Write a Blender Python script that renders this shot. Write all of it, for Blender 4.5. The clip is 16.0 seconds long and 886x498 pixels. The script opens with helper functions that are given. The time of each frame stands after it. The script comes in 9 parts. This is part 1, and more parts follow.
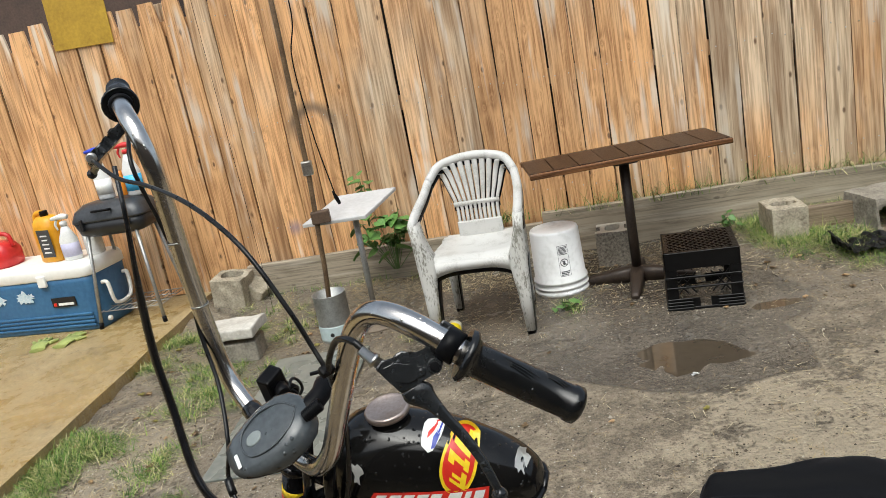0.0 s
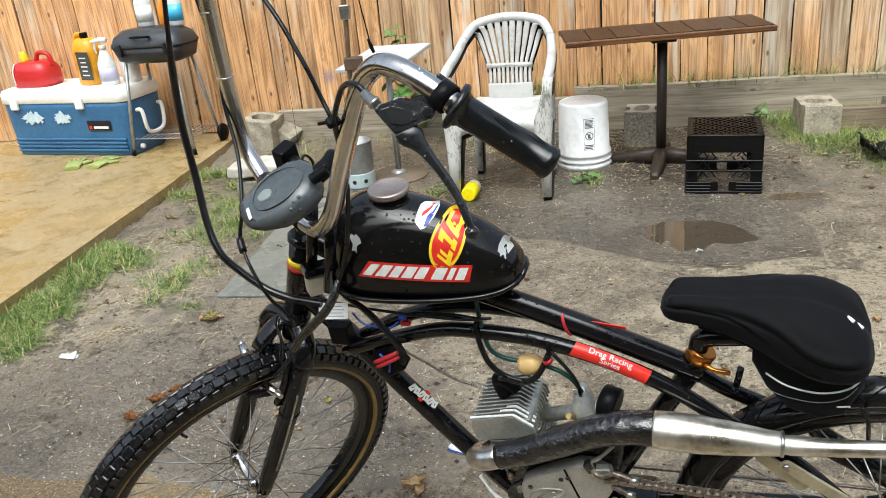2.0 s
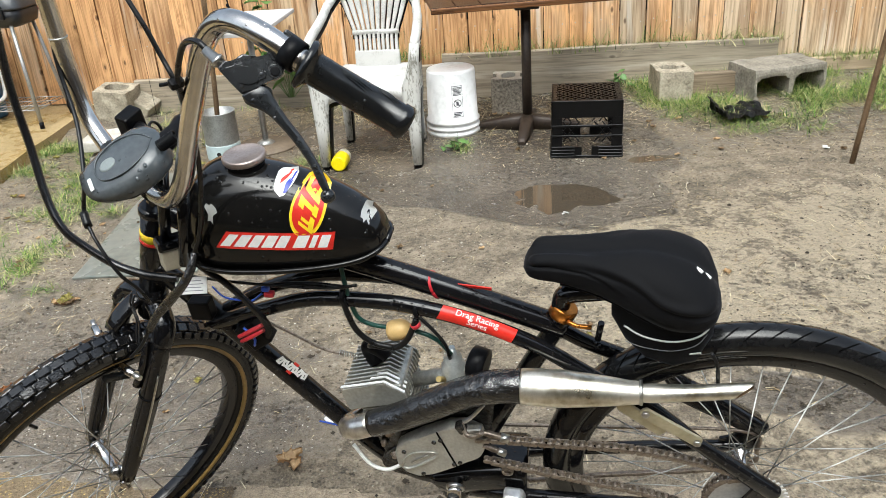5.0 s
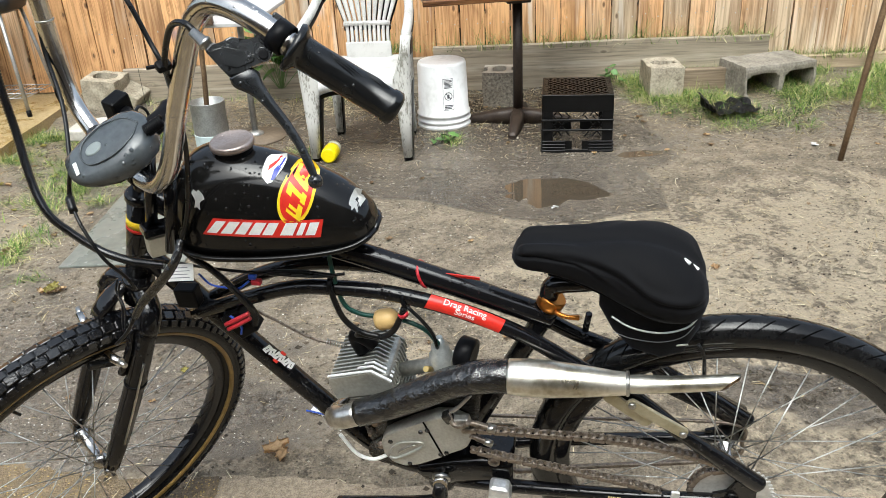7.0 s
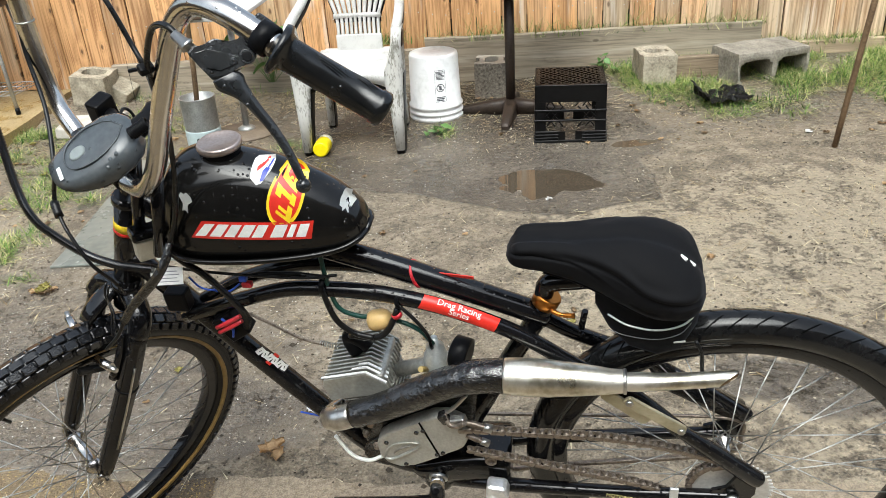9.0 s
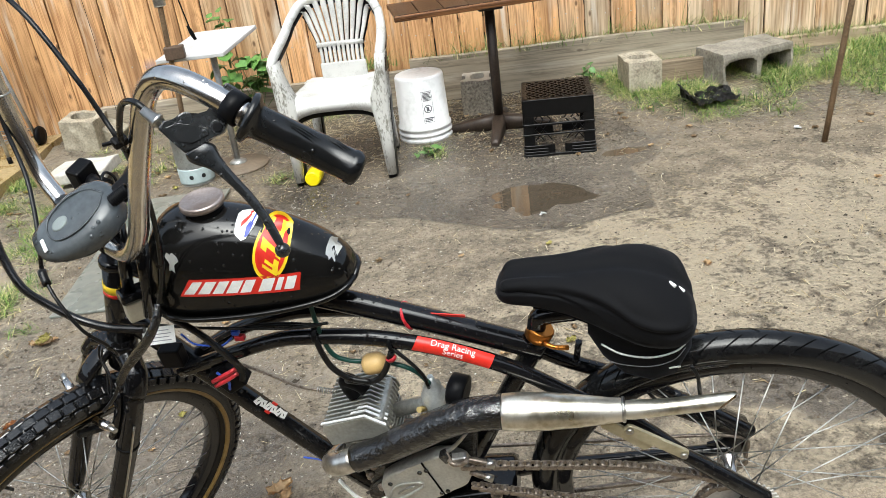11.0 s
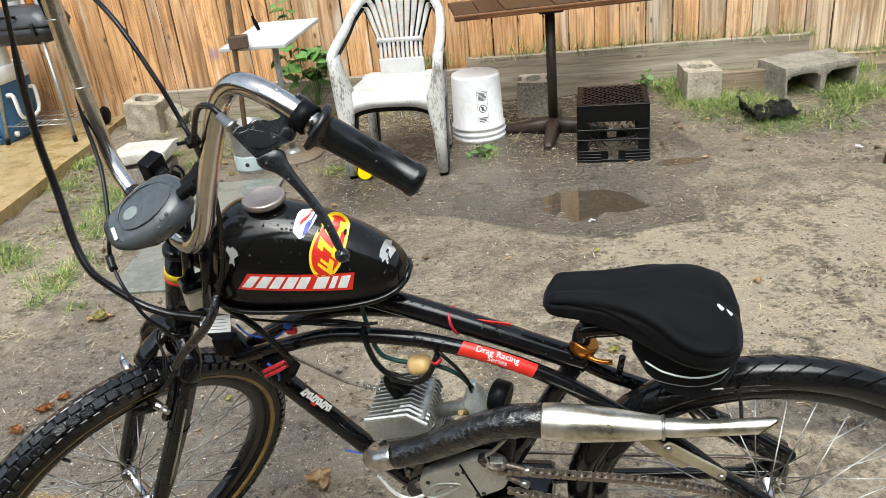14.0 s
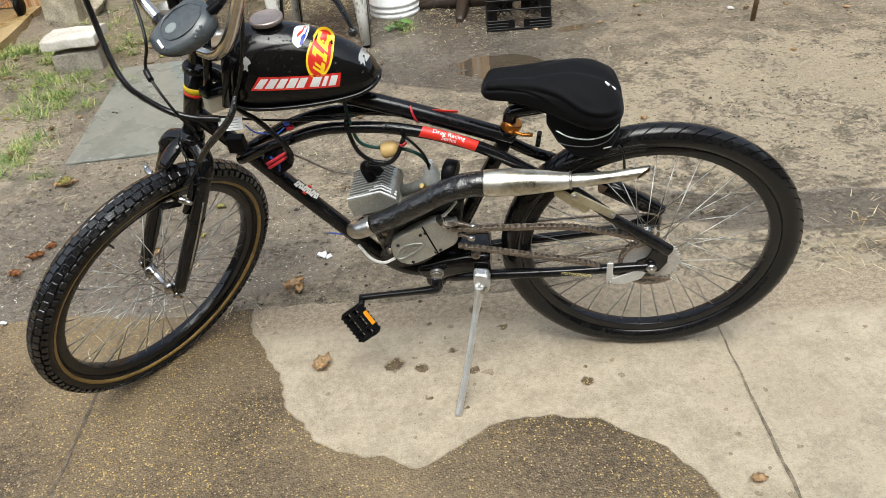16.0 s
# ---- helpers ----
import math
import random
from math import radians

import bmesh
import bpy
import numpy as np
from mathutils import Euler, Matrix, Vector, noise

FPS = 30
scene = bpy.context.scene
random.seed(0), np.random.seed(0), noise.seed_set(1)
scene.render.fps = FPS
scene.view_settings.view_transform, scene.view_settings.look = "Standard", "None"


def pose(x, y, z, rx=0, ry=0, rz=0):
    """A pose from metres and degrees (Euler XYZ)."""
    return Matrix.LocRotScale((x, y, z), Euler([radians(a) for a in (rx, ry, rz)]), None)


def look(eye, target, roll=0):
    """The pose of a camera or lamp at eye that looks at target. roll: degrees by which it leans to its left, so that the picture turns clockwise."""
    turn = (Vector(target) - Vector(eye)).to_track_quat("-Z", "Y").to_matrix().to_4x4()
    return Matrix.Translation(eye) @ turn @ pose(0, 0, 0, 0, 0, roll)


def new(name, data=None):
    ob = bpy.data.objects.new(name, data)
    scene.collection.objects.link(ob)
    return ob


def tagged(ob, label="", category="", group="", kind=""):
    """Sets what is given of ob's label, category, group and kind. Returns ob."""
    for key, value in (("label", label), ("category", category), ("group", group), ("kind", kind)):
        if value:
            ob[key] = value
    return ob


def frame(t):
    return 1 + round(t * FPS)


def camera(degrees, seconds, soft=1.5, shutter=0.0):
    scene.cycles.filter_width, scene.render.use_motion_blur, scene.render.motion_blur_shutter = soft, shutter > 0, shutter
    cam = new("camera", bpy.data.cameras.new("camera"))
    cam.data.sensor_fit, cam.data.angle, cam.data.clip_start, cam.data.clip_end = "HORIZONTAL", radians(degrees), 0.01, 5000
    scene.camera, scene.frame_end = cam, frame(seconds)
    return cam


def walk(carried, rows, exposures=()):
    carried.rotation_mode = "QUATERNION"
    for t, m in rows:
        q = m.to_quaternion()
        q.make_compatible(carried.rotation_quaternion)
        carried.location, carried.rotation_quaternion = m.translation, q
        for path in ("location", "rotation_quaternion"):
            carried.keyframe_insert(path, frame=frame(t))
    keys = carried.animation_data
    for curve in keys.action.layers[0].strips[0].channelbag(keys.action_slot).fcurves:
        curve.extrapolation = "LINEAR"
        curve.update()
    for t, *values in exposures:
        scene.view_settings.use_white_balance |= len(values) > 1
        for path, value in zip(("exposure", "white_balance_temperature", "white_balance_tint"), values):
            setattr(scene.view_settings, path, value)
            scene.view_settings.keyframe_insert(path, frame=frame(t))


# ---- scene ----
cam = camera(57.7, 16.0, soft=0.8)
PATH = [
    (0, (0.12, 0.022, 1.417), (0.123, 1.953, 0.897), -11.1),
    (0.5, (0.141, -0.053, 1.414), (0.103, 1.878, 0.896), -11.0),
    (1, (0.147, -0.072, 1.387), (0.085, 1.846, 0.825), -10.4),
    (1.5, (0.137, -0.083, 1.358), (0.046, 1.79, 0.664), -8.5),
    (2, (0.141, -0.104, 1.314), (0.037, 1.736, 0.537), -5.8),
    (2.5, (0.161, -0.103, 1.305), (0.277, 1.722, 0.496), -3.0),
    (3, (0.168, -0.092, 1.297), (0.383, 1.716, 0.469), -2.9),
    (3.5, (0.164, -0.084, 1.298), (0.361, 1.718, 0.452), -3.4),
    (4, (0.16, -0.087, 1.297), (0.352, 1.71, 0.441), -3.8),
    (4.2, (0.157, -0.089, 1.297), (0.342, 1.707, 0.436), -3.8),
    (6.3, (0.165, -0.092, 1.295), (0.378, 1.696, 0.423), -4.3),
    (6.5, (0.161, -0.089, 1.291), (0.382, 1.696, 0.416), -3.7),
    (7, (0.161, -0.092, 1.288), (0.377, 1.691, 0.409), -3.1),
    (7.5, (0.164, -0.092, 1.291), (0.377, 1.692, 0.41), -3.4),
    (8, (0.168, -0.094, 1.29), (0.381, 1.689, 0.408), -3.8),
    (8.5, (0.17, -0.098, 1.293), (0.384, 1.683, 0.409), -4.1),
    (8.7, (0.166, -0.078, 1.292), (0.39, 1.693, 0.39), -3.7),
    (11, (0.194, -0.057, 1.328), (0.419, 1.727, 0.452), -7.8),
    (11.5, (0.152, -0.052, 1.341), (0.302, 1.769, 0.527), -6.2),
    (12, (0.167, -0.083, 1.319), (0.311, 1.738, 0.506), -4.6),
    (12.5, (0.193, -0.092, 1.322), (0.337, 1.723, 0.495), -5.6),
    (13, (0.173, -0.056, 1.328), (0.301, 1.744, 0.467), -3.0),
    (13.5, (0.175, -0.065, 1.343), (0.291, 1.733, 0.475), -4.8),
    (14, (0.185, -0.07, 1.356), (0.299, 1.725, 0.481), -6.0),
    (14.5, (0.171, -0.131, 1.367), (0.293, 1.632, 0.43), -7.0),
    (15, (0.068, -0.265, 1.361), (0.326, 1.393, 0.272), -6.6),
    (15.5, (-0.002, -0.399, 1.377), (0.264, 1.215, 0.226), -7.4),
    (16, (0.015, -0.516, 1.382), (0.312, 1.127, 0.281), -6.0),
]
walk(cam, [(t, look(eye, target, roll)) for t, eye, target, roll in PATH], [(0, 0.47, 6300, 4), (1.0, 0.50, 6300, 4), (1.5, 0.66, 6200, 3.6), (2.0, 0.80, 6080, 2.8), (3.0, 0.94, 6150, 3.2), (8.5, 0.97, 6150, 3.2), (11.0, 0.98, 6150, 3.2), (11.5, 0.84, 6150, 3.2), (14.0, 0.93, 6150, 3.2), (15.0, 0.95, 6200, 4), (16.0, 0.87, 6280, 4)])

# ---------- light ----------
world = bpy.data.worlds.new("overcast")
scene.world = world
world.use_nodes = True
wn = world.node_tree.nodes
sky = wn.new("ShaderNodeTexSky")
sky.sky_type = "NISHITA"
sky.sun_disc = False
sky.sun_elevation, sky.sun_rotation = radians(58), radians(200)
sky.air_density, sky.dust_density, sky.ozone_density = 1.0, 4.0, 1.0
veil = wn.new("ShaderNodeHueSaturation")   # high thin cloud takes the blue out of the sky
veil.inputs["Saturation"].default_value = 0.55
world.node_tree.links.new(sky.outputs[0], veil.inputs["Color"])
world.node_tree.links.new(veil.outputs[0], wn["Background"].inputs[0])
wn["Background"].inputs[1].default_value = 0.15
sun_data = bpy.data.lights.new("sun", "SUN")
sun_data.energy, sun_data.angle, sun_data.color = 1.5, radians(40), (1.0, 0.97, 0.93)
sun = new("sun", sun_data)
sun.matrix_basis = look((0.6, -2.0, 8), (0.9, 1.5, 0))


# ---------- materials ----------
def mat(name, a, b, scale=20.0, rough=0.6, bump=0.2, metal=0.0, stretch=(1, 1, 1), spread=0.25, fine=6.0, contrast=(0.3, 0.7), rand=0.0, dist=0.01, coat=0.0, spec=0.5):
    """Two colours mixed by coarse and fine noise, with varied roughness and fine relief."""
    m = bpy.data.materials.new(name)
    m.use_nodes = True
    t = m.node_tree
    N, Lk = t.nodes, t.links
    bs = N["Principled BSDF"]
    co = N.new("ShaderNodeTexCoord")
    mp = N.new("ShaderNodeMapping")
    mp.inputs["Scale"].default_value = stretch
    Lk.new(co.outputs["Object"], mp.inputs[0])
    src = mp.outputs[0]
    if rand:
        oi = N.new("ShaderNodeObjectInfo")
        ad = N.new("ShaderNodeVectorMath")
        ad.operation = "ADD"
        ml = N.new("ShaderNodeMath")
        ml.operation = "MULTIPLY"
        ml.inputs[1].default_value = 37.0
        Lk.new(oi.outputs["Random"], ml.inputs[0])
        Lk.new(src, ad.inputs[0])
        Lk.new(ml.outputs[0], ad.inputs[1])
        src = ad.outputs[0]
    n1, n2 = N.new("ShaderNodeTexNoise"), N.new("ShaderNodeTexNoise")
    for n, s, d in ((n1, scale, 6), (n2, scale * fine, 4)):
        n.inputs["Scale"].default_value, n.inputs["Detail"].default_value = s, d
        Lk.new(src, n.inputs["Vector"])
    mx = N.new("ShaderNodeMath")
    mx.operation = "MULTIPLY_ADD"
    mx.inputs[1].default_value = 0.45
    Lk.new(n2.outputs["Fac"], mx.inputs[0])
    m2 = N.new("ShaderNodeMath")
    m2.operation = "MULTIPLY"
    m2.inputs[1].default_value = 0.55
    Lk.new(n1.outputs["Fac"], m2.inputs[0])
    Lk.new(m2.outputs[0], mx.inputs[2])
    rp = N.new("ShaderNodeValToRGB")
    rp.color_ramp.elements[0].position, rp.color_ramp.elements[1].position = contrast
    rp.color_ramp.elements[0].color, rp.color_ramp.elements[1].color = (*a, 1), (*b, 1)
    Lk.new(mx.outputs[0], rp.inputs[0])
    out = rp.outputs[0]
    if rand:
        hs = N.new("ShaderNodeHueSaturation")
        mr = N.new("ShaderNodeMapRange")
        mr.inputs["To Min"].default_value, mr.inputs["To Max"].default_value = 1 - rand, 1 + rand
        Lk.new(oi.outputs["Random"], mr.inputs[0])
        Lk.new(mr.outputs[0], hs.inputs["Value"])
        Lk.new(out, hs.inputs["Color"])
        out = hs.outputs[0]
    Lk.new(out, bs.inputs["Base Color"])
    rr = N.new("ShaderNodeMapRange")
    rr.inputs["To Min"].default_value, rr.inputs["To Max"].default_value = max(0.03, rough - spread * rough), min(1, rough + spread * rough)
    Lk.new(n1.outputs["Fac"], rr.inputs[0])
    Lk.new(rr.outputs[0], bs.inputs["Roughness"])
    bs.inputs["Metallic"].default_value = metal
    bs.inputs["Coat Weight"].default_value = coat
    bs.inputs["Specular IOR Level"].default_value = spec
    if bump:
        bp = N.new("ShaderNodeBump")
        bp.inputs["Strength"].default_value, bp.inputs["Distance"].default_value = bump, dist
        Lk.new(mx.outputs[0], bp.inputs["Height"])
        Lk.new(bp.outputs[0], bs.inputs["Normal"])
    return m


def wet_drops(m, scale=90.0, size=0.32, height=0.5):
    """Adds round water drops as relief to a glossy material."""
    t = m.node_tree
    N, Lk = t.nodes, t.links
    co, vo, rp, bp = N.new("ShaderNodeTexCoord"), N.new("ShaderNodeTexVoronoi"), N.new("ShaderNodeMapRange"), N.new("ShaderNodeBump")
    vo.inputs["Scale"].default_value = scale
    Lk.new(co.outputs["Object"], vo.inputs["Vector"])
    rp.inputs["From Min"].default_value, rp.inputs["From Max"].default_value = 0.15, 1.0
    rp.inputs["To Min"].default_value, rp.inputs["To Max"].default_value = 1.0, 0.0
    rp.interpolation_type = "SMOOTHSTEP"
    sp, big, dv = N.new("ShaderNodeSeparateColor"), N.new("ShaderNodeMapRange"), N.new("ShaderNodeMath")
    Lk.new(vo.outputs["Color"], sp.inputs[0])
    big.inputs["From Min"].default_value = 0.45
    big.inputs["To Min"].default_value, big.inputs["To Max"].default_value = 0.01, 1.35 * size
    Lk.new(sp.outputs[0], big.inputs[0])
    dv.operation = "DIVIDE"
    Lk.new(vo.outputs["Distance"], dv.inputs[0])
    Lk.new(big.outputs[0], dv.inputs[1])
    Lk.new(dv.outputs[0], rp.inputs[0])
    bp.inputs["Strength"].default_value, bp.inputs["Distance"].default_value = height, 0.002
    Lk.new(rp.outputs[0], bp.inputs["Height"])
    bs = N["Principled BSDF"]
    old = bs.inputs["Normal"].links
    if old:
        Lk.new(old[0].from_socket, bp.inputs["Normal"])
    Lk.new(bp.outputs[0], bs.inputs["Normal"])
    return m


def plain(name, c, rough=0.5, metal=0.0, bump=0.05, scale=60.0, vary=0.12, coat=0.0):
    return mat(name, tuple(v * (1 - vary) for v in c), tuple(min(1, v * (1 + vary)) for v in c), scale, rough, bump, metal, coat=coat, dist=0.002)


black_paint = wet_drops(mat("wet_black_paint", (0.003, 0.003, 0.0035), (0.008, 0.008, 0.009), 30, 0.10, 0.04, dist=0.001, spec=0.40), 190, 0.40, 1.0)
tank_paint = wet_drops(mat("black_tank_paint", (0.003, 0.003, 0.003), (0.009, 0.0085, 0.008), 14, 0.12, 0.03, dist=0.001, spec=0.38), 150, 0.32, 0.8)
rubber = wet_drops(mat("wet_black_rubber", (0.003, 0.003, 0.0035), (0.010, 0.010, 0.011), 45, 0.17, 0.4, dist=0.002, spread=0.7, spec=0.62), 260, 0.3, 0.5)
rear_rubber = mat("black_slick_rubber", (0.004, 0.004, 0.0045), (0.012, 0.012, 0.012), 24, 0.13, 0.12, dist=0.002, spread=0.8, spec=0.30)
dry_rubber = mat("black_rubber", (0.004, 0.004, 0.0045), (0.012, 0.012, 0.012), 40, 0.30, 0.2, dist=0.001, spread=0.5, spec=0.26)
sleeve_black = mat("glossy_black_sleeve", (0.004, 0.004, 0.0045), (0.011, 0.011, 0.012), 40, 0.22, 0.1, dist=0.001, spec=0.6)
grip_rubber = wet_drops(mat("wet_grip_rubber", (0.003, 0.0033, 0.0036), (0.010, 0.0105, 0.011), 30, 0.24, 0.25, dist=0.001, spread=0.5, spec=0.42), 160, 0.3, 0.6)
gum = mat("gum_sidewall", (0.19, 0.118, 0.030), (0.38, 0.245, 0.075), 18, 0.42, 0.2, dist=0.001)
chrome = wet_drops(mat("chrome", (0.43, 0.41, 0.385), (0.68, 0.66, 0.63), 9, 0.20, 0.10, 1.0, dist=0.001, spread=0.6), 140, 0.22, 0.4)
steel = mat("weathered_steel", (0.32, 0.31, 0.29), (0.62, 0.61, 0.58), 40, 0.32, 0.15, 1.0, dist=0.001)
alu = mat("cast_aluminium", (0.30, 0.295, 0.26), (0.52, 0.51, 0.46), 26, 0.40, 0.25, 0.75, dist=0.001, contrast=(0.36, 0.6))
cover_alu = mat("dull_cover_casting", (0.30, 0.295, 0.265), (0.46, 0.455, 0.42), 34, 0.40, 0.12, 0.55, dist=0.0006, contrast=(0.30, 0.62))
rusty = mat("rusty_chain_steel", (0.07, 0.05, 0.036), (0.40, 0.34, 0.28), 120, 0.4, 0.4, 0.75, dist=0.001)
oily_black = mat("oily_black_tape", (0.004, 0.004, 0.004), (0.014, 0.013, 0.012), 30, 0.20, 1.0, dist=0.010, spread=0.6, spec=0.75, fine=3)
wrapped = wet_drops(mat("wet_black_pipe_tape", (0.004, 0.004, 0.004), (0.013, 0.012, 0.012), 22, 0.20, 1.0, dist=0.012, spread=0.7, spec=0.95, fine=2.5), 230, 0.36, 1.0)
satin_chrome = wet_drops(mat("worn_chrome", (0.46, 0.42, 0.31), (0.82, 0.79, 0.71), 14, 0.34, 0.14, 0.97, dist=0.002, spread=0.7, contrast=(0.36, 0.58)), 160, 0.2, 0.3)
spoke_steel = mat("pale_spoke_steel", (0.38, 0.37, 0.35), (0.66, 0.65, 0.62), 60, 0.30, 0.1, 0.30, dist=0.001)
dull_cap = wet_drops(mat("dull_tan_cap_metal", (0.25, 0.20, 0.18), (0.44, 0.37, 0.335), 35, 0.36, 0.2, 0.75, dist=0.001), 150, 0.25, 0.5)
dirty_chrome = mat("dull_stained_chrome", (0.16, 0.13, 0.09), (0.68, 0.66, 0.62), 12, 0.28, 0.3, 0.95, dist=0.002, contrast=(0.34, 0.6), spread=0.6)
seat_cloth = mat("black_stretch_fabric", (0.0030, 0.0030, 0.0034), (0.0075, 0.0075, 0.0085), 420, 0.75, 0.35, dist=0.0006, spec=0.10)
seat_cloth.node_tree.nodes["Principled BSDF"].inputs["Sheen Weight"].default_value = 0.05
seat_cloth.node_tree.nodes["Principled BSDF"].inputs["Sheen Roughness"].default_value = 0.35
seat_cloth.node_tree.nodes["Principled BSDF"].inputs["Sheen Tint"].default_value = (0.6, 0.65, 0.8, 1)
plastic_black = mat("black_plastic", (0.0025, 0.0025, 0.003), (0.007, 0.007, 0.008), 60, 0.4, 0.15, dist=0.001, spec=0.10)
light_grey_plastic = wet_drops(mat("grey_lamp_plastic", (0.042, 0.049, 0.054), (0.082, 0.092, 0.098), 20, 0.24, 0.05, dist=0.001), 110, 0.30, 0.9)
copper = plain("anodised_orange", (0.45, 0.17, 0.03), 0.3, 0.9)
red_st = plain("red_vinyl", (0.62, 0.025, 0.015), 0.35)
yellow_st = plain("yellow_vinyl", (0.85, 0.6, 0.02), 0.35)
white_st = plain("white_vinyl", (0.8, 0.8, 0.77), 0.4)
blue_st = plain("blue_vinyl", (0.02, 0.04, 0.35), 0.35)
red_wire = mat("red_connector", (0.36, 0.012, 0.02), (0.60, 0.03, 0.045), 90, 0.4, 0.5, dist=0.002)
blue_wire = plain("blue_wire", (0.02, 0.08, 0.5), 0.4)
green_tube = plain("green_fuel_hose", (0.01, 0.06, 0.045), 0.3)
fuel_filter_m = plain("yellowed_plastic", (0.62, 0.42, 0.17), 0.35)
tan_plastic = plain("tan_plastic", (0.36, 0.32, 0.24), 0.5)
orange_refl = plain("amber_reflector", (0.8, 0.28, 0.01), 0.2)
bare_metal = plain("chipped_bare_metal", (0.5, 0.5, 0.48), 0.5, 0.3)
white_plastic = mat("dirty_white_plastic", (0.36, 0.35, 0.32), (0.56, 0.55, 0.525), 13, 0.5, 0.15, contrast=(0.34, 0.50), fine=14, dist=0.002)
lever_black = wet_drops(mat("worn_black_lever", (0.006, 0.0065, 0.007), (0.022, 0.024, 0.026), 26, 0.20, 0.15, dist=0.001, spec=0.6), 170, 0.36, 0.9)
bucket_white = mat("white_bucket_plastic", (0.66, 0.66, 0.64), (0.84, 0.84, 0.83), 6, 0.45, 0.1, contrast=(0.3, 0.5), dist=0.002)


# ---------- mesh helpers ----------
def cat_rom(points, n):
    """A smooth path through points."""
    p = [Vector(q) for q in points]
    if len(p) < 3:
        return [p[0].lerp(p[-1], i / n) for i in range(n + 1)]
    p = [2 * p[0] - p[1], *p, 2 * p[-1] - p[-2]]
    out = []
    for i in range(1, len(p) - 2):
        a, b, c, d = p[i - 1: i + 3]
        for k in range(n):
            t = k / n
            out.append(0.5 * (2 * b + (c - a) * t + (2 * a - 5 * b + 4 * c - d) * t * t + (3 * b - a - 3 * c + d) * t ** 3))
    return out + [p[-2]]


def sweep(points, radius, seg=10, n=6, bm=None, flat=1.0, smooth=True):
    """A tube along a path; radius is a number or one for each given point."""
    bm = bm or bmesh.new()
    path = cat_rom(points, n) if smooth else [Vector(q) for q in points]
    rs = [radius] * len(points) if isinstance(radius, (int, float)) else list(radius)
    per = (len(path) - 1) / (len(rs) - 1)
    t0 = (path[1] - path[0]).normalized()
    up = t0.orthogonal().normalized()
    rings = []
    for i, q in enumerate(path):
        t = (path[min(i + 1, len(path) - 1)] - path[max(i - 1, 0)]).normalized()
        up = (up - t * up.dot(t)).normalized()
        side = t.cross(up)
        j = min(int(i / per), len(rs) - 2)
        w = i / per - j
        r = rs[j] * (1 - w) + rs[j + 1] * w
        rings.append([bm.verts.new(q + r * (math.cos(a) * up + flat * math.sin(a) * side)) for a in (2 * math.pi * k / seg for k in range(seg))])
    for a, b in zip(rings, rings[1:]):
        for k in range(seg):
            bm.faces.new((a[k], a[(k + 1) % seg], b[(k + 1) % seg], b[k])).smooth = True
    bm.faces.new(rings[0][::-1])
    bm.faces.new(rings[-1])
    return bm


def lathe(profile, m=None, seg=32, bm=None, closed=False):
    """Turns a profile of (radius, height) round z, then moves it by m."""
    bm = bm or bmesh.new()
    m = m or Matrix()
    rings = [[bm.verts.new(m @ Vector((r * math.cos(a), r * math.sin(a), h))) for a in (2 * math.pi * k / seg for k in range(seg))] for r, h in profile]
    pairs = list(zip(rings, rings[1:])) + ([(rings[-1], rings[0])] if closed else [])
    for a, b in pairs:
        for k in range(seg):
            bm.faces.new((a[k], a[(k + 1) % seg], b[(k + 1) % seg], b[k])).smooth = True
    if not closed:
        for ring in (rings[0][::-1], rings[-1]):
            bm.faces.new(ring)
    return bm


def box(size, at=(0, 0, 0), bevel=0.0, m=None, bm=None, seg=2):
    """A bevelled box, centred at at."""
    b = bmesh.new()
    bmesh.ops.create_cube(b, size=1, matrix=Matrix.Translation(at) @ Matrix.Diagonal((*size, 1)))
    if bevel:
        bmesh.ops.bevel(b, geom=b.edges[:], offset=bevel, segments=seg, affect="EDGES", profile=0.5)
    if m:
        bmesh.ops.transform(b, matrix=m, verts=b.verts)
    return merge(bm, b)


def merge(bm, b):
    if bm is None:
        return b
    me = bpy.data.meshes.new("tmp")
    b.to_mesh(me)
    b.free()
    bm.from_mesh(me)
    bpy.data.meshes.remove(me)
    return bm


def rod(a, b, r, seg=10, bm=None, r2=None):
    return sweep([a, b], [r, r if r2 is None else r2], seg, 1, bm)


def loft(sections, bm=None, cap=True):
    """Skins closed rings of equal length."""
    bm = bm or bmesh.new()
    rings = [[bm.verts.new(p) for p in s] for s in sections]
    k = len(rings[0])
    for a, b in zip(rings, rings[1:]):
        for i in range(k):
            bm.faces.new((a[i], a[(i + 1) % k], b[(i + 1) % k], b[i])).smooth = True
    if cap:
        bm.faces.new(rings[0][::-1])
        bm.faces.new(rings[-1])
    return bm


def prism(outline, depth, m=None, bevel=0.0, bm=None, seg=2):
    """A flat outline of (x, y), raised by depth along z, then moved by m."""
    b = bmesh.new()
    lo = [b.verts.new((x, y, 0)) for x, y in outline]
    hi = [b.verts.new((x, y, depth)) for x, y in outline]
    n = len(lo)
    b.faces.new(lo[::-1])
    b.faces.new(hi)
    for i in range(n):
        b.faces.new((lo[i], lo[(i + 1) % n], hi[(i + 1) % n], hi[i]))
    if bevel:
        bmesh.ops.bevel(b, geom=[e for e in b.edges], offset=bevel, segments=seg, affect="EDGES", profile=0.5)
    bmesh.ops.recalc_face_normals(b, faces=b.faces)
    if m:
        bmesh.ops.transform(b, matrix=m, verts=b.verts)
    return merge(bm, b)


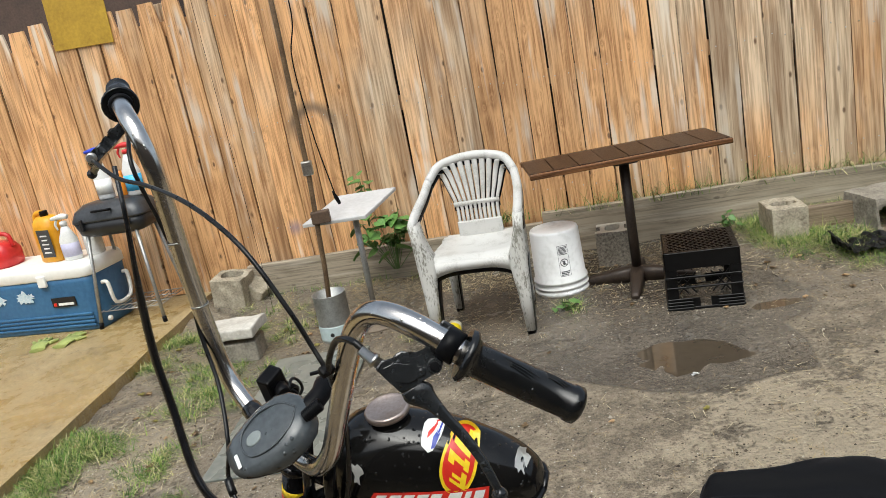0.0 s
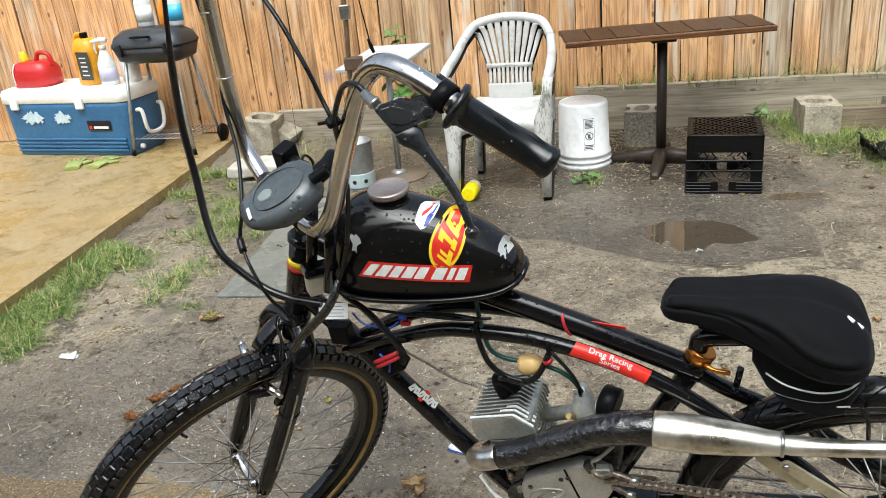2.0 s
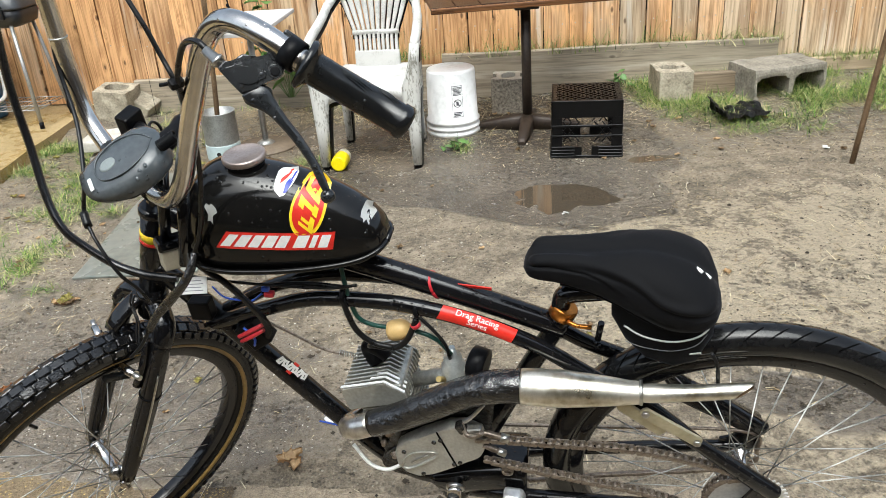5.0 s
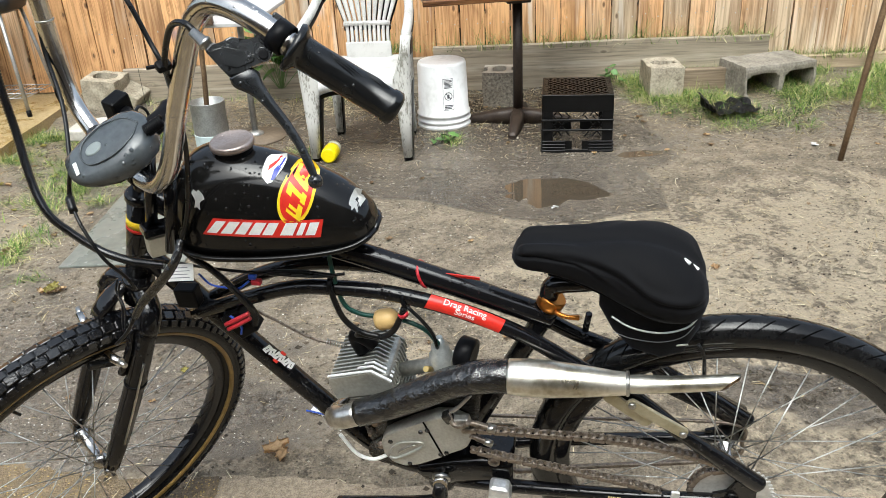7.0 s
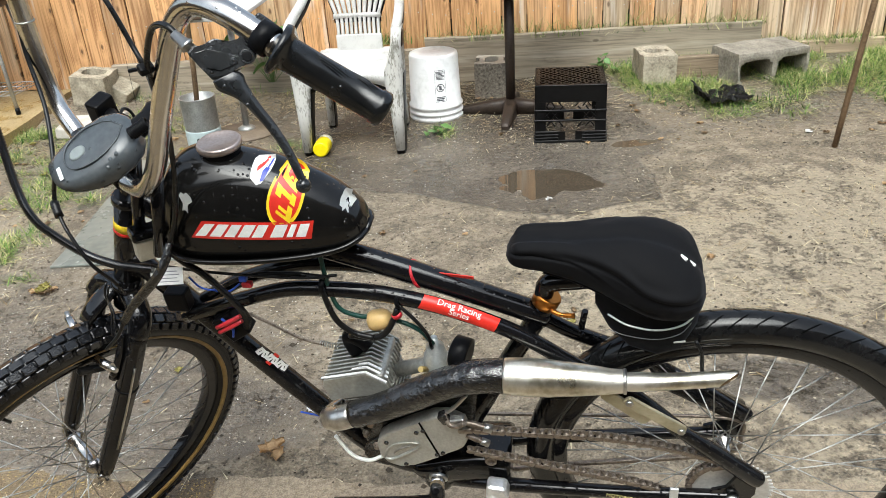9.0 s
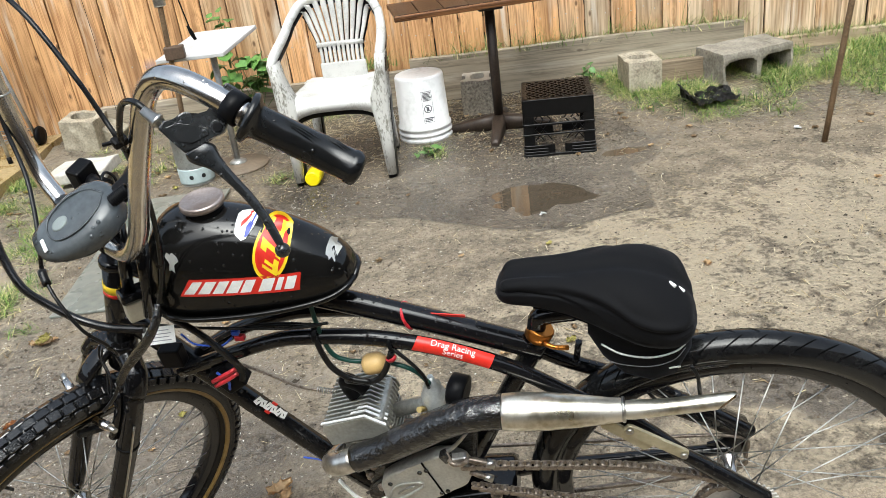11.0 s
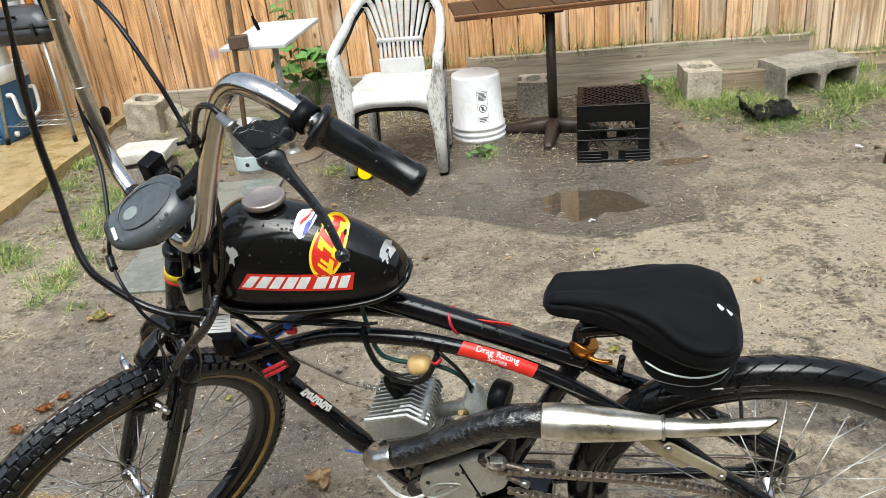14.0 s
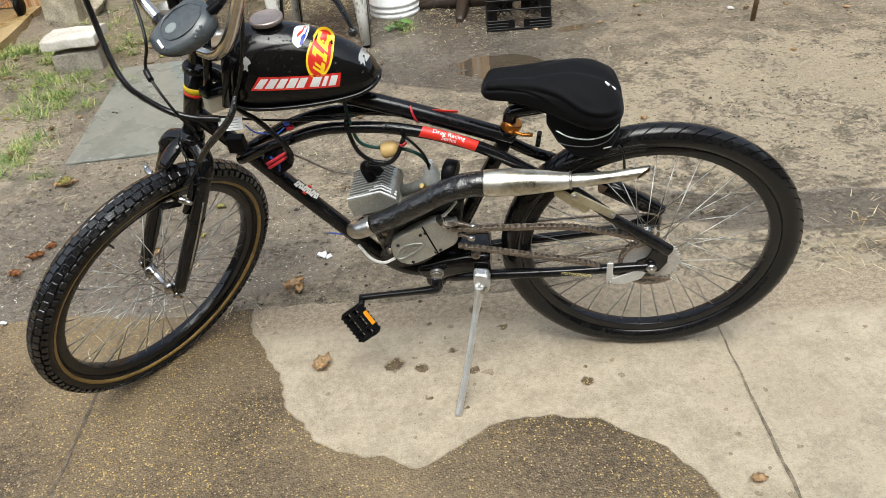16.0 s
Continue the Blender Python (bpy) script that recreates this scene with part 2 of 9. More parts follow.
def mesh_of(name, bm, material, smooth_angle=None):
    me = bpy.data.meshes.new(name)
    bmesh.ops.recalc_face_normals(bm, faces=bm.faces)
    bm.to_mesh(me)
    bm.free()
    if material:
        me.materials.append(material)
    return me


def part(name, bm, material, parent=None, label="", m=None):
    ob = new(name, mesh_of(name, bm, material))
    if parent is not None:
        ob.parent = parent
    if m is not None:
        ob.matrix_basis = m
    if label:
        tagged(ob, label)
    return ob


def share(name, me, parent, m):
    ob = new(name, me)
    ob.parent = parent
    ob.matrix_basis = m
    return ob


def thing(name, m, label, category, group="", kind=""):
    ob = new(name)
    ob.empty_display_size = 0.05
    ob.matrix_basis = m
    return tagged(ob, label, category, group, kind)


def words(text, size, depth=0.0004):
    """Lettering as a bmesh in the xy plane, centred."""
    cu = bpy.data.curves.new("lettering", "FONT")
    cu.body, cu.size, cu.extrude, cu.align_x, cu.align_y, cu.resolution_u = text, size, depth, "CENTER", "CENTER", 3
    ob = bpy.data.objects.new("lettering", cu)
    scene.collection.objects.link(ob)
    bpy.context.view_layer.update()
    me = bpy.data.meshes.new_from_object(ob.evaluated_get(bpy.context.evaluated_depsgraph_get()))
    bpy.data.objects.remove(ob)
    bm = bmesh.new()
    bm.from_mesh(me)
    return bm


def frame_at(origin, xdir, zdir):
    """A pose with its x along xdir and z along zdir."""
    z = Vector(zdir).normalized()
    x = Vector(xdir)
    x = (x - z * x.dot(z)).normalized()
    y = z.cross(x)
    return Matrix.Translation(origin) @ Matrix((x, y, z)).transposed().to_4x4()


# ---------- ground, slabs, fence ----------
def smooth(a, b, v):
    t = min(1, max(0, (v - a) / (b - a)))
    return t * t * (3 - 2 * t)


def fy(x):
    """The fence line."""
    return 4.77 - 0.19 * x


def slab_d(x, y):
    """Distance beyond the far edge of the near slab (positive: on the dirt)."""
    return (y - (1.37 - 0.245 * x)) * 0.97


def pad_d(x, y):
    """Distance to the right of the raised pad's edge (negative: on the pad)."""
    return (x + 1.70 - 0.14 * (y - 2.7)) * 0.99


def puddle(x, y):
    return math.hypot((x - 0.93) / 0.40, (y - 2.97) / 0.24) + 0.22 * noise.noise((x * 6, y * 6, 12))


def ground_z(x, y):
    n = noise.noise((x * 1.3, y * 1.3, 0.3)) * 0.010 + noise.noise((x * 5, y * 5, 1.7)) * 0.006 + noise.noise((x * 17, y * 17, 4.7)) * 0.003
    e = slab_d(x, y) + 0.05 * noise.noise((x * 3.1, y * 3.1, 7))
    z = -0.05 + 0.052 * smooth(-0.10, 0.03, e) + n * smooth(0.0, 0.25, e)
    if x > 0.8 and 1.2 < y < 2.6:   # low ridge where the trodden dirt ends
        z += 0.007 * math.exp(-((y - 2.28 + 0.243 * (x - 0.98)) / 0.035) ** 2)
    d = puddle(x, y)
    z -= 0.016 * (1 - smooth(0.35, 1.25, d))
    d3 = math.hypot((x - 1.53) / 0.15, (y - 3.31) / 0.055)
    z -= 0.012 * (1 - smooth(0.4, 1.3, d3))
    if y > 2:
        z += 0.03 * smooth(-0.8, -0.1, y - fy(x)) + 0.06 * smooth(1.25, 1.7, x) * smooth(3.25, 3.85, y)
    if y > fy(x) + 0.3:
        z = 0.06
    if pad_d(x, y) < 0.35 and y > 0.5:
        z += 0.035 * smooth(0.35, 0.02, pad_d(x, y)) if pad_d(x, y) > 0 else 0.0
    if pad_d(x, y) < -0.03:
        z = -0.05
    return z


def axis(fine, step, coarse):
    v = list(np.arange(fine[0], fine[1] + 1e-6, step))
    return [-c for c in coarse[::-1] if -c < fine[0] - 0.2] + v + [c for c in coarse if c > fine[1] + 0.2]


def mask_material(name, layers, rough_dry, rough_wet, bump, dist, scale, pebbles=0.28, crust=None):
    """Ground: dry and damp colours mixed by noise; the mesh attributes 'wet' and 'straw' say where it is soaked or littered."""
    m = bpy.data.materials.new(name)
    m.use_nodes = True
    t = m.node_tree
    N, Lk = t.nodes, t.links
    bs = N["Principled BSDF"]
    co = N.new("ShaderNodeTexCoord")

    def noise_n(s, d=6, r=0.55):
        n = N.new("ShaderNodeTexNoise")
        n.inputs["Scale"].default_value, n.inputs["Detail"].default_value, n.inputs["Roughness"].default_value = s, d, r
        Lk.new(co.outputs["Object"], n.inputs["Vector"])
        return n.outputs["Fac"]

    def ramp(fac, lo, hi, a=(0, 0, 0), b=(1, 1, 1)):
        r = N.new("ShaderNodeValToRGB")
        r.color_ramp.elements[0].position, r.color_ramp.elements[1].position = lo, hi
        r.color_ramp.elements[0].color, r.color_ramp.elements[1].color = (*a, 1), (*b, 1)
        Lk.new(fac, r.inputs[0])
        return r.outputs[0]

    def mix(fac, a, b):
        x = N.new("ShaderNodeMix")
        x.data_type = "RGBA"
        Lk.new(fac, x.inputs[0])
        Lk.new(a, x.inputs[6])
        Lk.new(b, x.inputs[7])
        return x.outputs[2]

    def math_n(op, a, b):
        x = N.new("ShaderNodeMath")
        x.operation = op
        for i, v in enumerate((a, b)):
            if isinstance(v, (int, float)):
                x.inputs[i].default_value = v
            else:
                Lk.new(v, x.inputs[i])
        return x.outputs[0]

    def attr(n):
        x = N.new("ShaderNodeAttribute")
        x.attribute_name = n
        return x.outputs["Fac"]

    dry1, dry2, wet1, wet2, speck = layers
    coarse, mid, fine, grit = noise_n(scale), noise_n(scale * 5, 8, 0.62), noise_n(scale * 30, 4), noise_n(scale * 110, 2)
    gritty = math_n("ADD", math_n("MULTIPLY", fine, 0.5), math_n("MULTIPLY", grit, 0.5))
    dry = ramp(math_n("ADD", math_n("MULTIPLY", mid, 0.45), math_n("MULTIPLY", gritty, 0.55)), 0.415, 0.575, dry1, dry2)
    wet = ramp(math_n("ADD", math_n("MULTIPLY", coarse, 0.5), math_n("MULTIPLY", gritty, 0.5)), 0.41, 0.59, wet1, wet2)
    wander = math_n("ADD", math_n("MULTIPLY", coarse, 0.35), math_n("ADD", math_n("MULTIPLY", mid, 0.4), math_n("MULTIPLY", gritty, 0.25)))
    wfac = math_n("ADD", attr("wet"), math_n("MULTIPLY", math_n("SUBTRACT", wander, 0.5), 1.1))
    wmask = ramp(wfac, 0.44, 0.56)
    relief = math_n("ADD", math_n("ADD", math_n("MULTIPLY", mid, 0.6), fine), math_n("MULTIPLY", grit, 0.5))
    if crust:
        # pale crust of dried silt, broken into patches, with darker clods crumbled over it
        pm = ramp(math_n("ADD", attr("pale"), math_n("MULTIPLY", math_n("SUBTRACT", math_n("ADD", math_n("MULTIPLY", coarse, 0.3), math_n("ADD", math_n("MULTIPLY", mid, 0.45), math_n("MULTIPLY", fine, 0.25))), 0.5), 3.2)), 0.42, 0.60)
        dry = mix(math_n("MULTIPLY", pm, 0.92), dry, ramp(gritty, 0.38, 0.60, tuple(v * 0.80 for v in crust), crust))
        lumps, where = noise_n(scale * 22, 8, 0.70), noise_n(scale * 1.7, 3)
        clods = ramp(math_n("ADD", lumps, math_n("MULTIPLY", math_n("SUBTRACT", where, 0.5), 0.75)), 0.625, 0.68)
        dry = mix(math_n("MULTIPLY", clods, 0.42), dry, ramp(gritty, 0.4, 0.6, wet1, wet2))
        relief = math_n("ADD", relief, math_n("MULTIPLY", clods, 0.5))
    else:
        # dirt trodden over the edge of the slab
        sm_ = ramp(math_n("ADD", attr("silt"), math_n("MULTIPLY", math_n("SUBTRACT", wander, 0.5), 2.4)), 0.35, 0.75)
        dry = mix(math_n("MULTIPLY", sm_, 0.85), dry, ramp(gritty, 0.40, 0.60, (0.150, 0.116, 0.078), (0.335, 0.268, 0.188)))
    base = mix(wmask, dry, wet)
    vo = N.new("ShaderNodeTexVoronoi")
    stony = pebbles >= 0.3
    vo.inputs["Scale"].default_value = scale * (92 if stony else 70)
    if stony:
        vo.inputs["Randomness"].default_value = 1.0
    Lk.new(co.outputs["Object"], vo.inputs["Vector"])
    sp = N.new("ShaderNodeSeparateColor")
    Lk.new(vo.outputs["Color"], sp.inputs[0])
    spm = math_n("MULTIPLY", math_n("LESS_THAN", vo.outputs["Distance"], math_n("ADD", 0.20, math_n("MULTIPLY", sp.outputs[2], 0.32))), math_n("GREATER_THAN", sp.outputs[0], 1 - pebbles))
    dkm = math_n("MULTIPLY", math_n("LESS_THAN", vo.outputs["Distance"], 0.42), math_n("LESS_THAN", sp.outputs[0], 0.12))
    dkc = N.new("ShaderNodeRGB")
    dkc.outputs[0].default_value = (*wet1, 1)
    base = mix(math_n("MULTIPLY", dkm, 0.22 if stony else 0.5), base, dkc.outputs[0])
    tones = ramp(sp.outputs[1], 0.1, 0.9, tuple(v * 0.55 for v in speck), tuple(min(1, v * 1.25) for v in speck))
    if stony:
        # most of the washed pebbles are grey-brown, drifts of them are golden
        drift = ramp(math_n("ADD", math_n("ADD", noise_n(scale * 1.3, 3), attr("gold")), math_n("MULTIPLY", math_n("SUBTRACT", sp.outputs[2], 0.5), 0.35)), 0.47, 0.60)
        tones = mix(drift, ramp(sp.outputs[1], 0.0, 1.0, (0.10, 0.073, 0.045), (0.34, 0.262, 0.175)), tones)
        relief = math_n("ADD", relief, math_n("MULTIPLY", math_n("SUBTRACT", 0.5, vo.outputs["Distance"]), math_n("MULTIPLY", wmask, 0.8)))
    base = mix(math_n("MULTIPLY", spm, math_n("ADD", math_n("MULTIPLY", wmask, 0.62), 0.10) if stony else 0.5), base, tones)
    if stony:
        # pits in the dry face and a thin spatter of mud drops
        for sc, few, reach, dark in ((190, 0.30, 0.36, 0.42), (34, 0.16, 0.30, 0.62), (13, 0.07, 0.20, 0.6)):
            pv, ps = N.new("ShaderNodeTexVoronoi"), N.new("ShaderNodeSeparateColor")
            pv.inputs["Scale"].default_value = sc
            wob = N.new("ShaderNodeVectorMath")
            wob.operation = "MULTIPLY_ADD"
            wn_ = N.new("ShaderNodeTexNoise")
            wn_.inputs["Scale"].default_value = sc * 2.2
            Lk.new(co.outputs["Object"], wn_.inputs["Vector"])
            Lk.new(wn_.outputs["Color"], wob.inputs[0])
            wob.inputs[1].default_value = (0.55 / sc, 0.55 / sc, 0)
            Lk.new(co.outputs["Object"], wob.inputs[2])
            Lk.new(wob.outputs[0], pv.inputs["Vector"])
            Lk.new(pv.outputs["Color"], ps.inputs[0])
            hole = math_n("MULTIPLY", math_n("LESS_THAN", pv.outputs["Distance"], math_n("MULTIPLY", ps.outputs[1], reach)), math_n("LESS_THAN", ps.outputs[0], few))
            base = mix(math_n("MULTIPLY", math_n("MULTIPLY", hole, dark), math_n("SUBTRACT", 1.0, wmask)), base, ramp(gritty, 0.4, 0.6, wet1, wet2))
    Lk.new(base, bs.inputs["Base Color"])
    rr = N.new("ShaderNodeMapRange")
    rr.inputs["To Min"].default_value, rr.inputs["To Max"].default_value = rough_dry, rough_wet
    Lk.new(wmask, rr.inputs[0])
    Lk.new(math_n("ADD", rr.outputs[0], math_n("MULTIPLY", math_n("SUBTRACT", mid, 0.5), 0.25)), bs.inputs["Roughness"])
    bp = N.new("ShaderNodeBump")
    bp.inputs["Strength"].default_value, bp.inputs["Distance"].default_value = bump, dist
    Lk.new(relief if stony else math_n("MULTIPLY", relief, math_n("SUBTRACT", 1.0, math_n("MULTIPLY", wmask, 0.5))), bp.inputs["Height"])
    Lk.new(bp.outputs[0], bs.inputs["Normal"])
    return m


dirt = mask_material("damp_dirt", ((0.115, 0.091, 0.062), (0.310, 0.255, 0.182), (0.052, 0.044, 0.035), (0.180, 0.152, 0.118), (0.42, 0.37, 0.27)), 0.85, 0.25, 1.0, 0.02, 1.6, 0.07, crust=(0.385, 0.318, 0.223))
concrete = mask_material("old_concrete", ((0.278, 0.232, 0.168), (0.428, 0.362, 0.267), (0.072, 0.053, 0.031), (0.225, 0.167, 0.096), (0.46, 0.32, 0.10)), 0.8, 0.22, 0.7, 0.005, 2.2, 0.55)
pad_concrete = mask_material("wet_tan_concrete", ((0.30, 0.225, 0.115), (0.58, 0.455, 0.26), (0.16, 0.105, 0.036), (0.42, 0.295, 0.12), (0.62, 0.50, 0.28)), 0.7, 0.2, 0.8, 0.006, 1.8, 0.2, crust=(0.56, 0.43, 0.24))


def sheet(name, xs, ys, zf, attrs, material):
    nx = len(xs)
    verts = [(x, y, zf(x, y)) for y in ys for x in xs]
    faces = [(j * nx + i, j * nx + i + 1, (j + 1) * nx + i + 1, (j + 1) * nx + i) for j in range(len(ys) - 1) for i in range(nx - 1)]
    me = bpy.data.meshes.new(name)
    me.from_pydata(verts, [], faces)
    me.polygons.foreach_set("use_smooth", [True] * len(faces))
    for key, fn in attrs.items():
        at = me.attributes.new(key, "FLOAT", "POINT")
        at.data.foreach_set("value", [fn(x, y) for x, y, z in verts])
    me.materials.append(material)
    return new(name, me)


DRY_EDGE = [(-0.202, 1.30), (-0.169, 1.187), (-0.149, 1.046), (-0.098, 0.908), (-0.035, 0.814), (0.05, 0.757), (0.132, 0.721), (0.213, 0.733), (0.292, 0.779), (0.36, 0.79), (0.43, 0.78), (0.50, 0.76), (0.563, 0.726), (0.658, 0.604), (0.715, 0.441), (0.78, 0.1), (0.85, -0.6), (4, -0.6), (4, 2), (-0.22, 2)]
DRY_EDGE = [(p.x, p.y) for p in cat_rom([(x, y, 0) for x, y in DRY_EDGE[:16]], 4)] + DRY_EDGE[16:]
WET_MUD = [(0.10, 3.40), (0.316, 3.07), (0.58, 2.91), (0.77, 2.715), (1.04, 2.62), (1.373, 2.67), (1.441, 2.96), (1.447, 3.30), (0.8, 3.5), (0.218, 3.53)]


def signed(poly, x, y):
    """Distance to a closed outline, positive outside it."""
    inside, best = False, 1e9
    for (ax, ay), (bx, by) in zip(poly, poly[1:] + poly[:1]):
        if (ay > y) != (by > y) and x < (bx - ax) * (y - ay) / (by - ay) + ax:
            inside = not inside
        t = min(1, max(0, ((x - ax) * (bx - ax) + (y - ay) * (by - ay)) / ((bx - ax) ** 2 + (by - ay) ** 2)))
        best = min(best, math.hypot(x - ax - t * (bx - ax), y - ay - t * (by - ay)))
    return -best if inside else best


def ground_pale(x, y):
    p = 0.15 + 0.35 * smooth(0.5, 1.3, x) * (1 - smooth(2.55, 3.0, y)) + 0.25 * smooth(-0.3, 0.3, x) * (1 - smooth(2.2, 2.8, y))
    p += 0.32 * smooth(-0.7, -1.2, x) * smooth(2.1, 2.7, y) + 0.16 * smooth(0.2, -0.4, x) - 0.22 * smooth(2.0, 1.6, y) * smooth(0.3, 0.7, x)
    p -= 0.35 * math.exp(-((x - 0.66) / 0.2) ** 2 - ((y - 2.58) / 0.14) ** 2)
    return p


def ground_wet(x, y):
    w = 0.22
    w = max(w, min(1.2, 0.5 - (signed(WET_MUD, x, y) + 0.05 * noise.noise((x * 4, y * 4, 15))) / 0.12)) if 2.2 < y < 4.2 and -0.4 < x < 2 else w
    w = max(w, 0.84 - 0.5 * math.hypot((x + 0.5) / 0.8, (y - 1.70) / 0.30))
    w = max(w, 1.30 + 0.45 * noise.noise((x * 4, y * 9, 3)) - 0.75 * math.hypot(max(0.0, abs(x - 1.75) - 0.45) / 0.35, (y - 1.45 + 0.34 * (x - 1.30)) / 0.14))
    w = max(w, 0.50 - 0.1 * abs(x + 0.9) + 0.10 * (1 - smooth(1.9, 2.5, y)) * smooth(0.4, -0.3, x)) if y > 1.5 else w
    w = max(w, 0.52 * smooth(2.75, 3.3, y))
    w = max(w, 0.68 * smooth(2.85, 3.25, y) * smooth(-0.5, 0.0, x) * (1 - smooth(1.55, 1.95, x)))
    w -= 0.30 * smooth(1.35, 1.9, x) * (1 - smooth(2.9, 3.4, y)) * smooth(1.45, 1.75, y)
    w -= 0.2 * smooth(0.0, 0.4, x) * smooth(1.35, 1.5, y) * (1 - smooth(2.3, 2.6, y))
    return w


COARSE = [3.5, 4, 5, 6, 8, 11, 15, 22, 40, 90, 250, 800]
ground = sheet("ground", axis((-2.6, 3.4), 0.03, COARSE), axis((1.0, 5.2), 0.03, COARSE), ground_z, {"wet": ground_wet, "pale": ground_pale}, dirt)
tagged(ground, "packed brown yard dirt, damp and littered with straw", "ground", kind="structure")

# water standing in the hollows
water = mat("muddy_water", (0.05, 0.038, 0.026), (0.08, 0.062, 0.042), 3, 0.04, 0.02, spread=0.5, dist=0.002)
for cx, cy, rx, ry, zz in ((0.94, 2.97, 0.45, 0.26, -0.0112), (1.53, 3.31, 0.19, 0.075, -0.004)):
    bm = bmesh.new()
    ring = [bm.verts.new((cx + rx * math.cos(a), cy + ry * math.sin(a), zz)) for a in (2 * math.pi * k / 48 for k in range(48))]
    bm.faces.new(ring)
    tagged(part("puddle", bm, water), "shallow muddy rain puddle lying in the dirt", "puddle", kind="structure")


SPOTS = [(0.145, 1.066, 0.035), (0.21, 1.03, 0.025), (0.30, 1.07, 0.02), (0.584, 0.848, 0.022), (0.60, 0.90, 0.012), (0.20, 0.92, 0.016), (0.10, 0.97, 0.012), (0.40, 1.22, 0.03), (0.33, 0.98, 0.02), (0.02, 0.86, 0.01), (0.45, 1.12, 0.018), (0.75, 0.95, 0.01), (0.28, 0.86, 0.012), (0.26, 1.20, 0.02)]


def slab_wet(x, y):
    d = signed(DRY_EDGE, x, y) + 0.03 * noise.noise((x * 11, y * 11, 5)) + 0.007 * noise.noise((x * 33, y * 33, 6))
    w = min(1.4, max(-0.4, 0.5 + d / 0.05))
    for sx, sy, r in SPOTS:
        w = max(w, 0.74 - 0.5 * (math.hypot(x - sx, y - sy) / (1.15 * r)) ** 2 + 0.3 * noise.noise((x * 60, y * 60, 2)))
    return w


def slab_silt(x, y):
    return smooth(-0.22, -0.01, slab_d(x, y)) + 0.30 * smooth(0.5, 1.0, x)


slab = sheet("slab", [*np.arange(-6, -1.5, 0.5), *np.arange(-1.5, -0.9, 0.05), *np.arange(-0.9, 1.3, 0.015), *np.arange(1.3, 3.6, 0.03), *np.arange(3.6, 8, 0.1)], [*np.arange(-6, -0.2, 0.5), *np.arange(-0.2, 0.3, 0.05), *np.arange(0.3, 1.75, 0.015)],
             lambda x, y: 0.0 if slab_d(x, y) < 0.12 else -0.1, {"wet": slab_wet, "silt": slab_silt, "gold": lambda x, y: 0.22 * math.exp(-((x + 0.56 + 0.12 * (y - 0.9)) / 0.09) ** 2 - ((y - 0.85) / 0.32) ** 2) - 0.05}, concrete)
tagged(slab, "old exposed-aggregate concrete slab, half wet and half dry", "concrete slab", kind="structure")
gap_pale = mat("sand_filled_joint", (0.085, 0.066, 0.044), (0.24, 0.195, 0.135), 40, 0.9, 0.5, contrast=(0.38, 0.62))
gap = mat("dirt_filled_joint", (0.045, 0.033, 0.022), (0.17, 0.135, 0.09), 40, 0.85, 0.5, contrast=(0.38, 0.62))
for x0, y0, x1, y1 in ((-0.578, 1.45, -0.845, 0.0), (1.021, 1.125, 0.717, -0.25)):
    bm = bmesh.new()
    pts = [Vector((x0, y0, 0.0015)).lerp(Vector((x1, y1, 0.0015)), i / 60) for i in range(61)]
    across = Vector((y0 - y1, x1 - x0, 0)).normalized()
    prev = None
    for i, q in enumerate(pts):
        w = 0.0026 + 0.0028 * noise.noise((i * 0.7, x0, 0)) + (0.0016 * smooth(0.25, 0.42, i / 60) if x0 > 0 else 0.001)
        o = 0.004 * noise.noise((i * 0.35, 3, x0))
        a, b = bm.verts.new(q + across * (o - w)), bm.verts.new(q + across * (o + w))
        if prev:
            bm.faces.new((prev[0], prev[1], b, a))
        prev = (a, b)
    tagged(part("slab_joint", bm, gap_pale if x0 > 0 else gap), "dirt-filled joint between concrete slabs", "joint", kind="structure")

# plain walls added out of view to close the yard and darken reflections
shade_wall = mat("brown_added_wall", (0.07, 0.055, 0.042), (0.14, 0.11, 0.085), 4, 0.85, 0.3)
for nm, size, at, lab in (("wall_south", (16, 0.2, 3.4), (0, -2.6, 1.7), "plain brown house wall closing the yard"), ("wall_west", (0.12, 9.6, 1.95), (-7.1, 2.2, 0.975), "plain brown side fence closing the yard"), ("wall_east", (0.12, 8.5, 1.95), (6.6, 1.7, 0.975), "plain brown side fence closing the yard")):
    tagged(part(nm, box(size, at, 0.01), shade_wall), lab, "wall", kind="structure")

# raised pad beside the fence
PADZ = 0.09
bm = bmesh.new()
outline = []
for i in range(41):
    y = -4 + 9.6 * i / 40
    outline.append((-1.70 + 0.14 * (y - 2.7) + 0.012 * noise.noise((y * 3, 2, 1)), y))
outline += [(-7, 5.6 + 0.3), (-7, -4)]
prism(outline, 0.12, Matrix.Translation((0, 0, PADZ - 0.12)), bm=bm)
bmesh.ops.triangulate(bm, faces=[f for f in bm.faces if len(f.verts) > 4])
pad = part("pad", bm, pad_concrete)
at = pad.data.attributes.new("wet", "FLOAT", "POINT")
at.data.foreach_set("value", [0.52] * len(pad.data.vertices))
tagged(pad, "wet tan concrete pad raised above the dirt", "concrete pad", kind="structure")


SOOT, SMEAR = (-0.49, 4.85, 0.985), (-0.74, 4.896, 0.42)


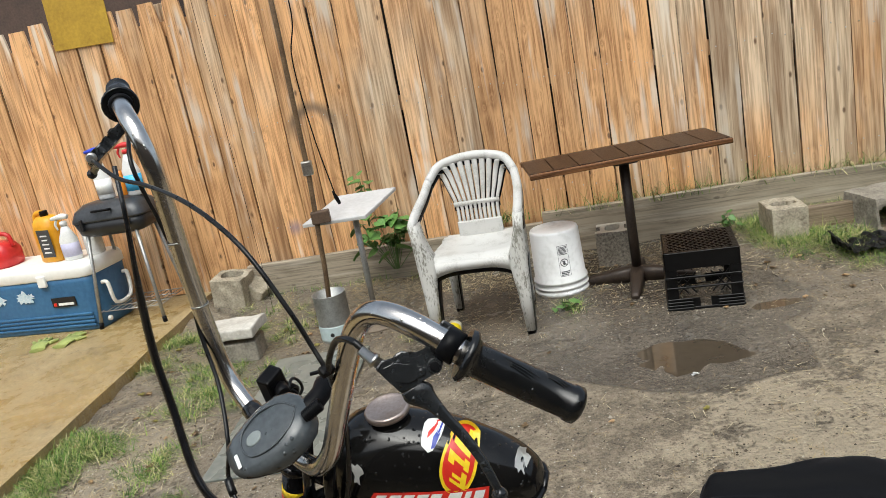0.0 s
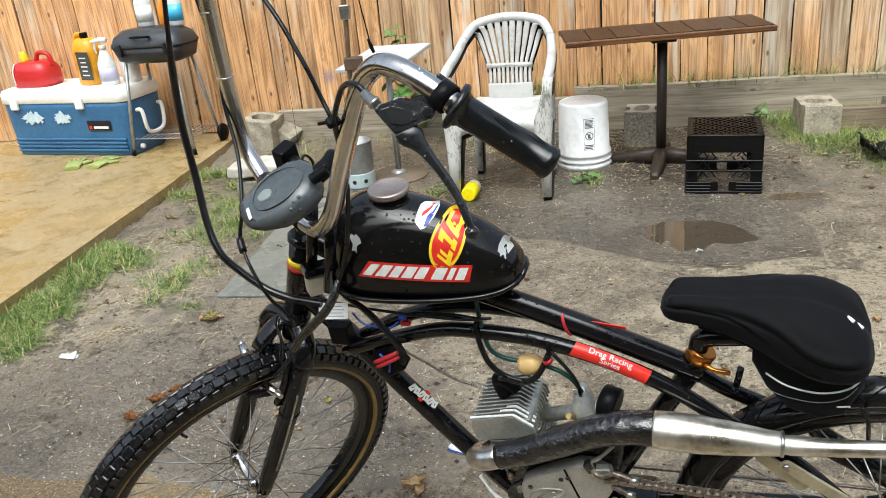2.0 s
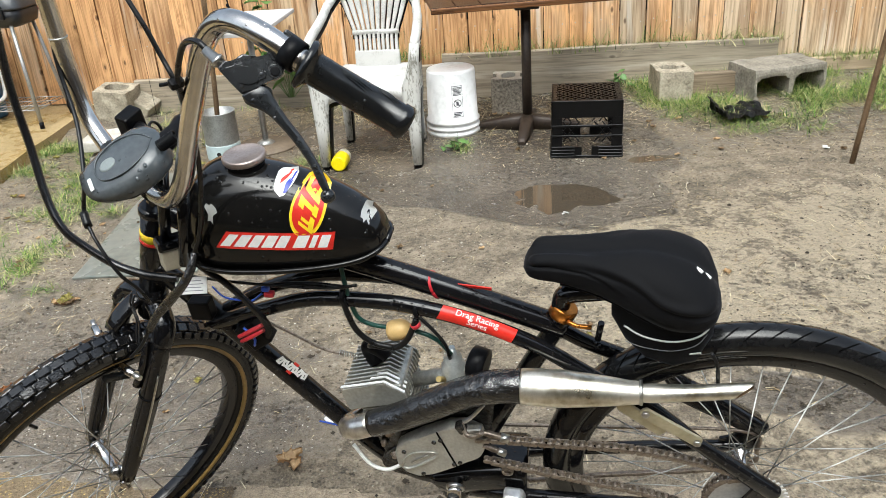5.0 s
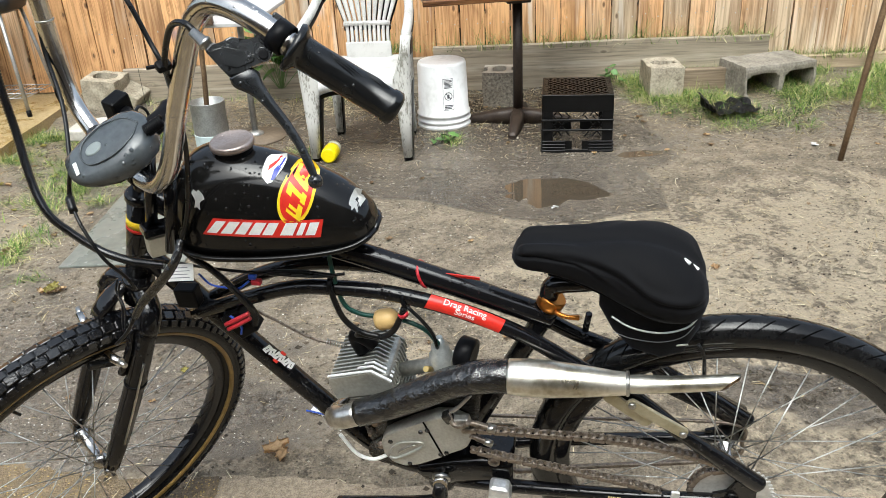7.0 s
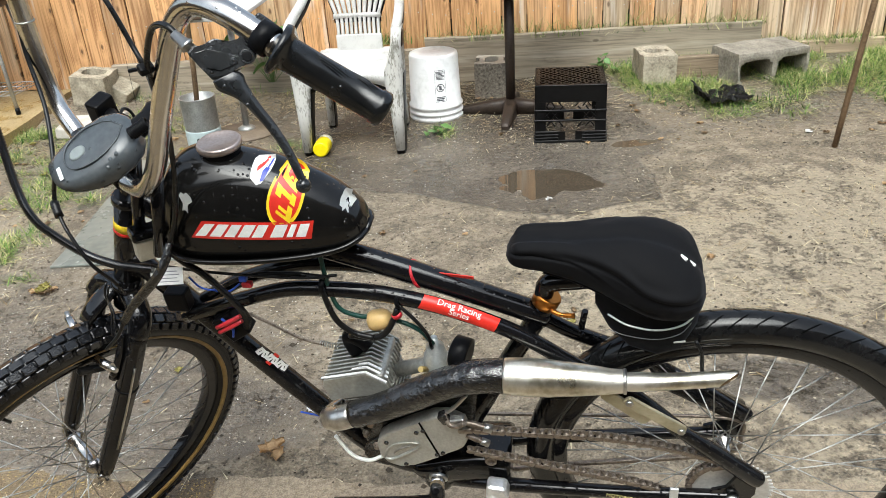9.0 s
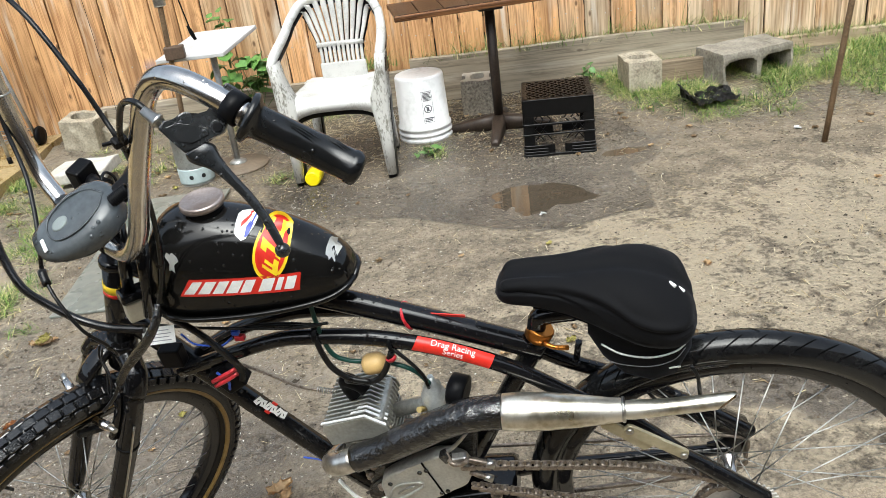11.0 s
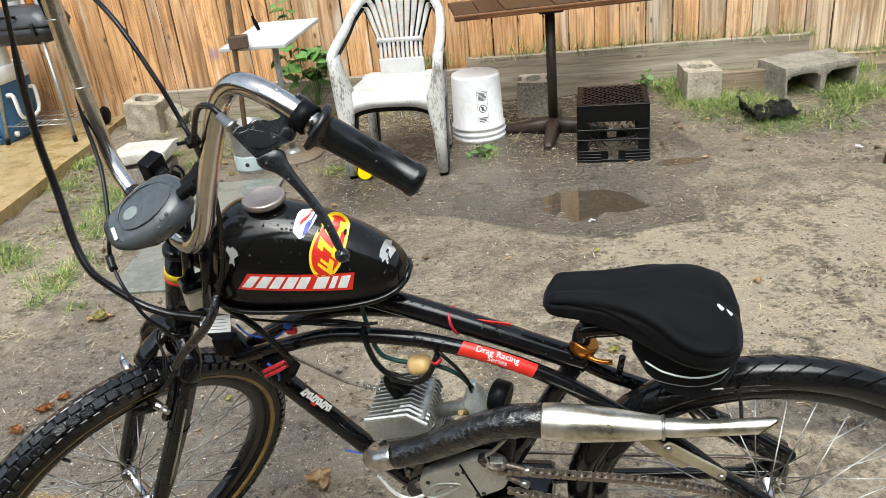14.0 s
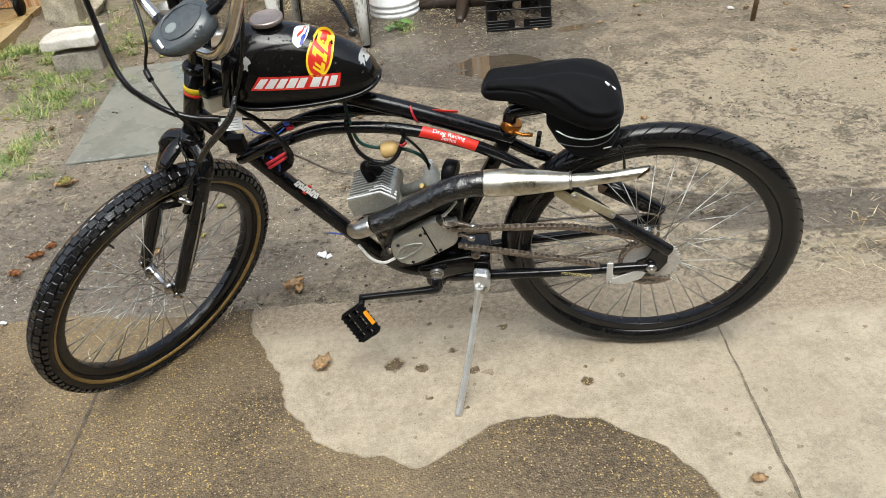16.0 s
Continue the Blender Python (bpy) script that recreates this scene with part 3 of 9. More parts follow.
def wood(name, a, b, dark, rough=0.65, rand=0.28, grain=1.0, grey=0.35, stains=False, washed=0.6):
    """Weathered timber: grain along z with knots, its tone varied from board to board."""
    m = bpy.data.materials.new(name)
    m.use_nodes = True
    t = m.node_tree
    N, Lk = t.nodes, t.links
    bs = N["Principled BSDF"]
    co, oi = N.new("ShaderNodeTexCoord"), N.new("ShaderNodeObjectInfo")

    def mth(op, x, y):
        n = N.new("ShaderNodeMath")
        n.operation = op
        for i, v in enumerate((x, y)):
            if isinstance(v, (int, float)):
                n.inputs[i].default_value = v
            else:
                Lk.new(v, n.inputs[i])
        return n.outputs[0]

    off = N.new("ShaderNodeCombineXYZ")
    Lk.new(mth("MULTIPLY", oi.outputs["Random"], 41), off.inputs[0])
    Lk.new(mth("MULTIPLY", oi.outputs["Random"], 17), off.inputs[2])
    ad = N.new("ShaderNodeVectorMath")
    ad.operation = "ADD"
    Lk.new(co.outputs["Object"], ad.inputs[0])
    Lk.new(off.outputs[0], ad.inputs[1])

    def tex(kind, scale, stretch, detail=4):
        mp = N.new("ShaderNodeMapping")
        mp.inputs["Scale"].default_value = stretch
        Lk.new(ad.outputs[0], mp.inputs[0])
        n = N.new(kind)
        n.inputs["Scale"].default_value = scale
        if kind == "ShaderNodeTexNoise":
            n.inputs["Detail"].default_value = detail
        Lk.new(mp.outputs[0], n.inputs["Vector"])
        return n

    warp = tex("ShaderNodeTexNoise", 3.0, (1, 1, 0.10), 2)
    knots = tex("ShaderNodeTexVoronoi", 3.6, (2.0, 0.01, 0.95))
    knots.voronoi_dimensions = "2D"
    flat = N.new("ShaderNodeSeparateXYZ")
    Lk.new(knots.inputs["Vector"].links[0].from_socket, flat.inputs[0])
    across = N.new("ShaderNodeCombineXYZ")
    Lk.new(flat.outputs[0], across.inputs[0])
    Lk.new(flat.outputs[2], across.inputs[1])
    Lk.new(across.outputs[0], knots.inputs["Vector"])
    kd = knots.outputs["Distance"]
    rings = mth("ADD", mth("MULTIPLY", warp.outputs["Fac"], 6.0 * grain), mth("DIVIDE", 0.10, mth("ADD", kd, 0.07)))
    band = mth("FRACT", mth("MULTIPLY", rings, 2.2), 0)
    band = mth("ABSOLUTE", mth("SUBTRACT", mth("MULTIPLY", band, 2.0), 1.0), 0)
    fibre = tex("ShaderNodeTexNoise", 28.0, (3.0, 3.0, 0.10), 5)
    tone = tex("ShaderNodeTexNoise", 1.4, (1.2, 1.2, 0.7), 4)
    fine = tex("ShaderNodeTexNoise", 90.0, (3.0, 3.0, 0.06), 3)
    g = mth("ADD", mth("MULTIPLY", band, 0.09), mth("ADD", mth("MULTIPLY", fibre.outputs["Fac"], 0.53), mth("MULTIPLY", fine.outputs["Fac"], 0.38)))
    rp = N.new("ShaderNodeValToRGB")
    rp.color_ramp.elements[0].position, rp.color_ramp.elements[1].position = 0.37, 0.56
    rp.color_ramp.elements[0].color, rp.color_ramp.elements[1].color = (*a, 1), (*b, 1)
    Lk.new(g, rp.inputs[0])

    def blend(fac, x, col):
        n = N.new("ShaderNodeMix")
        n.data_type = "RGBA"
        Lk.new(fac, n.inputs[0])
        Lk.new(x, n.inputs[6])
        n.inputs[7].default_value = (*col, 1)
        return n.outputs[2]

    wear = N.new("ShaderNodeMapRange")
    wear.inputs["From Min"].default_value, wear.inputs["From Max"].default_value = 0.48, 0.66
    wear.inputs["To Max"].default_value = grey
    side = N.new("ShaderNodeSeparateXYZ")
    Lk.new(oi.outputs["Location"], side.inputs[0])
    bleached = N.new("ShaderNodeMapRange")
    bleached.inputs["From Min"].default_value, bleached.inputs["From Max"].default_value = -0.8, 2.6
    bleached.inputs["To Min"].default_value, bleached.inputs["To Max"].default_value = -0.07, 0.14
    Lk.new(side.outputs[0], bleached.inputs[0])
    Lk.new(mth("ADD", mth("ADD", mth("MULTIPLY", tone.outputs["Fac"], 0.8), 0.1), mth("ADD", bleached.outputs[0], mth("MULTIPLY", mth("SUBTRACT", oi.outputs["Random"], 0.5), 0.28))), wear.inputs[0])
    pale = fibre.outputs["Fac"]
    gr = N.new("ShaderNodeValToRGB")
    gr.color_ramp.elements[0].position, gr.color_ramp.elements[1].position = 0.36, 0.62
    gr.color_ramp.elements[0].color, gr.color_ramp.elements[1].color = (0.30, 0.225, 0.145, 1), (0.68, 0.56, 0.40, 1)
    Lk.new(pale, gr.inputs[0])
    mxg = N.new("ShaderNodeMix")
    mxg.data_type = "RGBA"
    Lk.new(wear.outputs[0], mxg.inputs[0])
    Lk.new(rp.outputs[0], mxg.inputs[6])
    Lk.new(gr.outputs[0], mxg.inputs[7])
    col = mxg.outputs[2]
    km = N.new("ShaderNodeMapRange")
    km.inputs["From Min"].default_value, km.inputs["From Max"].default_value = 0.03, 0.075
    km.inputs["To Min"].default_value, km.inputs["To Max"].default_value = 0.85, 0.0
    Lk.new(kd, km.inputs[0])
    sp = N.new("ShaderNodeSeparateColor")
    Lk.new(knots.outputs["Color"], sp.inputs[0])
    col = blend(mth("MULTIPLY", km.outputs[0], mth("GREATER_THAN", sp.outputs[0], 0.72)), col, dark)
    # rain-washed runs: pale lime-like drips and warm tannin stains down the boards
    runs, tan_, patchy = tex("ShaderNodeTexNoise", 9.0, (2.2, 2.2, 0.16), 5), tex("ShaderNodeTexNoise", 5.0, (1.6, 1.6, 0.22), 4), tex("ShaderNodeTexNoise", 2.2, (1.0, 1.0, 0.8), 3)

    def span(v, lo, hi, most):
        n = N.new("ShaderNodeMapRange")
        n.interpolation_type = "SMOOTHSTEP"
        n.inputs["From Min"].default_value, n.inputs["From Max"].default_value, n.inputs["To Max"].default_value = lo, hi, most
        Lk.new(v, n.inputs[0])
        return n.outputs[0]

    col = blend(span(mth("ADD", tan_.outputs["Fac"], mth("MULTIPLY", mth("SUBTRACT", oi.outputs["Random"], 0.5), 0.12)), 0.52, 0.66, 0.5 * washed), col, tuple(v * 0.62 for v in a))
    col = blend(mth("MULTIPLY", span(runs.outputs["Fac"], 0.52, 0.66, 0.75 * washed), span(patchy.outputs["Fac"], 0.45, 0.6, 1.0)), col, (0.72, 0.64, 0.53))
    if stains:
        # a sooty arch and a smear of blue paint on the fence
        geo = N.new("ShaderNodeNewGeometry")
        for centre, r0, half, tint, most in ((SOOT, 0.13, 0.06, (0.10, 0.075, 0.055), 0.75), (SMEAR, 0.0, 0.07, (0.14, 0.13, 0.24), 0.6)):
            dv = N.new("ShaderNodeVectorMath")
            dv.operation = "DISTANCE"
            Lk.new(geo.outputs["Position"], dv.inputs[0])
            dv.inputs[1].default_value = centre
            off_ring = mth("ABSOLUTE", mth("SUBTRACT", mth("ADD", dv.outputs["Value"], mth("MULTIPLY", mth("SUBTRACT", tone.outputs["Fac"], 0.5), 0.12)), r0), 0)
            fade = N.new("ShaderNodeMapRange")
            fade.interpolation_type = "SMOOTHSTEP"
            fade.inputs["From Min"].default_value, fade.inputs["From Max"].default_value = 0.0, half
            fade.inputs["To Min"].default_value, fade.inputs["To Max"].default_value = most, 0.0
            Lk.new(off_ring, fade.inputs[0])
            upper = N.new("ShaderNodeSeparateXYZ")
            Lk.new(geo.outputs["Position"], upper.inputs[0])
            part_up = N.new("ShaderNodeMapRange")
            part_up.inputs["From Min"].default_value, part_up.inputs["From Max"].default_value = centre[2] - 0.05, centre[2] + 0.06
            Lk.new(upper.outputs[2], part_up.inputs[0])
            col = blend(mth("MULTIPLY", fade.outputs[0], part_up.outputs[0]) if r0 else fade.outputs[0], col, tint)
    hs = N.new("ShaderNodeHueSaturation")
    mr = N.new("ShaderNodeMapRange")
    mr.inputs["To Min"].default_value, mr.inputs["To Max"].default_value = 1 - rand, 1 + rand * 0.6
    rnd2 = mth("FRACT", mth("MULTIPLY", oi.outputs["Random"], 7.31), 0)
    Lk.new(rnd2, mr.inputs[0])
    Lk.new(mr.outputs[0], hs.inputs["Value"])
    Lk.new(col, hs.inputs["Color"])
    Lk.new(hs.outputs[0], bs.inputs["Base Color"])
    bs.inputs["Roughness"].default_value = rough
    bp = N.new("ShaderNodeBump")
    bp.inputs["Strength"].default_value, bp.inputs["Distance"].default_value = 0.35, 0.003
    Lk.new(g, bp.inputs["Height"])
    Lk.new(bp.outputs[0], bs.inputs["Normal"])
    return m


cedar = wood("cedar_picket", (0.338, 0.157, 0.058), (0.745, 0.427, 0.195), (0.10, 0.045, 0.018), rand=0.2, grey=0.8, stains=True, washed=1.0)
grey_board = wood("weathered_grey_board", (0.15, 0.122, 0.086), (0.32, 0.268, 0.198), (0.08, 0.06, 0.04), rand=0.12, grey=0.2, washed=0.35)

# ---------- fence ----------
FENCE = pose(0, 4.77, 0, 0, 0, math.degrees(math.atan(-0.19)))
fence = thing("fence", FENCE, "tall cedar picket fence with orange and greyed boards", "fence", kind="structure")
PITCH, GAP0 = 0.1445, 1.927
for z in (0.42, 1.05, 1.72):
    part("rail", box((11.5, 0.04, 0.085), (0, 0.045, z), 0.004), cedar, fence)
for k in range(-3, 4):
    part("post", box((0.09, 0.09, 1.9), (k * 1.8 + 0.5, 0.11, 0.92), 0.004), cedar, fence)


def picket_mesh(h, seed):
    rnd = random.Random(seed)
    w, t = 0.1405 - 0.005 * rnd.random(), 0.018
    b = bmesh.new()
    n = 10
    rows = []
    for i in range(n + 1):
        z = h * i / n
        bow = 0.0018 * math.sin(i * 0.9 + seed) + 0.001 * rnd.uniform(-1, 1)
        cup = 0.002 * math.sin(i * 0.5 + seed * 2)
        half = w / 2 - (0.022 if i == n else 0)
        rows.append([b.verts.new((bow + sx * half, cup + sy * t / 2, z)) for sx, sy in ((-1, -1), (1, -1), (1, 1), (-1, 1))])
    for a, c in zip(rows, rows[1:]):
        for k in range(4):
            b.faces.new((a[k], a[(k + 1) % 4], c[(k + 1) % 4], c[k]))
    b.faces.new(rows[0][::-1])
    b.faces.new(rows[-1])
    return mesh_of("picket", b, cedar)


PICKETS = [picket_mesh(1.78, s) for s in range(5)]
rnd = random.Random(4)
for k in range(-48, 24):
    s = GAP0 + PITCH * (k + 0.5)
    share("picket", PICKETS[k % 5], fence, pose(s + rnd.uniform(-0.002, 0.002), rnd.uniform(-0.004, 0.004), (0.10 if s < -1.12 else 0.19 if s < 2.66 else 0.13) + rnd.uniform(-0.012, 0.012), 0, rnd.uniform(-0.35, 0.35), rnd.uniform(-0.6, 0.6)))
# hole for each long nail, pressed metal heads
nail = mesh_of("nail", lathe([(0.0035, 0), (0.0035, 0.002), (0.001, 0.003)], pose(0, 0, 0, 90, 0, 0), 8), steel)
for k in range(-22, 12):
    for z in (0.42, 1.05, 1.72):
        for dx in (-0.035, 0.035):
            share("nail", nail, fence, pose(GAP0 + PITCH * (k + 0.5) + dx + rnd.uniform(-0.008, 0.008), -0.0125, z + rnd.uniform(-0.02, 0.02)))


# dark sheet added behind the pickets; the shade of the gaps is its colour
part("backing", box((11.4, 0.03, 1.72), (0, 0.19, 0.86), 0.004), plain("gap_shade_colour", (0.03, 0.025, 0.018), 0.9), fence)


def plank(name, x0, x1, z0, z1, y, parent, material, seed, thick=0.038):
    b = bmesh.new()
    n = 14
    rows = []
    for i in range(n + 1):
        x = x0 + (x1 - x0) * i / n
        o = 0.006 * noise.noise((x * 1.5, seed, 0))
        rows.append([b.verts.new((x, y + o + dy, z + 0.006 * noise.noise((x * 3, seed, z)))) for dy, z in ((-thick / 2, z0), (-thick / 2, z1 - 0.004), (-thick / 2 + 0.004, z1), (thick / 2, z1), (thick / 2, z0))])
    for a, c in zip(rows, rows[1:]):
        for k in range(5):
            b.faces.new((a[k], a[(k + 1) % 5], c[(k + 1) % 5], c[k]))
    b.faces.new(rows[0][::-1])
    b.faces.new(rows[-1])
    bmesh.ops.recalc_face_normals(b, faces=b.faces)
    return part(name, b, material, parent)


def wood_x(src, name):
    """The same timber with its grain along x."""
    m = src.copy()
    m.name = name
    t = m.node_tree
    for nd in t.nodes:
        if nd.type == "MAPPING":
            a = nd.inputs["Scale"].default_value
            nd.inputs["Scale"].default_value = (a[2], a[1], a[0])
    return m


grey_x = wood_x(grey_board, "grey_board_lengthwise")
tan_x = wood_x(wood("tan_grey_board", (0.20, 0.165, 0.118), (0.38, 0.318, 0.235), (0.13, 0.10, 0.07), rand=0.05, washed=0.35), "tan_board_lengthwise")
pale_x = wood_x(wood("pale_board", (0.33, 0.24, 0.15), (0.55, 0.43, 0.29), (0.2, 0.14, 0.08), rand=0.05), "pale_board_lengthwise")
for x0, x1, z0, z1, m in ((-1.1, 0.75, -0.02, 0.235, grey_x), (0.757, 2.66, 0.0, 0.29, tan_x), (2.664, 5.2, -0.02, 0.165, pale_x)):
    plank("kickboard", x0, x1, z0, z1, -0.055, fence, m, x0)
part("sleeper", box((2.6, 0.07, 0.06), (3.95, -0.11, 0.01), 0.006), pale_x, fence)

yellow_sign = mat("faded_yellow_sheet", (0.30, 0.17, 0.012), (0.52, 0.33, 0.03), 9, 0.5, 0.15, dist=0.002)
b = box((0.385, 0.006, 0.30), (0, 0, 0), 0.002)
sg = part("yellow_sign", b, yellow_sign, None, m=FENCE @ pose(-1.762, -0.02, 1.86, 0, 2.0, 0))
tagged(sg, "faded yellow rectangular sheet fixed to the fence", "sign")

brick = mat("dark_brown_siding", (0.05, 0.03, 0.022), (0.12, 0.075, 0.055), 8, 0.8, 0.3)
house = thing("house", pose(-5.2, 9.0, 0, 0, 0, -10), "dark brown neighbouring house beyond the fence", "house")
part("wall", box((6.5, 3.0, 3.6), (0, 1.5, 1.8), 0.02), brick, house)
part("roof", prism([(-3.6, 3.5), (3.6, 3.5), (3.3, 4.6), (-3.3, 4.6)], 3.6, pose(0, 3.3, 0, 90, 0, 0), 0.02), plain("dark_roof", (0.06, 0.05, 0.05), 0.8), house)

# ---------- yard things ----------
conc = mat("rough_concrete_block", (0.15, 0.125, 0.088), (0.44, 0.39, 0.295), 14, 0.85, 0.8, dist=0.006, contrast=(0.3, 0.62))
conc_dark = mat("mossy_concrete_block", (0.09, 0.08, 0.06), (0.30, 0.27, 0.22), 14, 0.85, 0.8, dist=0.006, contrast=(0.3, 0.62))


def roughen(bm, amount, scale=14, seed=0):
    for v in bm.verts:
        n = noise.noise_vector(v.co * scale + Vector((seed, seed, seed)))
        v.co += n * amount
    return bm


def holed_block(sx, sy, h, holes, seed):
    """A concrete block with cores open at top and bottom: outer wall and core walls as one skin."""
    b = bmesh.new()

    def ring(pts, z):
        return [b.verts.new((x, y, z)) for x, y in pts]

    nx, ny = 25, 13
    cell = np.ones((ny, nx), bool)
    for cx, cy, hx, hy in holes:
        for j in range(ny):
            for i in range(nx):
                u, v = (i + 0.5) / nx * sx - sx / 2, (j + 0.5) / ny * sy - sy / 2
                if ((u - cx) / hx) ** 4 + ((v - cy) / hy) ** 4 < 1:
                    cell[j, i] = False
    vt = {}

    def vert(i, j, k):
        if (i, j, k) not in vt:
            vt[i, j, k] = b.verts.new((i / nx * sx - sx / 2, j / ny * sy - sy / 2, h * k / 6))
        return vt[i, j, k]

    for j in range(ny):
        for i in range(nx):
            if not cell[j, i]:
                continue
            b.faces.new([vert(i, j, 6), vert(i + 1, j, 6), vert(i + 1, j + 1, 6), vert(i, j + 1, 6)])
            for di, dj, e in ((-1, 0, ((i, j + 1), (i, j))), (1, 0, ((i + 1, j), (i + 1, j + 1))), (0, -1, ((i, j), (i + 1, j))), (0, 1, ((i + 1, j + 1), (i, j + 1)))):
                ii, jj = i + di, j + dj
                if not (0 <= ii < nx and 0 <= jj < ny) or not cell[jj, ii]:
                    for k in range(6):
                        b.faces.new([vert(*e[0], k), vert(*e[1], k), vert(*e[1], k + 1), vert(*e[0], k + 1)])
    bmesh.ops.recalc_face_normals(b, faces=b.faces)
    bmesh.ops.smooth_vert(b, verts=b.verts, factor=0.35, use_axis_x=True, use_axis_y=True, use_axis_z=True)
    return roughen(b, 0.006, 16, seed)


def block(m, bm, label, material=conc, name="concrete_block"):
    ob = part(name, bm, material, None, m=m)
    return tagged(ob, label, "concrete block", "concrete blocks")


gritty = mat("gritty_broken_concrete", (0.08, 0.066, 0.048), (0.45, 0.40, 0.32), 75, 0.9, 0.9, dist=0.006, contrast=(0.36, 0.66))
pale_conc = mat("pale_smooth_concrete", (0.40, 0.36, 0.29), (0.60, 0.55, 0.46), 22, 0.85, 0.5, dist=0.003)
cored = block(pose(1.055, 4.255, 0.01, 0, 0, -16), holed_block(0.175, 0.19, 0.205, [(0, 0.0, 0.038, 0.056), (-0.083, 0.0, 0.02, 0.04), (0.083, 0.0, 0.02, 0.04)], 1), "small grey concrete block with pale cored top, beside the table", gritty)
cored.data.materials.append(pale_conc)
for f in cored.data.polygons:
    if f.normal.z > 0.55 or (abs(f.center.x) < 0.062 and abs(f.center.y) < 0.075):
        f.material_index = 1
block(pose(1.895, 4.01, 0.030, 0, 0, -8), holed_block(0.178, 0.24, 0.205, [(0.0, 0.0, 0.058, 0.038)], 2), "weathered concrete block with one slot, on the dirt by the fence", conc)
block(pose(2.433, 4.05, 0.135, 90, 0, 6), holed_block(0.42, 0.19, 0.26, [(-0.1, -0.012, 0.088, 0.068), (0.112, -0.012, 0.088, 0.068)], 3), "grey concrete block lying on its side among the grass", conc_dark)
block(pose(-1.19, 4.82, 0.03, 4, 5, -14), holed_block(0.21, 0.19, 0.20, [(0.0, 0.01, 0.068, 0.044)], 4), "pale concrete block with one core beside the kickboard", conc)
b = roughen(box((0.13, 0.16, 0.19), (0, 0, 0), 0.01), 0.016, 9, 3)
block(pose(-1.07, 4.86, 0.055, 8, 32, -15), b, "broken leaning piece of concrete beside a block", conc)
b = bmesh.new()
box((0.24, 0.17, 0.11), (0, 0, 0.05), 0.008, bm=b)
bmesh.ops.subdivide_edges(b, edges=b.edges[:], cuts=2, use_grid_fill=True)
block(pose(-1.0, 3.94, 0, 0, 0, -4), roughen(b, 0.006, 12, 8), "dark squat concrete block standing on the dirt", conc_dark)
b = box((0.285, 0.20, 0.05), (0, 0, 0), 0.008)
bmesh.ops.subdivide_edges(b, edges=b.edges[:], cuts=3, use_grid_fill=True)
stone = part("stone_slab", roughen(b, 0.012, 10, 5), mat("pale_stone", (0.34, 0.31, 0.26), (0.62, 0.59, 0.53), 10, 0.8, 0.6, dist=0.005), None, m=pose(-1.0, 3.94, 0.163, 2, -3, -12))
tagged(stone, "pale rough stone slab lying on a dark block", "stone")
b = box((0.27, 0.05, 0.13), (0, 0, 0), 0.006)
tb = part("timber_offcut", roughen(b, 0.003), wood_x(wood("damp_brown_timber", (0.055, 0.038, 0.024), (0.16, 0.115, 0.072), (0.05, 0.035, 0.02), rand=0.05), "damp_brown_lengthwise"), None, m=pose(2.125, 3.99, 0.125, 0, 0, -8))
tagged(tb, "damp brown timber offcut standing on edge between blocks", "timber")
nx, ny = 22, 12
bm = bmesh.new()
grid = []
for j in range(ny + 1):
    row = []
    for i in range(nx + 1):
        u, v = i / nx, j / ny
        x = -0.15 + 0.31 * u + 0.02 * noise.noise((v * 4, 3, u))
        y = (v - 0.5) * (0.17 + 0.05 * noise.noise((u * 3, 8, 0)))
        flap = 0.075 * smooth(0.30, 0.0, u) * (0.55 + 0.45 * v)
        z = 0.012 + flap + 0.035 * abs(noise.noise((u * 4.5, v * 2.5, 5))) + 0.02 * v * smooth(0.3, 1.0, u) + 0.006 * noise.noise((u * 15, v * 9, 2))
        row.append(bm.verts.new((x + 0.05 * smooth(0.30, 0.0, u), y, z)))
    grid.append(row)
for j in range(ny):
    for i in range(nx):
        bm.faces.new((grid[j][i], grid[j][i + 1], grid[j + 1][i + 1], grid[j + 1][i]))
bmesh.ops.solidify(bm, geom=bm.faces[:], thickness=0.004)
sc = part("rubber_scrap", bm, mat("torn_black_rubber", (0.004, 0.004, 0.005), (0.018, 0.018, 0.019), 40, 0.45, 0.9, dist=0.008, spec=0.4), None, m=pose(2.07, 3.63, 0.05, 0, 0, 4))
tagged(sc, "torn crumpled black rubber scrap lying in the grass", "scrap")

panel_m = mat("weathered_green_sheet", (0.122, 0.140, 0.126), (0.205, 0.212, 0.188), 5, 0.28, 0.2, dist=0.003, contrast=(0.36, 0.6))
b = box((0.46, 1.10, 0.010), (0, 0, 0), 0.003)
bmesh.ops.subdivide_edges(b, edges=b.edges[:], cuts=8, use_grid_fill=True)
pn = part("board", roughen(b, 0.004, 5, 2), panel_m, None, m=pose(-0.615, 3.20, 0.010, 0, 0, -7))
tagged(pn, "thin grey-green board lying flat on the dirt", "board")


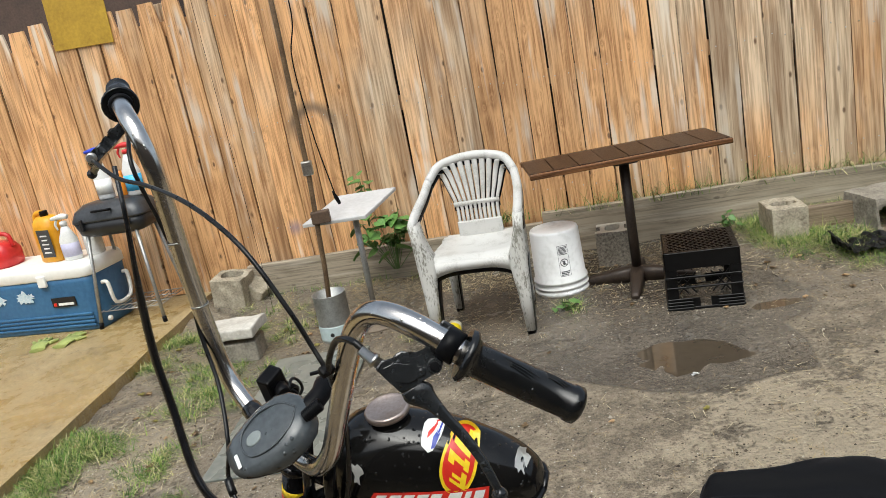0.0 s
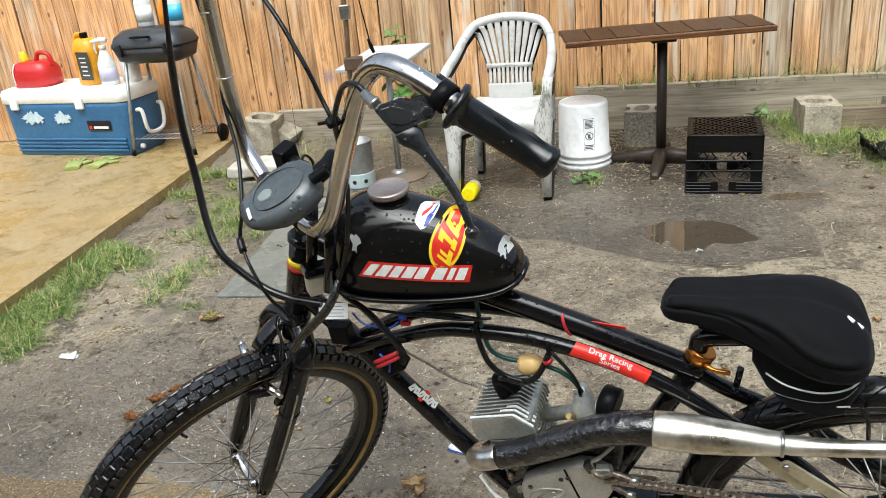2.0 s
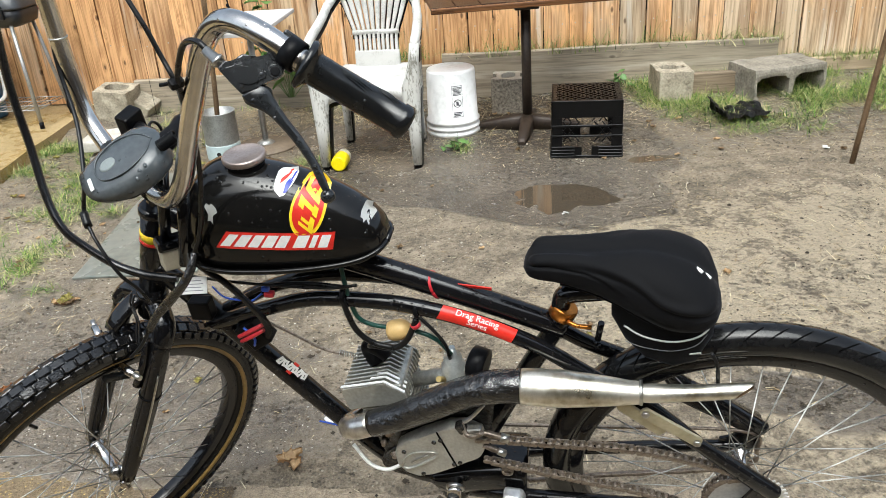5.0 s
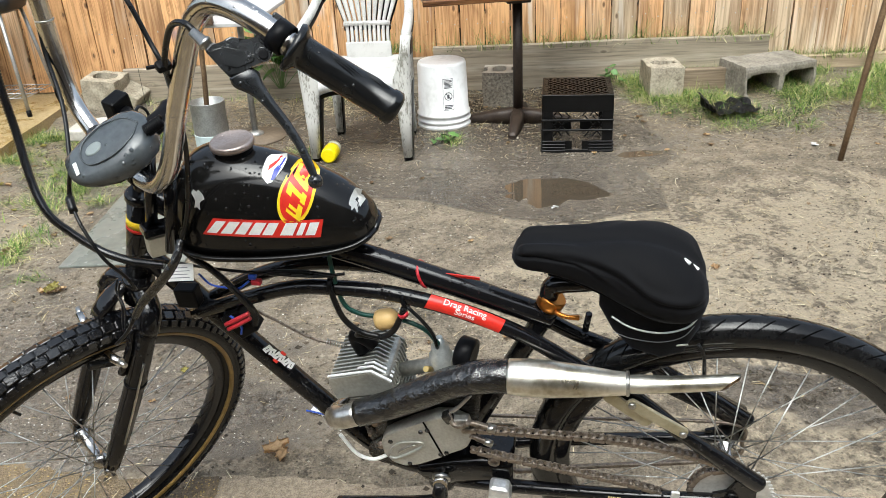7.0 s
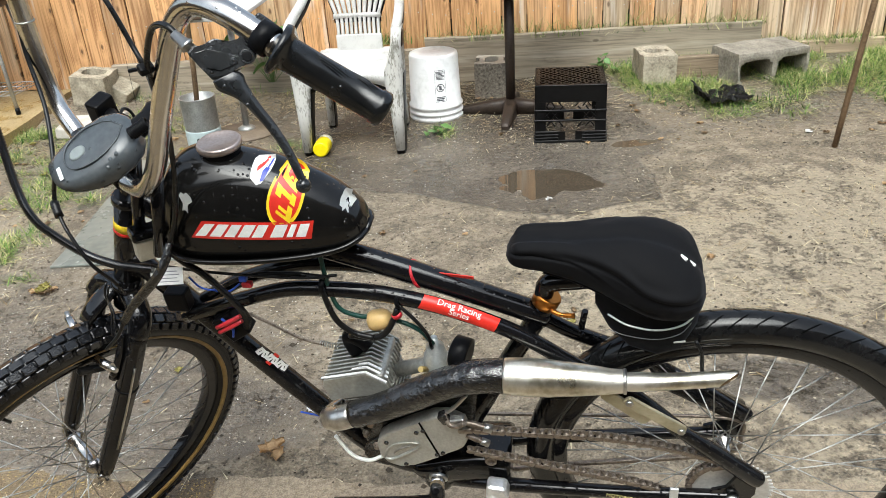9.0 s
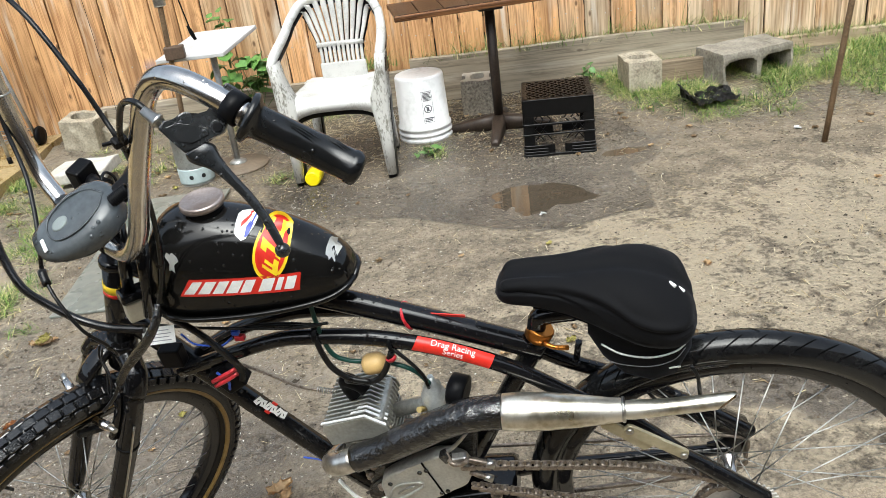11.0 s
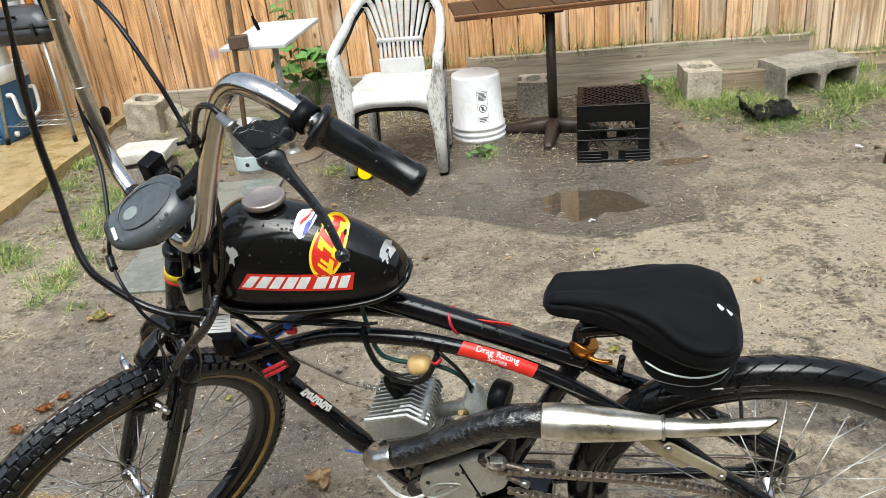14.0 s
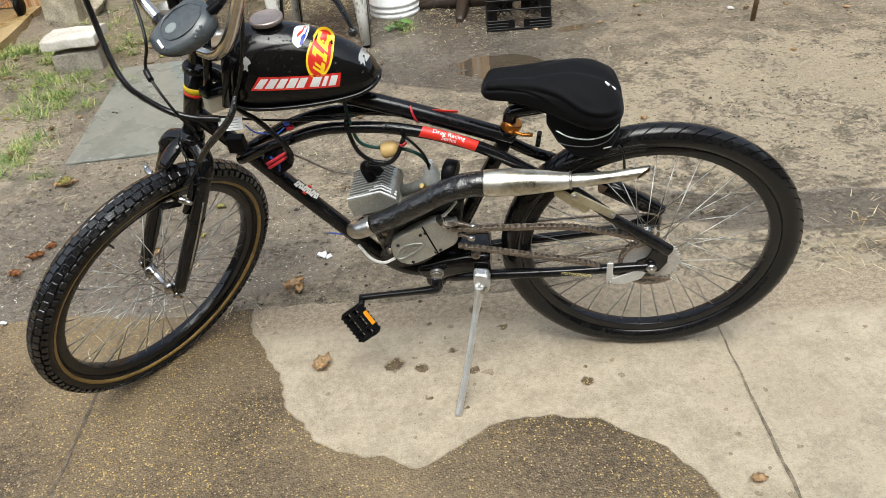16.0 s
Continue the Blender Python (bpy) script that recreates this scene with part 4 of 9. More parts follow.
def chair(at, white_plastic, leg_plastic, label):
    c = thing("garden_chair", at @ Matrix.Diagonal((0.885, 1, 0.935, 1)), label, "chair", "stacked chairs")
    for sx in (-1, 1):
        # front leg: tapered channel, rising into the arm
        sec = []
        for z, w, d, ox, oy in ((0.0, 0.022, 0.03, 0.250, -0.03), (0.2, 0.034, 0.038, 0.247, -0.012), (0.33, 0.045, 0.044, 0.242, -0.004), (0.39, 0.049, 0.046, 0.243, 0.0), (0.44, 0.038, 0.045, 0.254, -0.003), (0.52, 0.026, 0.044, 0.268, -0.008), (0.60, 0.024, 0.042, 0.276, -0.010)):
            sec.append([(sx * ox + px * w, oy + py * d, z) for px, py in ((-1, -1), (-0.6, -1.25), (0.6, -1.25), (1, -1), (1, 1), (0.55, 1), (0.5, -0.5), (-0.5, -0.5), (-0.55, 1), (-1, 1))])
        part("leg", loft(sec), leg_plastic, c)
        sec = []
        for z, w, d, ox, oy in ((0.0, 0.018, 0.026, 0.215, 0.36), (0.2, 0.024, 0.032, 0.205, 0.335), (0.41, 0.03, 0.036, 0.195, 0.32)):
            sec.append([(sx * ox + px * w, oy + py * d, z) for px, py in ((-1, -1), (1, -1), (1, 1), (0.5, 1), (0.5, -0.4), (-0.5, -0.4), (-0.5, 1), (-1, 1))])
        part("leg", loft(sec), leg_plastic, c)
        part("armrest", sweep([(sx * 0.277, -0.045, 0.578), (sx * 0.277, -0.03, 0.604), (sx * 0.275, 0.06, 0.632), (sx * 0.262, 0.20, 0.676), (sx * 0.242, 0.30, 0.735)], [0.017, 0.024, 0.025, 0.024, 0.023], 12, 5), white_plastic, c)
    half = [(0.242, 0.30, 0.735), (0.19, 0.365, 0.795), (0.10, 0.383, 0.82)]
    part("back_frame", sweep([(-x, y, z) for x, y, z in half] + [(0, 0.387, 0.828)] + half[::-1], 0.0235, 12, 6), white_plastic, c)
    b = bmesh.new()
    nx, ny = 14, 10
    grid = [[None] * (nx + 1) for _ in range(ny + 1)]
    for lay in (0, 1):
        for j in range(ny + 1):
            for i in range(nx + 1):
                u, v = i / nx * 2 - 1, j / ny
                hw = 0.232 - 0.035 * v
                z = 0.418 - 0.022 * (1 - u * u) * math.sin(v * 3.0) - (0.03 * smooth(0.12, 0.0, v)) - lay * 0.02
                grid[j][i] = b.verts.new((u * hw, -0.045 + 0.40 * v, z))
        for j in range(ny):
            for i in range(nx):
                b.faces.new((grid[j][i], grid[j][i + 1], grid[j + 1][i + 1], grid[j + 1][i])).smooth = True
    seat = part("seat", b, white_plastic, c)
    # apron with its arch between the front legs
    sec = []
    for i in range(17):
        u = i / 8 - 1
        lo = 0.295 + 0.05 * (1 - abs(u) ** 3.5)
        sec.append([(u * 0.235, -0.046, 0.395), (u * 0.235, -0.030, 0.395), (u * 0.235, -0.026, lo), (u * 0.235, -0.046, lo)])
    part("apron", loft(sec), white_plastic, c)
    for i in range(10):
        u = (i - 4.5) / 4.5
        top = (u * 0.196, 0.380 - 0.035 * u * u, 0.824 - 0.062 * abs(u) ** 2.4)
        rib = cat_rom([(u * 0.112, 0.335, 0.47), (u * 0.115, 0.345, 0.575), (u * 0.142, 0.36, 0.66), (u * 0.172, 0.370, 0.745), top], 4)
        part("slat", loft([[p + Vector((sx * (0.0082 + 0.0072 * smooth(0.55, 0.80, p.z)), sy * 0.0045, 0)) for sx, sy in ((-1, -0.5), (-0.8, -1), (0.8, -1), (1, -0.5), (1, 1), (-1, 1))] for p in rib]), white_plastic, c)
    part("crossbar", loft([[(u * 0.130, 0.347 - 0.010 * u * u + dy, 0.585 + dz) for dy, dz in ((-0.0050, -0.011), (-0.0054, 0.0), (-0.0050, 0.011), (0.005, 0.012), (0.005, -0.012))] for u in (-1, -0.6, -0.2, 0.2, 0.6, 1)]), white_plastic, c)
    part("lower_panel", box((0.255, 0.014, 0.085), (0, 0.335, 0.45), 0.006), white_plastic, c)


mildewed = mat("mildewed_white_plastic", (0.22, 0.21, 0.175), (0.58, 0.57, 0.53), 26, 0.55, 0.25, contrast=(0.40, 0.50), fine=5, stretch=(1, 1, 0.4), dist=0.002)
chair(pose(0.252, 3.592, 0.024, 0, 0, -14), white_plastic, mildewed, "dirty white plastic garden chair stacked on a black one")
chair(pose(0.255, 3.608, 0.0, 0, 0, -14), plastic_black, plastic_black, "black plastic garden chair under a white one")

dark_iron = mat("worn_dark_iron", (0.014, 0.010, 0.008), (0.055, 0.037, 0.026), 25, 0.5, 0.4, 0.3, dist=0.002)
top_wood = wood("dark_table_board", (0.012, 0.006, 0.0045), (0.05, 0.024, 0.013), (0.012, 0.008, 0.006), 0.33, 0.3, grey=0.0, washed=0.0)
top_wood.node_tree.nodes["Principled BSDF"].inputs["Specular IOR Level"].default_value = 0.14
edge_wood = wood_x(wood("brown_edge_board", (0.05, 0.022, 0.010), (0.17, 0.074, 0.028), (0.03, 0.015, 0.01), 0.2, 0.1, grey=0.0, washed=0.0), "brown_edge_lengthwise")
tbl = thing("pedestal_table", pose(1.085, 3.93, 0, 0, 0, -2), "narrow dark wooden table on an iron pedestal", "table")
for i in range(8):
    part("board", box((0.1185, 0.36, 0.02), (-0.42 + 0.1215 * i, 0.045, 0.665 + 0.0012 * (i % 3)), 0.003), top_wood, tbl)
for y, nm in ((-0.152, "front_edging"), (0.242, "back_edging")):
    part(nm, box((0.975, 0.026, 0.026), (0.005, y, 0.661), 0.004), edge_wood, tbl)
part("column", sweep([(0, 0, 0.03), (0, 0, 0.64)], 0.025, 14, 1), dark_iron, tbl)
part("mount", box((0.12, 0.14, 0.02), (0, 0.02, 0.628), 0.004), dark_iron, tbl)
for a in (-107, -17, 73, 163):
    m = pose(0, 0, 0, 0, 0, a)
    sec = [[(x, y * w, z) for y, z in ((-1, 0), (1, 0), (1, h * 0.8), (0.5, h), (-0.5, h), (-1, h * 0.8))] for x, w, h in ((0.0, 0.036, 0.085), (0.1, 0.03, 0.07), (0.27, 0.022, 0.035), (0.285, 0.018, 0.02))]
    b = loft(sec)
    bmesh.ops.transform(b, matrix=m, verts=b.verts)
    part("foot", b, dark_iron, tbl)


def crate():
    plastic_black = mat("wet_black_crate_plastic", (0.002, 0.002, 0.0022), (0.006, 0.006, 0.0065), 30, 0.32, 0.2, dist=0.002, spec=0.22)
    W, D, H = 0.326, 0.326, 0.275
    c = thing("milk_crate", pose(1.285, 3.55, 0.0, 0, 0, -15.5), "upturned black plastic milk crate with lattice base", "crate")
    W2, D2, t = W / 2, D / 2, 0.007
    for i, m in enumerate((pose(0, -D2, 0), pose(0, D2, 0, 0, 0, 180), pose(-W2, 0, 0, 0, 0, -90), pose(W2, 0, 0, 0, 0, 90))):
        half = W2 if i < 2 else D2
        b = bmesh.new()
        for z0, z1, o in ((0.0, 0.013, 0.006), (0.019, 0.027, 0.005), (0.034, 0.042, 0.005), (0.049, 0.057, 0.004), (0.104, 0.112, 0.004), (0.150, 0.160, 0.003), (0.195, H, 0.0)):
            if z1 < 0.06 and i < 2:
                for s in (-1, 1):
                    box((half - 0.055, t + o, z1 - z0), (s * (half + 0.055) / 2, t / 2 - o / 2, (z0 + z1) / 2), 0.0015, bm=b, seg=1)
                if z0 < 0.01:
                    box((2 * half, t, z1 - z0), (0, t / 2, (z0 + z1) / 2), 0.0015, bm=b, seg=1)
            else:
                box((2 * half, t + o, z1 - z0), (0, t / 2 - o / 2, (z0 + z1) / 2), 0.0015, bm=b, seg=1)
        for s in (-1, 1):
            box((0.05, t, H), (s * (half - 0.025), t / 2 + 0.001, H / 2), 0.0015, bm=b, seg=1)
            box((0.10, t * 0.7, 0.05), (s * (half - 0.09), t / 2 + 0.001, 0.03), 0.0, bm=b)
        # lattice behind the open band
        for k in range(-7, 8):
            for sg in (-1, 1):
                x = k * 0.036
                if abs(x) < half - 0.03 and not (i < 2 and abs(x) < 0.045):
                    box((0.006, 0.005, 0.125), (0, 0, 0), 0, m=pose(x, t / 2, 0.128, 0, sg * 38, 0), bm=b)
        if i < 2:
            for sg in (-1, 1):
                box((0.006, t, 0.05), (0, 0, 0), 0, m=pose(sg * 0.062, t / 2, 0.03, 0, sg * 25, 0), bm=b)
        ob = part("side", b, plastic_black, c, m=m)
    b = bmesh.new()
    for k in range(-9, 10):
        for sg in (-1, 1):
            x = k * 0.036
            m = pose(x, 0, H - 0.006, 0, 0, sg * 40)
            L = 0.42
            q = bmesh.new()
            box((0.0065, L, 0.014), (0, 0, 0), 0, m=m, bm=q)
            for pl, no in (((W2 - 0.006, 0, 0), (1, 0, 0)), ((-W2 + 0.006, 0, 0), (-1, 0, 0)), ((0, D2 - 0.006, 0), (0, 1, 0)), ((0, -D2 + 0.006, 0), (0, -1, 0))):
                bmesh.ops.bisect_plane(q, geom=q.verts[:] + q.edges[:] + q.faces[:], plane_co=pl, plane_no=no, clear_outer=True)
            if q.faces:
                merge(b, q)
            else:
                q.free()
    part("lattice", b, plastic_black, c)
    b = bmesh.new()
    for sx, sy, w, d in ((0, -D2 + 0.012, W, 0.024), (0, D2 - 0.012, W, 0.024), (-W2 + 0.012, 0, 0.024, D), (W2 - 0.012, 0, 0.024, D)):
        box((w, d, 0.012), (sx, sy, H - 0.006), 0.003, bm=b)
    part("rim", b, plastic_black, c)


crate()


def bucket():
    c = thing("bucket", pose(0.705, 4.03, 0.0, 0, 0, -1), "white plastic bucket standing upside down on the dirt", "bucket")
    prof = [(0.132, 0.0), (0.142, 0.002), (0.142, 0.018), (0.136, 0.022), (0.136, 0.032), (0.142, 0.035), (0.142, 0.043), (0.135, 0.047), (0.135, 0.062), (0.141, 0.066), (0.141, 0.076), (0.133, 0.082), (0.126, 0.325), (0.122, 0.336), (0.112, 0.34), (0.106, 0.335)]
    part("shell", lathe(prof, seg=48), bucket_white, c)
    ink = plain("grey_print", (0.09, 0.09, 0.1), 0.6)
    lab = part("warning_label", bmesh.new(), ink, c, "dark printed warning panel")
    b = bmesh.new()

    def patch(x0, x1, z0, z1):
        r = 0.1325 - 0.0085 * (z0 + z1) / 2 / 0.34 * 0.7
        n = 4
        rows = [(x0 + (x1 - x0) * i / n) / 0.13 for i in range(n + 1)]
        vs = [[b.verts.new(((rr(z) + 0.0008) * math.sin(a), -(rr(z) + 0.0008) * math.cos(a), z)) for z in (z0, z1)] for a in rows]
        for p, q in zip(vs, vs[1:]):
            b.faces.new((p[0], q[0], q[1], p[1]))

    def rr(z):
        return 0.133 + (0.126 - 0.133) * (z - 0.082) / (0.325 - 0.082)

    X0, X1 = -0.015, 0.04
    for x0, x1, z0, z1 in ((X0, X1, 0.108, 0.110), (X0, X1, 0.268, 0.270), (X0, X0 + 0.0015, 0.108, 0.27), (X1 - 0.0015, X1, 0.108, 0.27)):
        patch(x0, x1, z0, z1)
    for k in range(7):
        patch(X0 + 0.006, X1 - 0.006 - 0.008 * (k % 3 == 1), 0.222 + 0.0062 * k, 0.2255 + 0.0062 * k)
    for k in range(3):
        patch(X0 + 0.006, X1 - 0.012 + 0.004 * k, 0.114 + 0.008 * k, 0.119 + 0.008 * k)
    for k in range(20):
        a0, a1 = 2 * math.pi * k / 20, 2 * math.pi * (k + 1) / 20
        q = []
        for a, r in ((a0, 0.021), (a1, 0.021), (a1, 0.017), (a0, 0.017)):
            x, z = 0.0125 + r * math.cos(a), 0.18 + r * math.sin(a)
            q.append(b.verts.new(((rr(z) + 0.0008) * math.sin(x / 0.13), -(rr(z) + 0.0008) * math.cos(x / 0.13), z)))
        b.faces.new(q)
    q = []
    for x, z in ((-0.002, 0.1935), (0.001, 0.1965), (0.027, 0.1665), (0.024, 0.1635)):
        q.append(b.verts.new(((rr(z) + 0.001) * math.sin(x / 0.13), -(rr(z) + 0.001) * math.cos(x / 0.13), z)))
    b.faces.new(q)
    patch(0.006, 0.018, 0.168, 0.19)
    b.to_mesh(lab.data)
    b.free()


bucket()

# white tray on a pedestal, a can and a tall rod beside it
galv = mat("galvanised_steel", (0.25, 0.25, 0.24), (0.48, 0.48, 0.46), 22, 0.45, 0.2, 0.7, dist=0.002)
st = thing("side_table", pose(-0.29, 4.07, 0, 0, 0, -12), "white tilted tray on a grey steel pedestal", "side table")
part("base", lathe([(0.155, 0), (0.16, 0.006), (0.155, 0.014), (0.05, 0.022), (0.03, 0.03)], seg=36), mat("rusty_brown_plate", (0.10, 0.075, 0.05), (0.2, 0.155, 0.11), 14, 0.6, 0.3), st)
part("pole", sweep([(0, 0, 0.02), (0.005, 0, 0.62)], 0.016, 12, 1), galv, st)
part("flange", lathe([(0.045, 0.018), (0.045, 0.03), (0.022, 0.045)], seg=20), galv, st)
part("tray", prism([(-0.21, -0.19), (0.12, -0.19), (0.20, 0.19), (-0.12, 0.19)], 0.02, pose(0, 0, 0.63, 7, 0, 0), 0.004), mat("white_tray_paint", (0.46, 0.455, 0.45), (0.62, 0.615, 0.61), 8, 0.4, 0.1), st)

can = thing("metal_can", pose(-0.49, 3.95, 0, 0, 0, 0), "open galvanised can standing on the dirt", "can")
part("shell", lathe([(0.085, 0), (0.087, 0.004), (0.085, 0.01), (0.085, 0.245), (0.088, 0.25), (0.083, 0.25), (0.081, 0.012), (0.02, 0.01)], seg=36), galv, can)
sk = part("paint_patch", lathe([(0.0865, 0.012), (0.0868, 0.02), (0.0868, 0.085), (0.0865, 0.09)], seg=36), plain("pale_blue_paint", (0.42, 0.5, 0.5), 0.5), can, "pale blue painted band")
for a in (-100, -60):
    part("hole", lathe([(0.011, 0), (0.011, 0.001)], pose(0.0872 * math.cos(radians(a)), 0.0872 * math.sin(radians(a)), 0.05, 90, 0, a + 90), seg=14), plain("dark_hole", (0.01, 0.01, 0.01), 0.9), can, "dark round hole")

rodm = mat("brown_rusted_rod", (0.09, 0.055, 0.03), (0.24, 0.16, 0.09), 20, 0.5, 0.3, 0.4, dist=0.002)
rod1 = thing("tall_pole", pose(-0.505, 3.90, 0.0), "tall thin brown metal pole planted beside a can", "pole")
part("shaft", sweep([(0, 0, 0.0), (0.063, 0, 0.868), (0.085, 0, 2.35)], 0.0125, 10, 2), rodm, rod1)
part("clamp", box((0.05, 0.045, 0.07), (0.064, 0, 0.90), 0.006), steel, rod1)
part("wood_clip", box((0.09, 0.05, 0.06), (0.075, -0.01, 0.655), 0.005), mat("dark_wood_clip", (0.05, 0.03, 0.018), (0.12, 0.075, 0.045), 20, 0.6, 0.3), rod1)
cord = thing("cord", pose(0, 0, 0), "thin black cord hanging with a plug over the tray", "cord")
part("lead", sweep([(-0.42, 3.93, 2.3), (-0.355, 3.95, 1.667), (-0.40, 3.95, 1.41), (-0.384, 3.95, 1.05), (-0.345, 3.97, 0.72)], 0.0035, 6, 8), plastic_black, cord)
part("plug", sweep([(-0.355, 3.965, 0.755), (-0.345, 3.97, 0.72), (-0.335, 3.975, 0.685)], [0.005, 0.011, 0.008], 8, 3), plastic_black, cord)
wire = thing("wire", pose(0, 0, 0), "thin dark wire hanging down in front of the fence", "wire")
part("strand", sweep([(-0.95, 4.6, 2.3), (-0.93, 4.55, 1.4), (-0.91, 4.5, 0.6), (-0.9, 4.46, 0.1)], 0.0012, 5, 6), plastic_black, wire)
r2 = thing("thin_post", pose(2.301, 2.967, 0.0), "thin rusty metal post leaning in the dirt", "post")
part("shaft", sweep([(0, 0, -0.02), (0.063, 0, 0.533), (0.24, 0, 2.03)], 0.0125, 8, 2), rodm, r2)

cup = thing("yellow_bottle", pose(0.082, 3.555, 0.040, -90, 0, -14), "small yellow and clear plastic bottle lying on the dirt", "bottle")
part("body", lathe([(0.03, 0), (0.036, 0.004), (0.038, 0.02), (0.038, 0.085), (0.036, 0.09)], seg=24), plain("yellow_plastic", (0.85, 0.68, 0.0), 0.35), cup)
part("neck", lathe([(0.036, 0.09), (0.036, 0.125), (0.03, 0.135)], seg=24), plain("pale_clear_plastic", (0.5, 0.47, 0.36), 0.3), cup)

# ---------- cooler corner ----------
cool_blue = mat("faded_blue_plastic", (0.025, 0.10, 0.22), (0.06, 0.18, 0.34), 6, 0.4, 0.1, dist=0.002)
cool_white = mat("cream_plastic", (0.76, 0.75, 0.70), (0.88, 0.87, 0.83), 7, 0.4, 0.1, dist=0.002)
C = pose(-2.412, 4.795, PADZ, 0, 0, -18)
cl = thing("cooler", C, "large blue and white cooler box standing on the wet pad", "cooler")
sec = []
for z, k in ((0.0, 0.95), (0.012, 0.965), (0.10, 0.975), (0.30, 0.995), (0.335, 1.0)):
    w, d, r = 0.495 * k, 0.18 * k, 0.07
    ring = []
    for cx, cy, a0 in ((w - r, d - r, 0), (-w + r, d - r, 90), (-w + r, -d + r, 180), (w - r, -d + r, 270)):
        ring += [(cx + r * math.cos(radians(a0 + a)), 0.18 + cy + r * math.sin(radians(a0 + a)), z) for a in (0, 30, 60, 90)]
    sec.append(ring)
part("body", loft(sec), cool_blue, cl)
for i in range(4):
    part("rib", box((0.88, 0.012, 0.014), (0, -0.004 + 0.006, 0.035 + 0.024 * i), 0.004), cool_blue, cl)


def cooler_lid(z0, z1, grow):
    s = []
    for z, k in ((z0, 1.0), (z0 + 0.006, 1.015), (z1 - 0.03, 1.015), (z1 - 0.008, 0.99), (z1, 0.94)):
        w, d, r = (0.495 + grow) * k, (0.18 + grow) * k, 0.075
        ring = []
        for cx, cy, a0 in ((w - r, d - r, 0), (-w + r, d - r, 90), (-w + r, -d + r, 180), (w - r, -d + r, 270)):
            ring += [(cx + r * math.cos(radians(a0 + a)), 0.18 + cy + r * math.sin(radians(a0 + a)), z) for a in (0, 30, 60, 90)]
        s.append(ring)
    return loft(s)


part("lid", cooler_lid(0.335, 0.42, 0.004), cool_white, cl)
for x in (-0.36, 0.16):
    part("latch", box((0.06, 0.02, 0.07), (x, -0.012, 0.335), 0.006), cool_white, cl)
part("label", box((0.175, 0.004, 0.06), (0.265, -0.004, 0.195), 0.001), plain("black_label", (0.01, 0.01, 0.012), 0.4), cl, "black label with a red square and white bars")
lab = cl.children[-1]
part("red_square", box((0.02, 0.003, 0.018), (0.20, -0.0075, 0.183)), red_st, lab)
part("white_bar", box((0.11, 0.003, 0.015), (0.28, -0.0075, 0.183)), white_st, lab)
torn = mat("torn_pale_sticker", (0.3, 0.5, 0.6), (0.78, 0.8, 0.8), 20, 0.6, 0.1)
for x0, w in ((-0.24, 0.22), (-0.01, 0.18)):
    rr_ = random.Random(int(x0 * 100))
    pts = [(x0 + (w / 2) * rr_.uniform(0.5, 1.0) * math.cos(a), 0.245 + 0.05 * rr_.uniform(0.3, 1.0) * math.sin(a)) for a in (2 * math.pi * k / 30 for k in range(30))]
    part("torn_sticker", prism(pts, 0.0015, pose(0, -0.0035, 0, 90, 0, 0)), torn, cl, "torn remains of a pale sticker")
hb_ = sweep([(0.50, 0.08, 0.27), (0.535, 0.085, 0.26), (0.535, 0.11, 0.13), (0.535, 0.25, 0.13), (0.535, 0.275, 0.26), (0.50, 0.28, 0.27)], 0.012, 8, 4)
part("handle", hb_, cool_white, cl, "cream side handle")
part("drain_plug", lathe([(0.016, 0), (0.016, 0.015), (0.009, 0.02)], pose(0.485, 0.07, 0.045, 0, 90, 0), 14), cool_white, cl)


def on_cooler(x, y, rz=0):
    return C @ pose(x, y, 0.42, 0, 0, rz)


red_can_m = mat("red_plastic", (0.42, 0.012, 0.014), (0.6, 0.03, 0.03), 8, 0.35, 0.1)
gc = thing("fuel_can", on_cooler(-0.29, 0.17, 5), "red plastic fuel can with yellow spout on the cooler", "fuel can")
sec = []
for z, w, d in ((0, 0.135, 0.09), (0.015, 0.145, 0.1), (0.10, 0.145, 0.1), (0.14, 0.12, 0.085), (0.155, 0.09, 0.06)):
    sec.append([(w * math.copysign(abs(math.cos(a)) ** 0.55, math.cos(a)), d * math.copysign(abs(math.sin(a)) ** 0.55, math.sin(a)), z) for a in (2 * math.pi * k / 24 for k in range(24))])
part("body", loft(sec), red_can_m, gc)
part("handle", sweep([(0.02, 0, 0.15), (0.05, 0, 0.20), (0.12, 0, 0.19), (0.135, 0, 0.12)], 0.014, 8, 5), red_can_m, gc)
part("spout", sweep([(-0.06, 0, 0.15), (-0.065, 0, 0.19), (-0.07, 0, 0.215)], [0.03, 0.026, 0.02], 12, 3), plain("yellow_spout", (0.75, 0.6, 0.02), 0.4), gc, "yellow spout cap")
part("strap", sweep([(-0.085, -0.075, 0.15), (-0.09, -0.102, 0.1), (-0.09, -0.105, 0.02)], 0.004, 6, 4), white_st, gc)

